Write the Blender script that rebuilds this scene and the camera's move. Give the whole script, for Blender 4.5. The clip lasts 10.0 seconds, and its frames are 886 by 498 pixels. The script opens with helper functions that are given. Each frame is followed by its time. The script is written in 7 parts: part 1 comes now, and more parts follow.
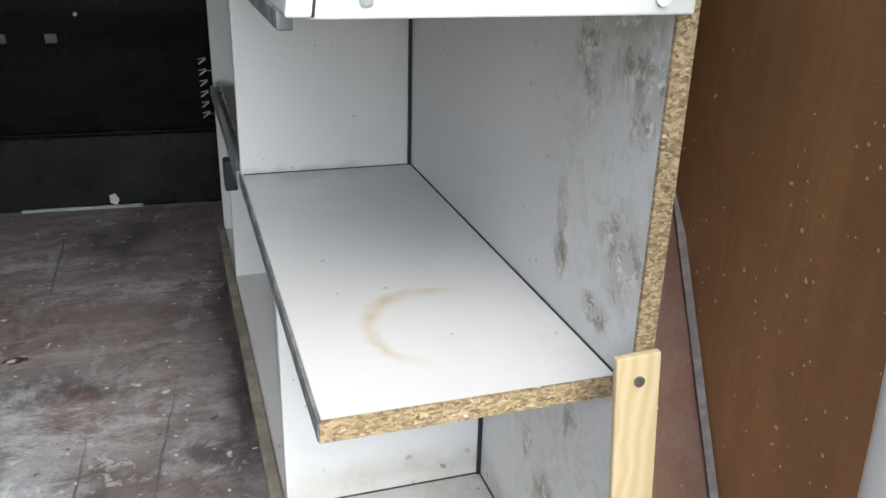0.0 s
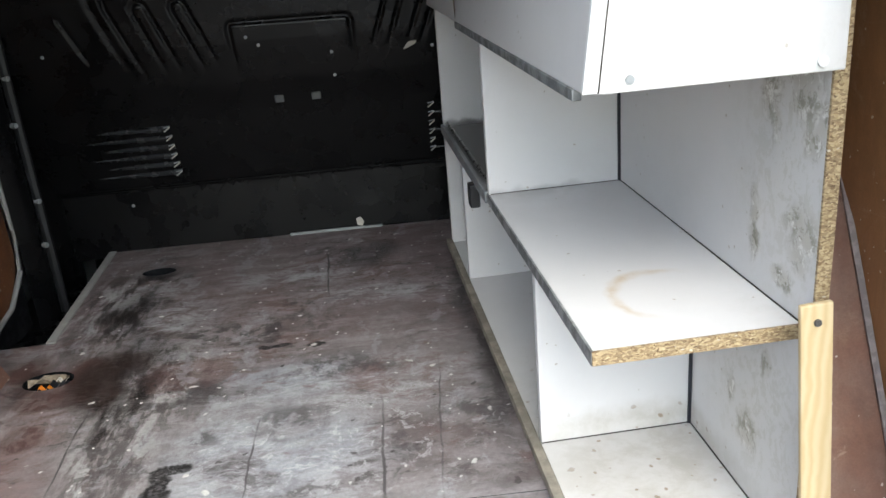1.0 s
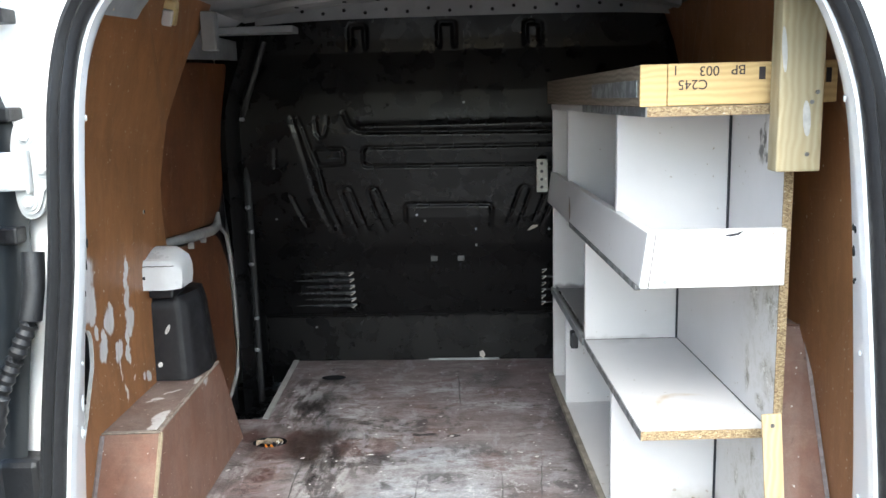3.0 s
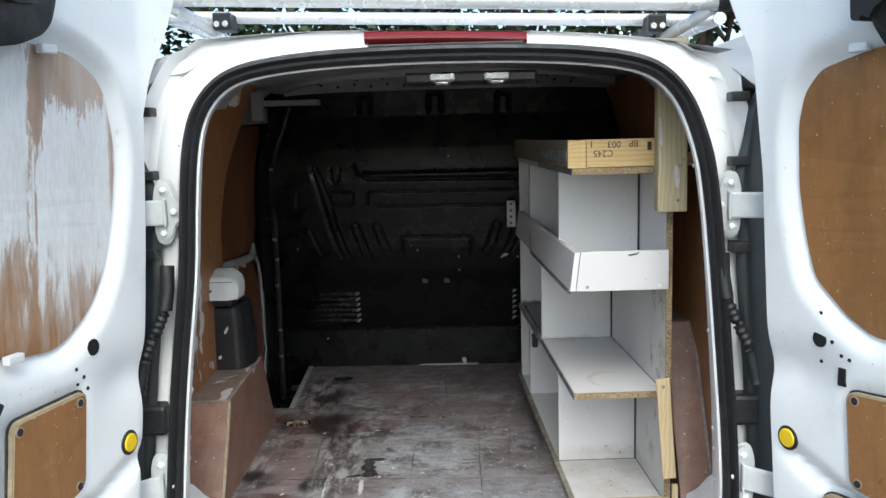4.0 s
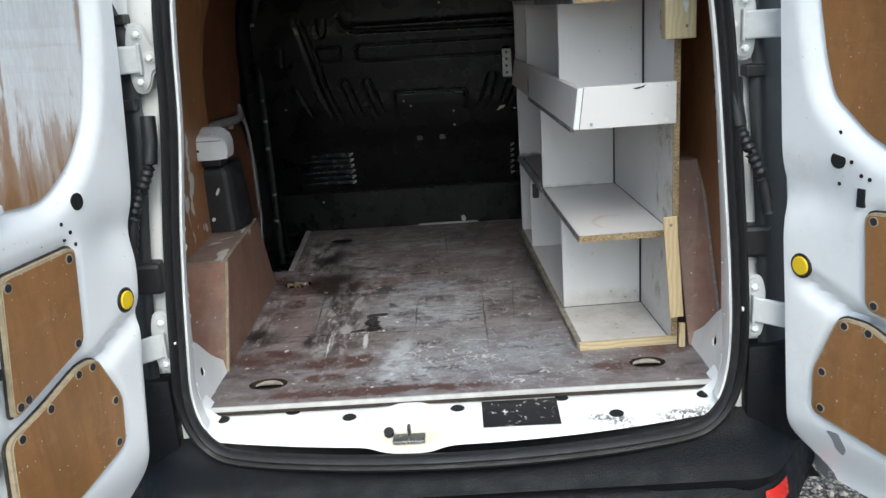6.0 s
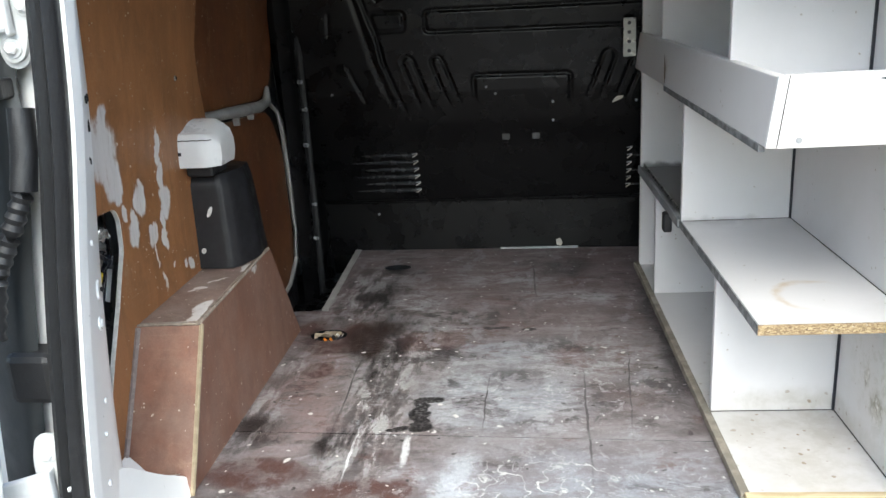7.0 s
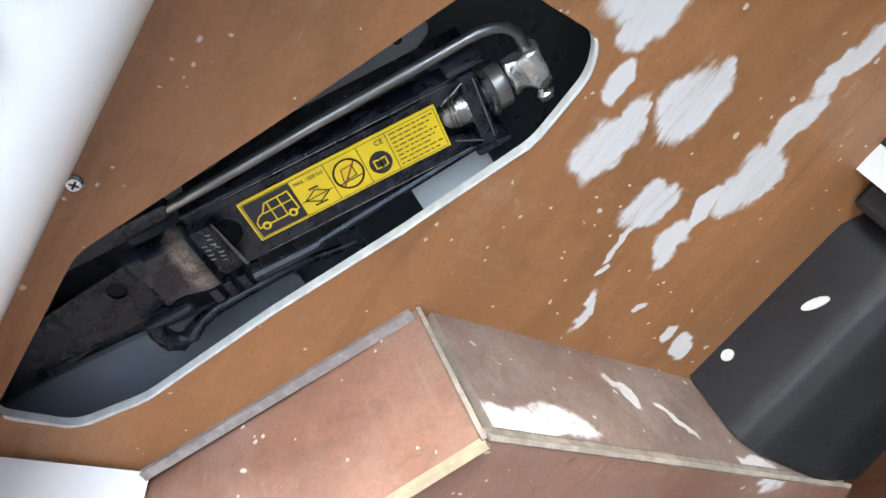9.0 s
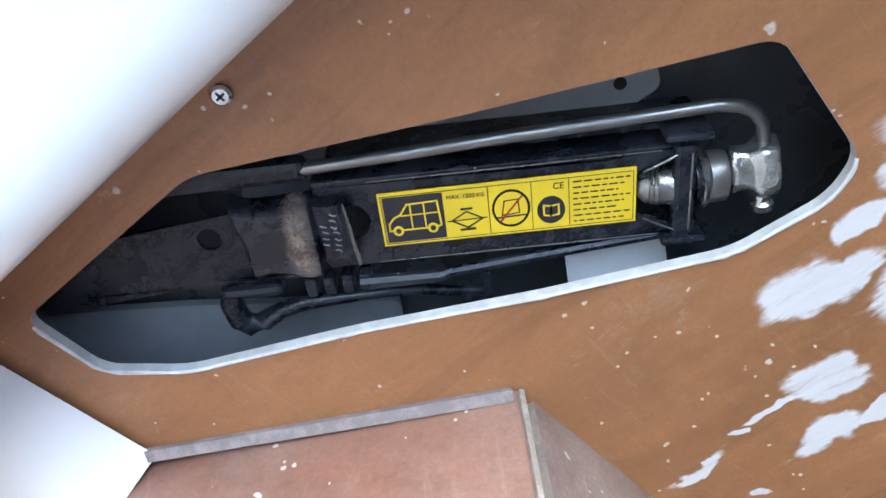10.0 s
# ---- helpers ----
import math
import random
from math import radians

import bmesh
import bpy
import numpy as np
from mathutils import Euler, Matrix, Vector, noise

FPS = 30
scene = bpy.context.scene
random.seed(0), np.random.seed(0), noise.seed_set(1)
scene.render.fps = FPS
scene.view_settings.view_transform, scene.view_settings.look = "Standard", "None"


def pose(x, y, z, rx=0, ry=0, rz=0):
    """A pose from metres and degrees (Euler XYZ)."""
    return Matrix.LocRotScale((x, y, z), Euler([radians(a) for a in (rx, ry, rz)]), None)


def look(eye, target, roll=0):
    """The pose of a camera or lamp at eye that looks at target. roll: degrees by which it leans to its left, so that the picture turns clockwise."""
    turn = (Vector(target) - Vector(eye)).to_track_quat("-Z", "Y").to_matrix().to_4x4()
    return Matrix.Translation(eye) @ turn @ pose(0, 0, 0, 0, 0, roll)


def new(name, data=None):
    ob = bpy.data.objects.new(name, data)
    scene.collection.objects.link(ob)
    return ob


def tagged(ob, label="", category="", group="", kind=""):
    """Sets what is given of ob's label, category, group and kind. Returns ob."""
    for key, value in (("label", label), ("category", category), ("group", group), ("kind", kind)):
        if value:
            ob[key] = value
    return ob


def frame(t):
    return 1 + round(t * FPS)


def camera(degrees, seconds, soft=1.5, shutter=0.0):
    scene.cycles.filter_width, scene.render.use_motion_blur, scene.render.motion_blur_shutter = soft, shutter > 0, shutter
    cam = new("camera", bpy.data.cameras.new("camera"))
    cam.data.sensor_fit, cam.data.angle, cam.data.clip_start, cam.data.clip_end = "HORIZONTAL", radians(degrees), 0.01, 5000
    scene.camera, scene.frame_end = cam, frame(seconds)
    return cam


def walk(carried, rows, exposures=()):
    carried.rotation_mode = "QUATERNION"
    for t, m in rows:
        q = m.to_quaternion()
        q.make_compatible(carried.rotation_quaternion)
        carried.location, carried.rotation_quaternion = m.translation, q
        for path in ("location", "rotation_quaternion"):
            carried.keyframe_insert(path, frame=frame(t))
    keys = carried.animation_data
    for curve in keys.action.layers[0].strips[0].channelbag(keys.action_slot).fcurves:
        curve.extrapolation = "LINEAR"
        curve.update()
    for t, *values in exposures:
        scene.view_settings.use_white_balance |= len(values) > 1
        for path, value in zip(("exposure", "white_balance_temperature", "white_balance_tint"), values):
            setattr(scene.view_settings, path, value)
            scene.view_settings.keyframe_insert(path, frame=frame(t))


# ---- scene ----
cam = camera(56.1, 10.0)
EXPOSURE = [(0, 1.42, 6150, 0), (1, 1.6, 6150, 0), (2, 1.9, 6150, 0), (2.5, 2.15, 6100, 0), (3.2, 2.0, 6050, 0), (4.3, 0.66, 6150, 0), (5.2, 0.66, 6150, 0), (6.5, 0.95, 6150, 0), (7.0, 1.65, 6150, 0), (7.5, 2.55, 6150, 0), (8.0, 2.38, 6220, 0), (8.5, 2.50, 6050, 0), (9, 2.68, 6020, 0), (9.5, 2.80, 5850, 0), (10, 2.80, 5400, 0)]
PATH = [
    (0, (0.262, -0.253, 1.21), (0.769, 1.528, 0.454), 1.5),
    (0.5, (0.214, -0.356, 1.25), (0.632, 1.445, 0.488), -2.6),
    (1, (0.129, -0.514, 1.293), (0.241, 1.357, 0.593), -4.8),
    (1.5, (-0.052, -0.625, 1.324), (0.033, 1.236, 0.596), -1.7),
    (2, (-0.095, -0.734, 1.372), (-0.007, 1.17, 0.765), -2.8),
    (2.5, (-0.002, -0.942, 1.436), (-0.079, 1.0, 0.963), -2.5),
    (3, (0.035, -1.168, 1.472), (-0.049, 0.799, 1.12), -1.5),
    (3.2, (0.026, -1.294, 1.486), (-0.027, 0.681, 1.173), -1.2),
    (4.3, (0.044, -1.981, 1.54), (0.006, 0.001, 1.275), -1.8),
    (4.5, (0.017, -2.094, 1.525), (-0.014, -0.115, 1.236), -2.3),
    (5, (-0.01, -2.172, 1.515), (-0.024, -0.222, 1.072), -1.6),
    (5.2, (-0.012, -2.14, 1.495), (-0.039, -0.2, 1.009), -2.1),
    (6.3, (0.035, -1.506, 1.431), (-0.007, 0.413, 0.868), -4.1),
    (6.5, (0.029, -1.342, 1.412), (-0.029, 0.58, 0.862), -2.9),
    (7, (0.018, -0.944, 1.376), (-0.24, 0.951, 0.79), -3.3),
    (7.1, (0.026, -0.871, 1.363), (-0.317, 1.013, 0.787), -3.3),
    (7.5, (-0.029, -0.582, 1.323), (-0.594, 1.223, 0.675), -3.4),
    (8, (-0.125, -0.313, 1.269), (-1.042, 1.331, 0.593), -2.9),
    (8.1, (-0.16, -0.248, 1.277), (-1.152, 1.32, 0.532), -2.0),
    (8.5, (-0.228, -0.076, 1.213), (-1.453, 1.24, 0.337), 1.1),
    (8.7, (-0.27, -0.011, 1.195), (-1.589, 1.147, 0.236), 16.1),
    (9, (-0.309, 0.014, 1.117), (-1.766, 1.127, 0.318), 35.5),
    (9.5, (-0.346, 0.032, 1.061), (-1.953, 0.994, 0.36), 52.2),
    (9.8, (-0.358, 0.036, 1.046), (-1.983, 0.94, 0.311), 53.1),
    (10, (-0.362, 0.037, 1.041), (-1.992, 0.924, 0.297), 53.4),
]
walk(cam, [(t, look(eye, target, roll)) for t, eye, target, roll in PATH], EXPOSURE)

# ---- daylight: bright overcast sky, wide soft sun behind the camera ----
world = bpy.data.worlds.new("sky")
scene.world = world
world.use_nodes = True
wn = world.node_tree
sky = wn.nodes.new("ShaderNodeTexSky")
sky.sky_type = "NISHITA"
sky.sun_disc = False
sky.sun_elevation = radians(49)
sky.sun_rotation = radians(173)
sky.air_density, sky.dust_density, sky.ozone_density = 1.0, 3.0, 1.2
wn.links.new(sky.outputs[0], wn.nodes["Background"].inputs[0])
wn.nodes["Background"].inputs[1].default_value = 0.19
sun = new("sun", bpy.data.lights.new("sun", "SUN"))
sun.data.energy, sun.data.angle, sun.data.color = 1.0, radians(55), (1.0, 0.98, 0.96)
sun.matrix_world = look((0.5, -4.0, 4.6), (0, 0, 0))


# ---- node helpers ----
def material(name, rough=0.5, metal=0.0):
    m = bpy.data.materials.new(name)
    m.use_nodes = True
    b = m.node_tree.nodes["Principled BSDF"]
    b.inputs["Roughness"].default_value = rough
    b.inputs["Metallic"].default_value = metal
    return m, m.node_tree, b


def put(nt, socket, value):
    if isinstance(value, bpy.types.NodeSocket):
        nt.links.new(value, socket)
    elif isinstance(value, tuple) and len(value) == 3 and socket.type == "RGBA":
        socket.default_value = (*value, 1)
    else:
        socket.default_value = value


def coords(nt, scale=(1, 1, 1), warp=0.0, warp_scale=8.0):
    c = nt.nodes.new("ShaderNodeTexCoord").outputs["Object"]
    if warp:
        n = nt.nodes.new("ShaderNodeTexNoise")
        n.inputs["Scale"].default_value = warp_scale
        n.inputs["Detail"].default_value = 4
        nt.links.new(c, n.inputs["Vector"])
        s = nt.nodes.new("ShaderNodeVectorMath")
        s.operation = "MULTIPLY_ADD"
        nt.links.new(n.outputs["Color"], s.inputs[0])
        s.inputs[1].default_value = (warp, warp, warp)
        s.inputs[2].default_value = (-warp / 2,) * 3
        a = nt.nodes.new("ShaderNodeVectorMath")
        nt.links.new(c, a.inputs[0])
        nt.links.new(s.outputs[0], a.inputs[1])
        c = a.outputs[0]
    if scale != (1, 1, 1):
        v = nt.nodes.new("ShaderNodeVectorMath")
        v.operation = "MULTIPLY"
        nt.links.new(c, v.inputs[0])
        v.inputs[1].default_value = scale
        c = v.outputs[0]
    return c


def noisy(nt, c, scale, detail=5, rough=0.6, lo=0.35, hi=0.65):
    """A cloudy value from 0 to 1, with its contrast set by lo and hi."""
    n = nt.nodes.new("ShaderNodeTexNoise")
    n.inputs["Scale"].default_value, n.inputs["Detail"].default_value = scale, detail
    n.inputs["Roughness"].default_value = rough
    nt.links.new(c, n.inputs["Vector"])
    return ramp(nt, n.outputs["Fac"], lo, hi)


def ramp(nt, v, lo, hi, a=0.0, b=1.0):
    r = nt.nodes.new("ShaderNodeMapRange")
    r.interpolation_type = "SMOOTHSTEP"
    put(nt, r.inputs["Value"], v)
    r.inputs["From Min"].default_value, r.inputs["From Max"].default_value = lo, hi
    r.inputs["To Min"].default_value, r.inputs["To Max"].default_value = a, b
    return r.outputs["Result"]


def maths(nt, op, a, b=0.0):
    n = nt.nodes.new("ShaderNodeMath")
    n.operation = op
    put(nt, n.inputs[0], a)
    put(nt, n.inputs[1], b)
    return n.outputs[0]


def mix(nt, fac, a, b):
    n = nt.nodes.new("ShaderNodeMix")
    n.data_type = "RGBA"
    put(nt, n.inputs[0], fac)
    put(nt, n.inputs[6], a)
    put(nt, n.inputs[7], b)
    return n.outputs[2]


def bump(nt, b, height, strength=0.2, dist=0.002):
    n = nt.nodes.new("ShaderNodeBump")
    n.inputs["Strength"].default_value, n.inputs["Distance"].default_value = strength, dist
    nt.links.new(height, n.inputs["Height"])
    nt.links.new(n.outputs[0], b.inputs["Normal"])


def specks(nt, c, scale, keep, size=0.25):
    """Scattered small dots: a voronoi cell keeps its dot where its random value is under keep."""
    v = nt.nodes.new("ShaderNodeTexVoronoi")
    v.inputs["Scale"].default_value = scale
    nt.links.new(c, v.inputs["Vector"])
    sep = nt.nodes.new("ShaderNodeSeparateColor")
    nt.links.new(v.outputs["Color"], sep.inputs[0])
    return maths(nt, "MULTIPLY", ramp(nt, v.outputs["Distance"], size, size * 0.6), maths(nt, "LESS_THAN", sep.outputs[0], keep))


def blots(nt, c, spots, soft=0.35):
    """The union of soft-edged ellipsoids (centre, radii, turn in degrees about the axes)."""
    total = 0.0
    for centre, radii, turn in spots:
        m = nt.nodes.new("ShaderNodeMapping")
        m.vector_type = "TEXTURE"
        nt.links.new(c, m.inputs["Vector"])
        m.inputs["Location"].default_value = centre
        m.inputs["Rotation"].default_value = [radians(a) for a in turn]
        m.inputs["Scale"].default_value = radii
        d = nt.nodes.new("ShaderNodeVectorMath")
        d.operation = "LENGTH"
        nt.links.new(m.outputs[0], d.inputs[0])
        total = maths(nt, "MAXIMUM", ramp(nt, d.outputs["Value"], 1 + soft, 1 - soft), total)
    return total


# ---- materials ----
def plain(name, colour, rough=0.5, metal=0.0, vary=0.25, scale=30.0, grain=0.1):
    """One colour with cloudy variation, fine grain and matching relief."""
    m, nt, b = material(name, rough, metal)
    c = coords(nt)
    f = noisy(nt, c, scale)
    g = noisy(nt, c, scale * 9, 3)
    dark = tuple(v * (1 - vary) for v in colour)
    put(nt, b.inputs["Base Color"], mix(nt, maths(nt, "MULTIPLY_ADD", f, 0.7), mix(nt, maths(nt, "MULTIPLY", g, 0.3), colour, dark), dark))
    put(nt, b.inputs["Roughness"], ramp(nt, f, 0, 1, max(0.02, rough - 0.08), min(1, rough + 0.1)))
    bump(nt, b, g, grain, 0.001)
    return m


def dull(m, level):
    m.node_tree.nodes["Principled BSDF"].inputs["Specular IOR Level"].default_value = level
    return m


def van_paint():
    m, nt, b = material("white_van_paint", 0.3)
    c = coords(nt)
    dirt = maths(nt, "MULTIPLY", noisy(nt, c, 5, 6, 0.7, 0.5, 0.75), 0.25)
    colour = mix(nt, dirt, (0.82, 0.82, 0.815), (0.54, 0.53, 0.50))
    chips = specks(nt, coords(nt, warp=0.02), 26, 0.05, 0.07)
    colour = mix(nt, maths(nt, "MULTIPLY", chips, 0.8), colour, (0.16, 0.15, 0.14))
    fly = maths(nt, "MAXIMUM", specks(nt, coords(nt, warp=0.015, warp_scale=50), 60, 0.05, 0.12), specks(nt, coords(nt, warp=0.02, warp_scale=60), 120, 0.03, 0.2))
    colour = mix(nt, maths(nt, "MULTIPLY", fly, 0.6), colour, (0.28, 0.27, 0.25))
    rubs = maths(nt, "MULTIPLY", noisy(nt, coords(nt, (1, 1, 0.6), 0.05, 20), 22, 8, 0.75, 0.60, 0.68), noisy(nt, c, 3.5, 3, 0.5, 0.52, 0.62))
    colour = mix(nt, maths(nt, "MULTIPLY", rubs, 0.5), colour, (0.30, 0.29, 0.27))
    put(nt, b.inputs["Base Color"], colour)
    b.inputs["Coat Weight"].default_value = 0.3
    put(nt, b.inputs["Roughness"], ramp(nt, dirt, 0, 0.25, 0.28, 0.5))
    bump(nt, b, noisy(nt, c, 14, 3), 0.05, 0.002)
    return m


def sill_paint():
    """Van paint on the loading sill, scuffed to primer near its edge."""
    m, nt, b = material("scuffed_sill_paint", 0.35)
    c = coords(nt, warp=0.03, warp_scale=25)
    dirt = maths(nt, "MULTIPLY", noisy(nt, c, 9, 6, 0.7, 0.45, 0.75), 0.35)
    colour = mix(nt, dirt, (0.80, 0.81, 0.82), (0.5, 0.49, 0.46))
    worn = blots(nt, c, [((0.50, -0.08, 0.56), (0.07, 0.02, 1), (0, 0, 8)), ((0.33, -0.09, 0.56), (0.05, 0.015, 1), (0, 0, -10))], 0.5)
    worn = maths(nt, "MULTIPLY", worn, noisy(nt, coords(nt, (60, 60, 60)), 2, 5, 0.7, 0.45, 0.55))
    colour = mix(nt, worn, colour, (0.12, 0.12, 0.12))
    rust = blots(nt, c, [((-0.11, -0.11, 0.56), (0.085, 0.045, 1), (0, 0, 0))], 0.7)
    colour = mix(nt, maths(nt, "MULTIPLY", rust, 0.55), colour, (0.62, 0.53, 0.28))
    put(nt, b.inputs["Base Color"], colour)
    return m


def melamine():
    """White-grey board facing with damp mould, chips and a rust ring."""
    m, nt, b = material("white_melamine", 0.42)
    c = coords(nt)
    w = coords(nt, warp=0.035, warp_scale=30)
    cloud = noisy(nt, c, 6, 6, 0.65, 0.4, 0.75)
    colour = mix(nt, maths(nt, "MULTIPLY", cloud, 0.25), (0.60, 0.585, 0.585), (0.47, 0.45, 0.445))
    spots = [(0.318, 1.118, 0.016, 0.026), (0.262, 1.138, 0.032, 0.014), (0.252, 1.114, 0.026, 0.016), (0.218, 1.104, 0.012, 0.020), (0.232, 1.084, 0.014, 0.016), (0.308, 1.085, 0.008, 0.020),
             (0.341, 0.982, 0.008, 0.022), (0.338, 0.948, 0.012, 0.016), (0.255, 0.993, 0.014, 0.018), (0.232, 0.980, 0.016, 0.020), (0.247, 0.956, 0.016, 0.014), (0.275, 0.922, 0.016, 0.012),
             (0.375, 0.740, 0.010, 0.020), (0.295, 0.810, 0.010, 0.016), (0.33, 0.70, 0.02, 0.02), (0.308, 1.375, 0.016, 0.022), (0.300, 1.41, 0.006, 0.02)]
    mould = blots(nt, w, [((0.53, y, z), (0.05, ry, rz), (0, 0, 0)) for y, z, ry, rz in spots], 0.7)
    grainy = noisy(nt, coords(nt, (1, 1, 0.7), 0.03, 30), 70, 6, 0.75, 0.48, 0.57)
    colour = mix(nt, maths(nt, "MULTIPLY", mould, 0.55), colour, (0.33, 0.30, 0.23))
    colour = mix(nt, maths(nt, "MULTIPLY", mould, maths(nt, "MULTIPLY", grainy, 0.95)), colour, (0.10, 0.085, 0.055))
    flaked = noisy(nt, coords(nt, (1.5, 1.5, 1), 0.03, 30), 48, 5, 0.7, 0.56, 0.60)
    colour = mix(nt, maths(nt, "MULTIPLY", mould, maths(nt, "MULTIPLY", flaked, 0.8)), colour, (0.80, 0.79, 0.77))
    haze = blots(nt, w, [((0.53, 0.26, 1.05), (0.05, 0.10, 0.13), (0, 0, 0)), ((0.53, 0.3, 0.75), (0.05, 0.12, 0.1), (0, 0, 0))], 0.8)
    colour = mix(nt, maths(nt, "MULTIPLY", haze, ramp(nt, grainy, 0, 1, 0.25, 0.55)), colour, (0.38, 0.36, 0.30))
    smudge = blots(nt, coords(nt, warp=0.02, warp_scale=60), [((0.53, 0.312, 1.372), (0.05, 0.009, 0.014), (0, 0, 0)), ((0.53, 0.300, 1.392), (0.05, 0.006, 0.012), (0, 0, 0)), ((0.53, 0.318, 1.398), (0.05, 0.004, 0.012), (0, 0, 0)), ((0.53, 0.288, 1.362), (0.05, 0.006, 0.008), (0, 0, 0))], 0.4)
    colour = mix(nt, maths(nt, "MULTIPLY", smudge, 0.85), colour, (0.06, 0.055, 0.05))
    fuzzy = coords(nt, warp=0.02, warp_scale=35)
    outer = blots(nt, fuzzy, [((0.432, 0.338, 0.893), (0.068, 0.072, 0.02), (0, 0, 0))], 0.10)
    inner = blots(nt, fuzzy, [((0.440, 0.334, 0.893), (0.066, 0.066, 0.02), (0, 0, 0))], 0.10)
    arc = blots(nt, c, [((0.375, 0.372, 0.893), (0.085, 0.085, 0.05), (0, 0, 0))], 0.35)
    side = maths(nt, "MULTIPLY", arc, ramp(nt, noisy(nt, c, 22, 4), 0.0, 1.0, 0.45, 1.0))
    ring = maths(nt, "MULTIPLY", maths(nt, "SUBTRACT", outer, inner), side)
    colour = mix(nt, maths(nt, "MULTIPLY", ring, 0.62), colour, (0.44, 0.29, 0.12))
    dusty = blots(nt, w, [((0.43, 0.45, 0.62), (0.13, 0.3, 0.03), (0, 0, 0))], 0.6)
    colour = mix(nt, maths(nt, "MULTIPLY", dusty, ramp(nt, noisy(nt, coords(nt, warp=0.05, warp_scale=12), 14, 8, 0.7, 0.3, 0.7), 0, 1, 0.35, 0.8)), colour, (0.37, 0.345, 0.30))
    crumbs = maths(nt, "MULTIPLY", dusty, specks(nt, coords(nt, warp=0.03, warp_scale=30), 55, 0.35, 0.25))
    colour = mix(nt, maths(nt, "MULTIPLY", crumbs, 0.8), colour, (0.22, 0.15, 0.09))
    grime = blots(nt, w, [((0.36, 1.12, 0.89), (0.16, 0.32, 0.02), (0, 0, 0))], 0.3)
    colour = mix(nt, maths(nt, "MULTIPLY", grime, 0.85), colour, (0.055, 0.05, 0.048))
    marks = maths(nt, "MAXIMUM", specks(nt, w, 26, 0.06, 0.13), specks(nt, coords(nt, warp=0.01, warp_scale=60), 85, 0.05, 0.2))
    colour = mix(nt, maths(nt, "MULTIPLY", marks, 0.6), colour, (0.28, 0.22, 0.15))
    put(nt, b.inputs["Base Color"], colour)
    bump(nt, b, mould, 0.4, 0.002)
    return m


def chipboard():
    m, nt, b = material("raw_chipboard", 0.85)
    c = coords(nt, (0.9, 0.9, 1.7), 0.006, 120)
    v = nt.nodes.new("ShaderNodeTexVoronoi")
    v.inputs["Scale"].default_value = 330
    nt.links.new(c, v.inputs["Vector"])
    sep = nt.nodes.new("ShaderNodeSeparateColor")
    nt.links.new(v.outputs["Color"], sep.inputs[0])
    colour = mix(nt, sep.outputs[0], (0.12, 0.075, 0.04), (0.50, 0.39, 0.23))
    colour = mix(nt, maths(nt, "MULTIPLY", specks(nt, c, 120, 0.14, 0.3), 0.8), colour, (0.62, 0.56, 0.46))
    colour = mix(nt, maths(nt, "MULTIPLY", noisy(nt, c, 220, 3), 0.5), colour, (0.24, 0.155, 0.075))
    put(nt, b.inputs["Base Color"], colour)
    bump(nt, b, sep.outputs[1], 0.8, 0.003)
    return m


def timber(name, light, dark, axis, knots=True):
    """Sawn softwood with growth rings drawn out along one axis."""
    m, nt, b = material(name, 0.65)
    scale = [16, 16, 16]
    scale[axis] = 1.4
    c = coords(nt, tuple(scale), 0.02, 12)
    w = nt.nodes.new("ShaderNodeTexWave")
    w.wave_type, w.rings_direction = "RINGS", "XYZ"[axis]
    w.inputs["Scale"].default_value, w.inputs["Distortion"].default_value = 1.9, 5.0
    w.inputs["Detail"].default_value = 3
    nt.links.new(c, w.inputs["Vector"])
    colour = mix(nt, w.outputs["Fac"], light, dark)
    colour = mix(nt, maths(nt, "MULTIPLY", noisy(nt, c, 0.8, 5), 0.35), colour, tuple(v * 0.6 for v in light))
    if knots:
        k = specks(nt, coords(nt, (1, 1, 0.5), 0.02, 30), 9, 0.2, 0.12)
        colour = mix(nt, maths(nt, "MULTIPLY", k, 0.8), colour, (0.13, 0.06, 0.03))
    put(nt, b.inputs["Base Color"], colour)
    bump(nt, b, w.outputs["Fac"], 0.15, 0.001)
    return m


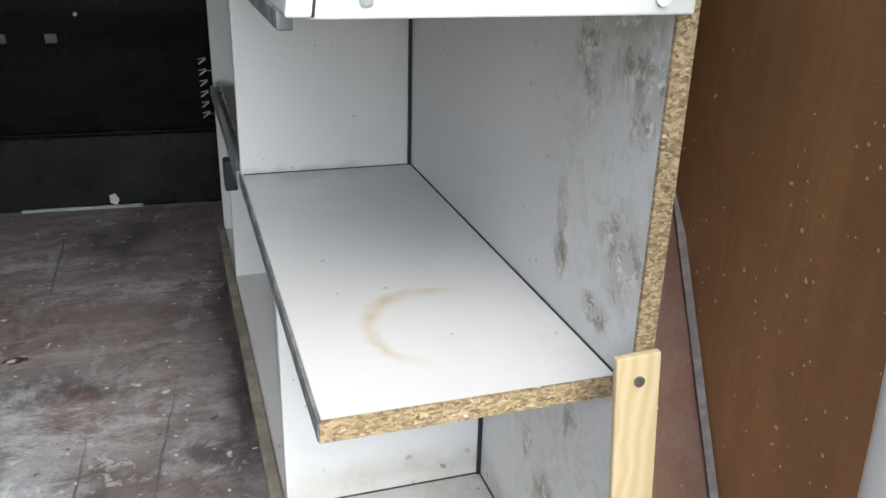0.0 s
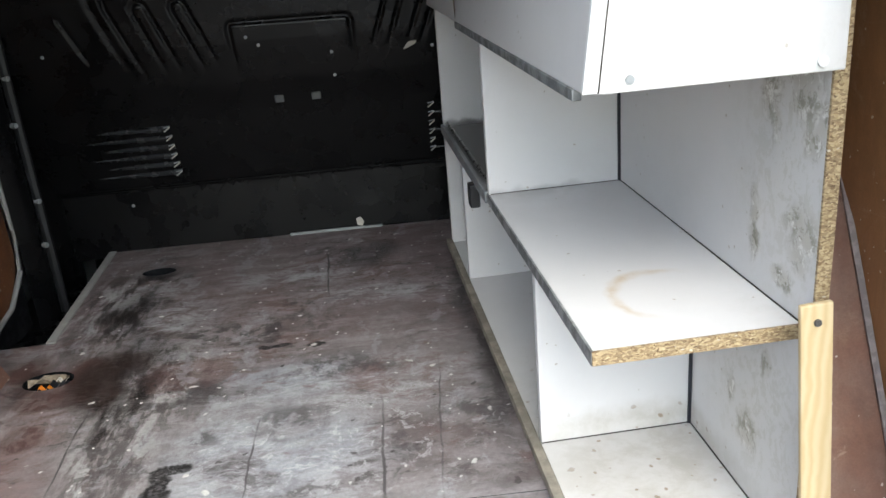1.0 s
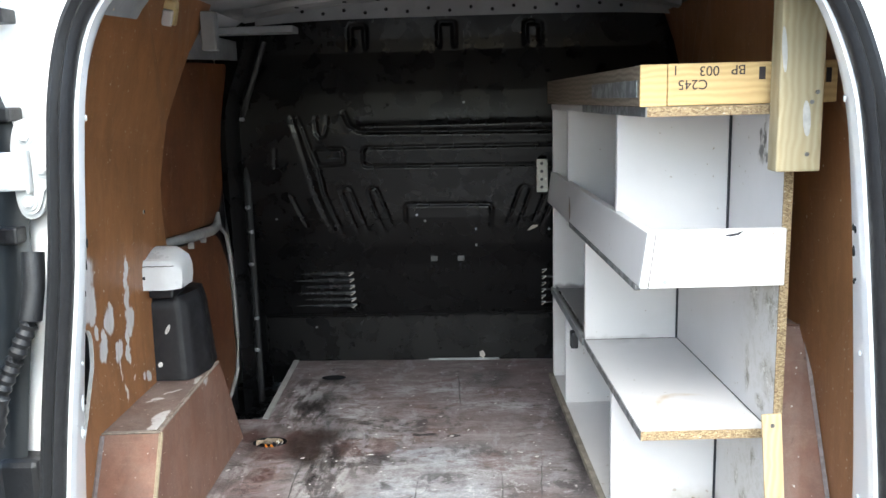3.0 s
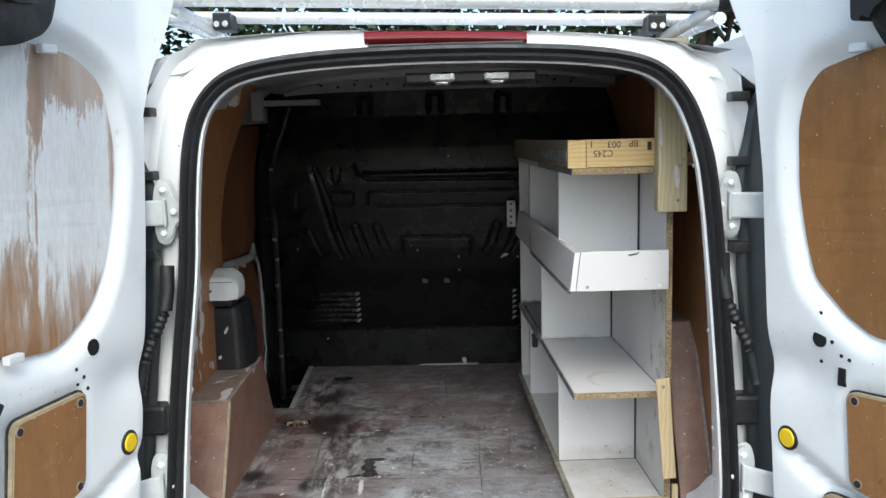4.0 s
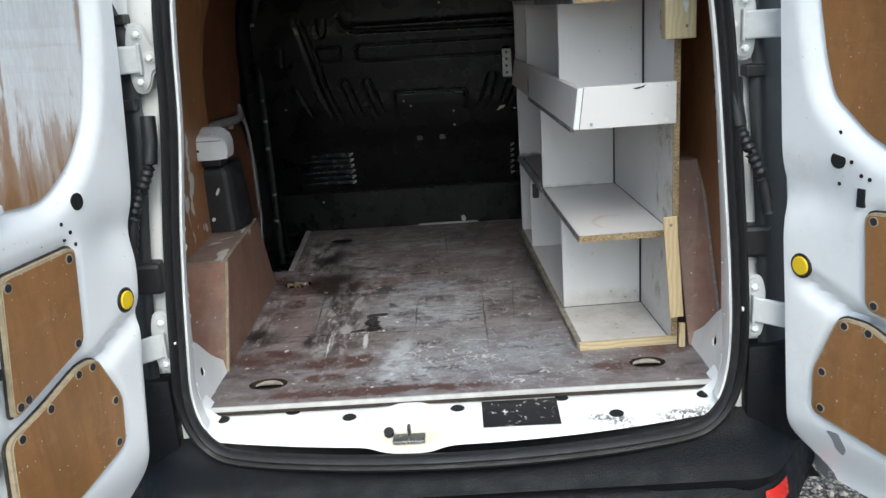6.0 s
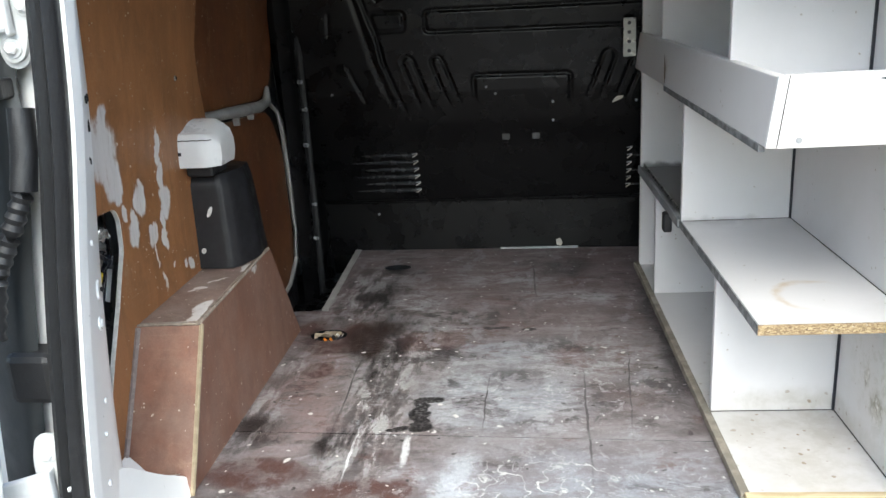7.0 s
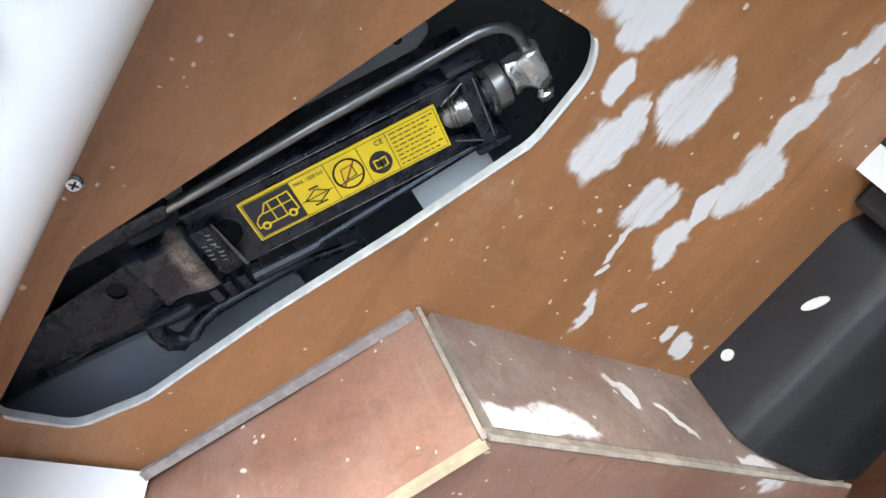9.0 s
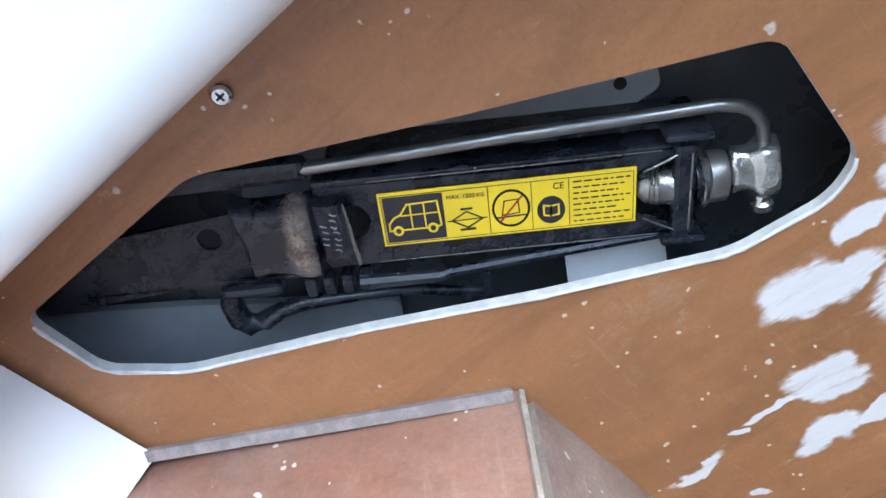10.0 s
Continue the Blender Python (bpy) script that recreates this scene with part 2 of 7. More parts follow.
def brown_ply(name, paint=(), dusty=0.0, tone=(0.27, 0.108, 0.038)):
    """Phenolic-faced plywood: streaked brown film, pale specks, dribbles of white paint."""
    m, nt, b = material(name, 0.42)
    c = coords(nt)
    streak = noisy(nt, coords(nt, (3.0, 3.0, 0.5), 0.05, 5), 5, 6, 0.65, 0.3, 0.7)
    blotch = noisy(nt, c, 4, 5, 0.6, 0.35, 0.7)
    fine = noisy(nt, coords(nt, (1, 1, 0.25)), 160, 3)
    dark = tuple(v * 0.62 for v in tone)
    colour = mix(nt, streak, tone, dark)
    colour = mix(nt, maths(nt, "MULTIPLY", blotch, 0.45), colour, (0.30, 0.165, 0.115) if dusty else (0.33, 0.145, 0.055))
    stain = noisy(nt, coords(nt, (1, 1, 0.8), 0.08, 7), 13, 8, 0.72, 0.46, 0.70)
    colour = mix(nt, maths(nt, "MULTIPLY", stain, 0.55), colour, tuple(v * 0.45 for v in tone))
    rubbed = noisy(nt, coords(nt, (1, 2, 2), 0.06, 9), 9, 8, 0.75, 0.56, 0.72)
    colour = mix(nt, maths(nt, "MULTIPLY", rubbed, 0.28), colour, (0.50, 0.36, 0.25))
    colour = mix(nt, maths(nt, "MULTIPLY", fine, 0.18), colour, dark)
    veins = noisy(nt, coords(nt, (16, 16, 0.9), 0.03, 6), 2.3, 7, 0.7, 0.56, 0.66)
    colour = mix(nt, maths(nt, "MULTIPLY", veins, 0.32), colour, tuple(v * 0.42 for v in tone))
    if dusty:
        d = noisy(nt, coords(nt, warp=0.04), 10, 6, 0.7, 0.3, 0.75)
        colour = mix(nt, maths(nt, "MULTIPLY", d, dusty), colour, (0.40, 0.33, 0.29))
    dots = specks(nt, coords(nt, warp=0.02, warp_scale=40), 30, 0.20 + dusty * 0.9, 0.085)
    small = maths(nt, "MAXIMUM", specks(nt, coords(nt, warp=0.01, warp_scale=60), 65, 0.10 + dusty * 0.3, 0.14), specks(nt, coords(nt, warp=0.008, warp_scale=80), 150, 0.05, 0.22))
    colour = mix(nt, maths(nt, "MAXIMUM", dots, small), colour, (0.66, 0.58, 0.50))
    grit = noisy(nt, c, 380, 4, 0.75, 0.3, 0.7)
    colour = mix(nt, maths(nt, "MULTIPLY", grit, 0.34), colour, tuple(v * 0.5 for v in tone))
    lines = noisy(nt, coords(nt, (7, 7, 90), 0.05, 4), 1.6, 8, 0.75, 0.58, 0.66)
    colour = mix(nt, maths(nt, "MULTIPLY", lines, 0.10), colour, (0.50, 0.38, 0.28))
    nicks = noisy(nt, coords(nt, (30, 14, 9), 0.10, 9), 2.0, 6, 0.75, 0.66, 0.70)
    colour = mix(nt, maths(nt, "MULTIPLY", nicks, 0.55), colour, tuple(v * 0.25 for v in tone))
    chafed = maths(nt, "MULTIPLY", noisy(nt, coords(nt, (8, 40, 14), 0.08, 8), 1.5, 7, 0.78, 0.60, 0.68), noisy(nt, c, 6, 3, 0.5, 0.48, 0.62))
    colour = mix(nt, maths(nt, "MULTIPLY", chafed, 0.35), colour, (0.56, 0.42, 0.33))
    if paint:
        w = coords(nt, warp=0.045, warp_scale=24)
        p = blots(nt, w, paint, 0.36)
        brushed = noisy(nt, coords(nt, (1, 1, 0.13), 0.012, 25), 60, 7, 0.72, 0.30, 0.62)
        p = ramp(nt, maths(nt, "ADD", p, maths(nt, "MULTIPLY", brushed, 0.75)), 0.50, 1.35)
        p = maths(nt, "MULTIPLY", p, ramp(nt, blots(nt, w, paint, 0.5), 0.1, 0.6))
        colour = mix(nt, maths(nt, "MULTIPLY", p, 0.94), colour, mix(nt, brushed, (0.61, 0.585, 0.575), (0.68, 0.66, 0.65)))
    put(nt, b.inputs["Base Color"], colour)
    bump(nt, b, streak, 0.12, 0.002)
    return m


def worn_floor():
    """Anti-slip floor board worn down to grey fibre, with oil, red-brown film and paint scuffs."""
    m, nt, b = material("worn_floor_board", 0.55)
    c = coords(nt)
    w = coords(nt, warp=0.09, warp_scale=10)
    fray = coords(nt, warp=0.035, warp_scale=38)
    flat = lambda *spots: [((x, y, 0.6), (rx, ry, 0.3), (0, 0, turn)) for x, y, rx, ry, turn in spots]
    broad = noisy(nt, coords(nt, (1.0, 1.6, 1), 0.12, 4), 3.2, 7, 0.66, 0.38, 0.62)
    mottle = noisy(nt, coords(nt, (1, 1.7, 1), 0.04, 10), 12, 9, 0.70, 0.40, 0.62)
    across = noisy(nt, coords(nt, (3.5, 15, 1), 0.03, 10), 2.1, 9, 0.74, 0.50, 0.62)
    along = noisy(nt, coords(nt, (17, 4.5, 1), 0.02, 14), 1.7, 7, 0.66, 0.40, 0.60)
    patchy = noisy(nt, coords(nt, (1.4, 1, 1), 0.06, 14), 16, 8, 0.70, 0.46, 0.58)
    grimy = noisy(nt, coords(nt, (1, 1.6, 1), 0.10, 7), 8, 10, 0.76, 0.50, 0.64)
    fine = noisy(nt, c, 120, 4, 0.7)
    times = lambda a, k: maths(nt, "MULTIPLY", a, k)
    colour = mix(nt, broad, (0.120, 0.092, 0.090), (0.205, 0.180, 0.182))
    colour = mix(nt, times(mottle, 0.55), colour, (0.275, 0.255, 0.258))
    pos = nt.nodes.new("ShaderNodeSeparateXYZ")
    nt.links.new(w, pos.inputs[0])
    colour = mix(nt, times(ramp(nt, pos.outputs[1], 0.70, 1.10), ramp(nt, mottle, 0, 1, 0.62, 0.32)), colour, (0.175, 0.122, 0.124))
    colour = mix(nt, times(grimy, 0.5), colour, (0.075, 0.062, 0.062))
    colour = mix(nt, times(across, ramp(nt, broad, 0, 1, 0.08, 0.30)), colour, (0.34, 0.325, 0.33))
    pale = blots(nt, w, flat((-0.09, 0.56, 0.15, 0.13, 0), (0.10, 0.20, 0.27, 0.15, 0), (-0.10, 0.78, 0.15, 0.07, 0)), 0.7)
    colour = mix(nt, times(pale, ramp(nt, mottle, 0, 1, 0.30, 0.75)), colour, (0.300, 0.318, 0.360))
    scoured = blots(nt, w, flat((-0.36, 1.08, 0.10, 0.10, 0), (-0.45, 1.23, 0.07, 0.10, 0), (-0.30, 0.90, 0.12, 0.07, 0), (0.02, 0.73, 0.20, 0.09, 0), (-0.13, 0.54, 0.10, 0.10, 0), (0.10, 1.12, 0.16, 0.05, 0), (-0.10, 1.27, 0.16, 0.05, 0), (0.02, 0.52, 0.06, 0.10, 0)), 0.7)
    torn = noisy(nt, coords(nt, (2.4, 6.0, 1), 0.07, 12), 5.0, 10, 0.76, 0.44, 0.56)
    colour = mix(nt, times(scoured, times(torn, 0.62)), colour, (0.44, 0.44, 0.46))
    smear = blots(nt, fray, flat((-0.155, 0.19, 0.034, 0.17, -6), (-0.10, 0.10, 0.05, 0.08, 0)), 0.5)
    colour = mix(nt, times(smear, ramp(nt, patchy, 0, 1, 0.30, 0.85)), colour, (0.45, 0.47, 0.51))
    band = blots(nt, w, flat((-0.335, 0.50, 0.06, 0.28, 0), (-0.555, 0.55, 0.035, 0.22, 0), (-0.50, 1.17, 0.09, 0.22, 0), (-0.30, 0.80, 0.08, 0.14, 0)), 0.7)
    colour = mix(nt, times(band, ramp(nt, along, 0.45, 0.0, 0.0, 0.75)), colour, (0.045, 0.038, 0.037))
    colour = mix(nt, times(band, ramp(nt, along, 0.55, 1.0, 0.0, 0.75)), colour, (0.42, 0.415, 0.41))
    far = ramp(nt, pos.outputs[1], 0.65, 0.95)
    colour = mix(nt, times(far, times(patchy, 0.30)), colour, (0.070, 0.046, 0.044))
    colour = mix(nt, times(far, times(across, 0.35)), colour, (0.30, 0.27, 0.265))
    film = blots(nt, fray, flat((-0.29, 0.215, 0.105, 0.042, 4), (-0.33, 0.125, 0.05, 0.022, 0), (-0.495, 0.675, 0.035, 0.035, 0), (-0.57, 0.92, 0.04, 0.05, 0), (-0.48, 0.80, 0.075, 0.035, 10), (-0.455, 0.89, 0.035, 0.06, 0), (0.40, 0.10, 0.09, 0.035, 0),
                                (-0.50, 0.27, 0.09, 0.05, 0), (0.52, 0.20, 0.06, 0.05, 0), (-0.20, 0.04, 0.32, 0.022, 0)), 0.3)
    rosy = blots(nt, w, flat((-0.50, 0.60, 0.07, 0.17, 0), (-0.47, 0.45, 0.06, 0.12, 0)), 0.6)
    colour = mix(nt, times(rosy, ramp(nt, mottle, 0, 1, 0.75, 0.30)), colour, (0.23, 0.165, 0.16))
    stain = noisy(nt, coords(nt, (1.0, 1.9, 1), 0.16, 6), 5.2, 10, 0.74, 0.545, 0.60)
    colour = mix(nt, times(stain, ramp(nt, mottle, 0, 1, 0.72, 0.30)), colour, (0.050, 0.040, 0.041))
    ruddy = noisy(nt, coords(nt, (0.8, 2.2, 3), 0.14, 8), 4.1, 9, 0.72, 0.56, 0.62)
    colour = mix(nt, times(ruddy, 0.55), colour, (0.125, 0.062, 0.055))
    bare = noisy(nt, coords(nt, (2.2, 1.1, 5), 0.10, 9), 5.5, 9, 0.75, 0.55, 0.61)
    colour = mix(nt, times(bare, 0.38), colour, (0.37, 0.375, 0.40))
    colour = mix(nt, times(film, ramp(nt, patchy, 0, 1, 0.92, 0.45)), colour, (0.078, 0.034, 0.027))
    # oil patches; the long strip at x 0.27 darkens the floor along the shelving
    oil = blots(nt, w, flat((-0.41, 0.86, 0.06, 0.10, 0), (-0.38, 0.94, 0.08, 0.09, 0), (-0.36, 0.79, 0.05, 0.08, 0), (-0.54, 0.41, 0.055, 0.055, 0), (-0.385, 0.38, 0.04, 0.05, 0), (-0.44, 1.14, 0.05, 0.12, 0), (-0.36, 0.72, 0.03, 0.10, 0),
                            (0.06, 1.36, 0.06, 0.07, 0), (0.27, 0.95, 0.03, 0.40, 0), (-0.43, 1.37, 0.07, 0.035, 0)), 0.55)
    colour = mix(nt, times(oil, ramp(nt, along, 0, 1, 0.95, 0.40)), colour, (0.018, 0.015, 0.015))
    tar = blots(nt, fray, flat((-0.43, 0.855, 0.045, 0.075, 0), (-0.385, 0.92, 0.05, 0.035, 0), (-0.40, 0.79, 0.04, 0.05, 0), (-0.555, 0.865, 0.02, 0.05, 0)), 0.45)
    colour = mix(nt, times(tar, ramp(nt, patchy, 0, 1, 0.92, 0.60)), colour, (0.030, 0.018, 0.015))
    soot = blots(nt, w, flat((-0.061, 0.642, 0.050, 0.042, 0), (-0.218, 0.766, 0.05, 0.04, 0), (-0.253, 1.0, 0.05, 0.04, 0), (0.10, 0.52, 0.04, 0.08, 0), (-0.19, 0.62, 0.03, 0.03, 0), (-0.15, 1.00, 0.12, 0.05, 0), (0.02, 0.80, 0.10, 0.04, 0), (0.25, 0.62, 0.08, 0.06, 0)), 0.7)
    colour = mix(nt, times(soot, times(patchy, 0.75)), colour, (0.045, 0.040, 0.042))
    pitch = blots(nt, fray, flat((-0.240, 0.490, 0.020, 0.055, 4), (-0.228, 0.545, 0.030, 0.013, 6), (-0.232, 0.435, 0.026, 0.020, 0), (-0.277, 0.424, 0.022, 0.008, 8),
                                 (-0.118, 0.914, 0.030, 0.009, 0), (-0.037, 0.902, 0.017, 0.010, 0)), 0.18)
    colour = mix(nt, times(pitch, ramp(nt, fine, 0.3, 0.9, 1.0, 0.75)), colour, (0.008, 0.007, 0.007))
    chalk = blots(nt, coords(nt, warp=0.01, warp_scale=30), flat((-0.247, 0.350, 0.007, 0.048, 3), (-0.345, 0.34, 0.0025, 0.09, 2)), 0.4)
    colour = mix(nt, times(chalk, ramp(nt, along, 0, 1, 0.35, 0.9)), colour, (0.60, 0.60, 0.60))
    scratch = noisy(nt, coords(nt, (16, 22, 1), 0.12, 11), 2.4, 7, 0.76, 0.57, 0.61)
    near = blots(nt, w, flat((0.08, 0.16, 0.40, 0.19, 0), (0.0, 0.58, 0.26, 0.16, 0)), 0.6)
    colour = mix(nt, times(scratch, times(near, 0.50)), colour, (0.55, 0.55, 0.56))
    loops = noisy(nt, coords(nt, (1, 1, 1), 0.05, 12), 19, 2, 0.5, 0.0, 1.0)
    arc = times(ramp(nt, maths(nt, "ABSOLUTE", maths(nt, "SUBTRACT", loops, 0.5)), 0.035, 0.012), blots(nt, w, flat((0.0, 0.235, 0.12, 0.10, 0), (0.15, 0.08, 0.14, 0.05, 0)), 0.5))
    colour = mix(nt, times(arc, ramp(nt, patchy, 0, 1, 0.3, 0.9)), colour, (0.68, 0.675, 0.66))
    hair = coords(nt, warp=0.012, warp_scale=14)
    seams = blots(nt, hair, flat((0.080, 0.46, 0.0022, 0.20, 0), (-0.116, 0.545, 0.0016, 0.11, 0), (-0.030, 1.27, 0.0022, 0.13, 3), (-0.405, 0.62, 0.0018, 0.22, 2), (0.17, 0.60, 0.0016, 0.16, -4)), 0.6)
    colour = mix(nt, times(seams, ramp(nt, patchy, 0, 1, 0.95, 0.45)), colour, (0.055, 0.048, 0.050))
    rim = maths(nt, "SUBTRACT", blots(nt, hair, flat((-0.062, 0.632, 0.062, 0.050, 0)), 0.18), blots(nt, hair, flat((-0.062, 0.632, 0.052, 0.040, 0)), 0.22))
    colour = mix(nt, times(rim, ramp(nt, along, 0, 1, 0.8, 0.2)), colour, (0.085, 0.08, 0.085))
    flakes = maths(nt, "MAXIMUM", specks(nt, coords(nt, warp=0.03, warp_scale=30), 24, 0.18, 0.16), specks(nt, coords(nt, warp=0.02, warp_scale=50), 65, 0.12, 0.22))
    colour = mix(nt, times(flakes, 0.9), colour, (0.60, 0.585, 0.56))
    crumbs = specks(nt, coords(nt, warp=0.04, warp_scale=26), 31, 0.16, 0.17)
    colour = mix(nt, times(crumbs, 0.8), colour, (0.03, 0.025, 0.022))
    colour = mix(nt, times(fine, 0.22), colour, (0.06, 0.05, 0.05))
    put(nt, b.inputs["Base Color"], colour)
    put(nt, b.inputs["Roughness"], ramp(nt, oil, 0, 1, 0.58, 0.36))
    bump(nt, b, maths(nt, "ADD", across, fine), 0.25, 0.002)
    return m


def worn_window_panel():
    """Brown panel over the door glass, brushed with white paint that runs out in streaks."""
    m, nt, b = material("paint_smeared_ply", 0.5)
    streak = noisy(nt, coords(nt, (3.0, 3.0, 0.5), 0.05, 5), 5, 6, 0.65, 0.3, 0.7)
    colour = mix(nt, streak, (0.36, 0.19, 0.085), (0.25, 0.12, 0.05))
    c = coords(nt)
    z = nt.nodes.new("ShaderNodeSeparateXYZ")
    nt.links.new(c, z.inputs[0])
    brush = noisy(nt, coords(nt, (1, 1, 0.10), 0.012, 14), 38, 8, 0.72, 0.28, 0.72)
    wide = noisy(nt, coords(nt, (1, 1, 0.15), 0.01, 8), 14, 4, 0.6, 0.2, 0.8)
    dry = noisy(nt, coords(nt, (1, 1, 0.2)), 150, 5, 0.75, 0.25, 0.75)
    less = lambda a, k: maths(nt, "MULTIPLY", a, k)
    run = maths(nt, "ADD", z.outputs[2], less(brush, 0.14))
    run = maths(nt, "ADD", run, less(wide, 0.04))
    arch = blots(nt, c, [((-0.7, -0.430, 1.34), (0.4, 0.045, 0.075), (0, 0, 0))], 0.6)
    run = maths(nt, "ADD", run, less(arch, -0.075))
    low = ramp(nt, run, 1.325, 1.43)
    dabs = less(blots(nt, c, [((-0.7, -0.50, 1.38), (0.4, 0.042, 0.11), (0, 0, 0)), ((-0.7, -0.355, 1.335), (0.4, 0.012, 0.04), (0, 0, 0))], 0.5), ramp(nt, dry, 0.42, 0.6))
    top = blots(nt, c, [((-0.7, -0.265, 1.71), (0.4, 0.135, 0.115), (0, 0, 0)), ((-0.7, -0.372, 1.64), (0.4, 0.024, 0.115), (0, 0, 0)), ((-0.7, -0.538, 1.64), (0.4, 0.016, 0.075), (0, 0, 0))], 0.55)
    lines = blots(nt, c, [((-0.7, -0.392, 1.48), (0.4, 0.006, 0.22), (0, 0, 0)), ((-0.7, -0.376, 1.48), (0.4, 0.003, 0.18), (0, 0, 0)), ((-0.7, -0.532, 1.46), (0.4, 0.012, 0.16), (0, 0, 0)), ((-0.7, -0.148, 1.45), (0.4, 0.010, 0.18), (0, 0, 0))], 0.8)
    bare = ramp(nt, maths(nt, "ADD", top, maths(nt, "ADD", less(brush, -0.38), less(dry, -0.55))), -0.05, 0.22)
    bare = maths(nt, "MAXIMUM", bare, less(lines, ramp(nt, maths(nt, "ADD", less(brush, 0.5), less(dry, 0.5)), 0.40, 0.60, 0.85, 0.05)))
    p = maths(nt, "MULTIPLY", low, maths(nt, "SUBTRACT", 1.0, bare))
    haze = less(ramp(nt, run, 1.24, 1.36), ramp(nt, wide, 0, 1, 0.10, 0.45))
    p = maths(nt, "MAXIMUM", maths(nt, "MULTIPLY", p, ramp(nt, dry, 0, 1, 0.86, 1.05)), maths(nt, "MAXIMUM", haze, less(dabs, 0.9)))
    p = maths(nt, "MAXIMUM", p, specks(nt, coords(nt, warp=0.02, warp_scale=40), 30, 0.10, 0.12))
    colour = mix(nt, p, colour, mix(nt, less(wide, 0.45), (0.84, 0.835, 0.82), (0.62, 0.59, 0.56)))
    put(nt, b.inputs["Base Color"], colour)
    bump(nt, b, p, 0.25, 0.001)
    return m


def enamel(name="black_stove_enamel", rubbed=(), shine=0.32):
    """Black stove enamel on the jack: dusty smears that also imitate bluish sky sheen, rusty rubbed bands and flecks of
    white paint.
    """
    m, nt, b = material(name, 0.3)
    c = coords(nt)
    smear = noisy(nt, coords(nt, (1, 1, 0.6), 0.02, 40), 45, 7, 0.72, 0.42, 0.72)
    colour = mix(nt, maths(nt, "MULTIPLY", smear, 0.35), (0.0070, 0.0082, 0.0135), (0.080, 0.084, 0.095))
    if rubbed:
        along = coords(nt, (1, 1, 1), 0.012, 60)
        band = blots(nt, along, rubbed, 0.75)
        streaks = noisy(nt, coords(nt, (1, 1, 1), 0.03, 90), 210, 6, 0.75, 0.38, 0.62)
        colour = mix(nt, maths(nt, "MULTIPLY", band, ramp(nt, streaks, 0, 1, 0.35, 0.95)), colour, mix(nt, noisy(nt, c, 120, 4), (0.17, 0.115, 0.08), (0.27, 0.215, 0.165)))
    flecks = maths(nt, "MAXIMUM", specks(nt, coords(nt, warp=0.006, warp_scale=90), 130, 0.07, 0.13), specks(nt, coords(nt, warp=0.004, warp_scale=120), 260, 0.05, 0.16))
    colour = mix(nt, maths(nt, "MULTIPLY", flecks, 0.8), colour, (0.52, 0.49, 0.45))
    put(nt, b.inputs["Base Color"], colour)
    put(nt, b.inputs["Roughness"], ramp(nt, smear, 0, 1, 0.26, 0.5))
    b.inputs["Specular IOR Level"].default_value = shine
    bump(nt, b, noisy(nt, c, 160, 4), 0.18, 0.001)
    return m


def gravel():
    m, nt, b = material("grey_gravel", 0.9)
    c = coords(nt)
    v = nt.nodes.new("ShaderNodeTexVoronoi")
    v.inputs["Scale"].default_value = 80
    nt.links.new(c, v.inputs["Vector"])
    sep = nt.nodes.new("ShaderNodeSeparateColor")
    nt.links.new(v.outputs["Color"], sep.inputs[0])
    colour = mix(nt, sep.outputs[0], (0.12, 0.108, 0.096), (0.40, 0.375, 0.345))
    colour = mix(nt, ramp(nt, v.outputs["Distance"], 0.3, 0.6), colour, (0.06, 0.054, 0.048))
    colour = mix(nt, maths(nt, "MULTIPLY", noisy(nt, c, 0.8, 5), 0.55), colour, (0.09, 0.065, 0.045))
    put(nt, b.inputs["Base Color"], colour)
    bump(nt, b, v.outputs["Distance"], 1.0, 0.01)
    return m


def stone_bits():
    m, nt, b = material("gravel_stones", 0.85)
    g = nt.nodes.new("ShaderNodeNewGeometry").outputs["Random Per Island"]
    put(nt, b.inputs["Base Color"], mix(nt, g, (0.11, 0.098, 0.085), (0.38, 0.355, 0.325)))
    return m


WHITE = van_paint()
SILL = sill_paint()
MELAMINE = melamine()
CHIP = chipboard()
PINE = timber("pale_pine", (0.64, 0.51, 0.31), (0.55, 0.40, 0.21), 2)
PINE_Y = timber("pale_pine_batten", (0.52, 0.43, 0.27), (0.42, 0.32, 0.18), 0)
STUD = timber("sawn_stud_timber", (0.43, 0.365, 0.23), (0.36, 0.29, 0.165), 2)
BEAM = timber("sawn_beam_timber", (0.62, 0.44, 0.20), (0.52, 0.35, 0.15), 0, False)
BEAM_Y = timber("grey_brown_beam_timber", (0.24, 0.20, 0.155), (0.15, 0.115, 0.08), 1)
TAPE = plain("grey_tape", (0.38, 0.385, 0.39), 0.45, 0.1, 0.6, 40)
DUSTY = plain("dusty_beige_batten", (0.36, 0.32, 0.26), 0.8, 0, 0.5, 25, 0.3)
BLACK = dull(plain("black_moulded_plastic", (0.0045, 0.0045, 0.005), 0.30, 0, 0.12, 12, 0.01), 0.29)
# louvres lighter than the panel: their grey highlights are put into the colour
LOUVRE = plain("highlit_black_plastic", (0.03, 0.031, 0.034), 0.2, 0, 0.2, 30, 0.05)
CLIP = plain("dusty_black_clip", (0.07, 0.07, 0.072), 0.5, 0, 0.3, 40)
RUBBER = plain("black_rubber", (0.017, 0.017, 0.019), 0.5, 0, 0.4, 20, 0.2)
m, nt, b = material("scuffed_black_rubber", 0.5)
scuffs = specks(nt, coords(nt, (1, 1, 0.5), 0.04, 25), 40, 0.16, 0.3)
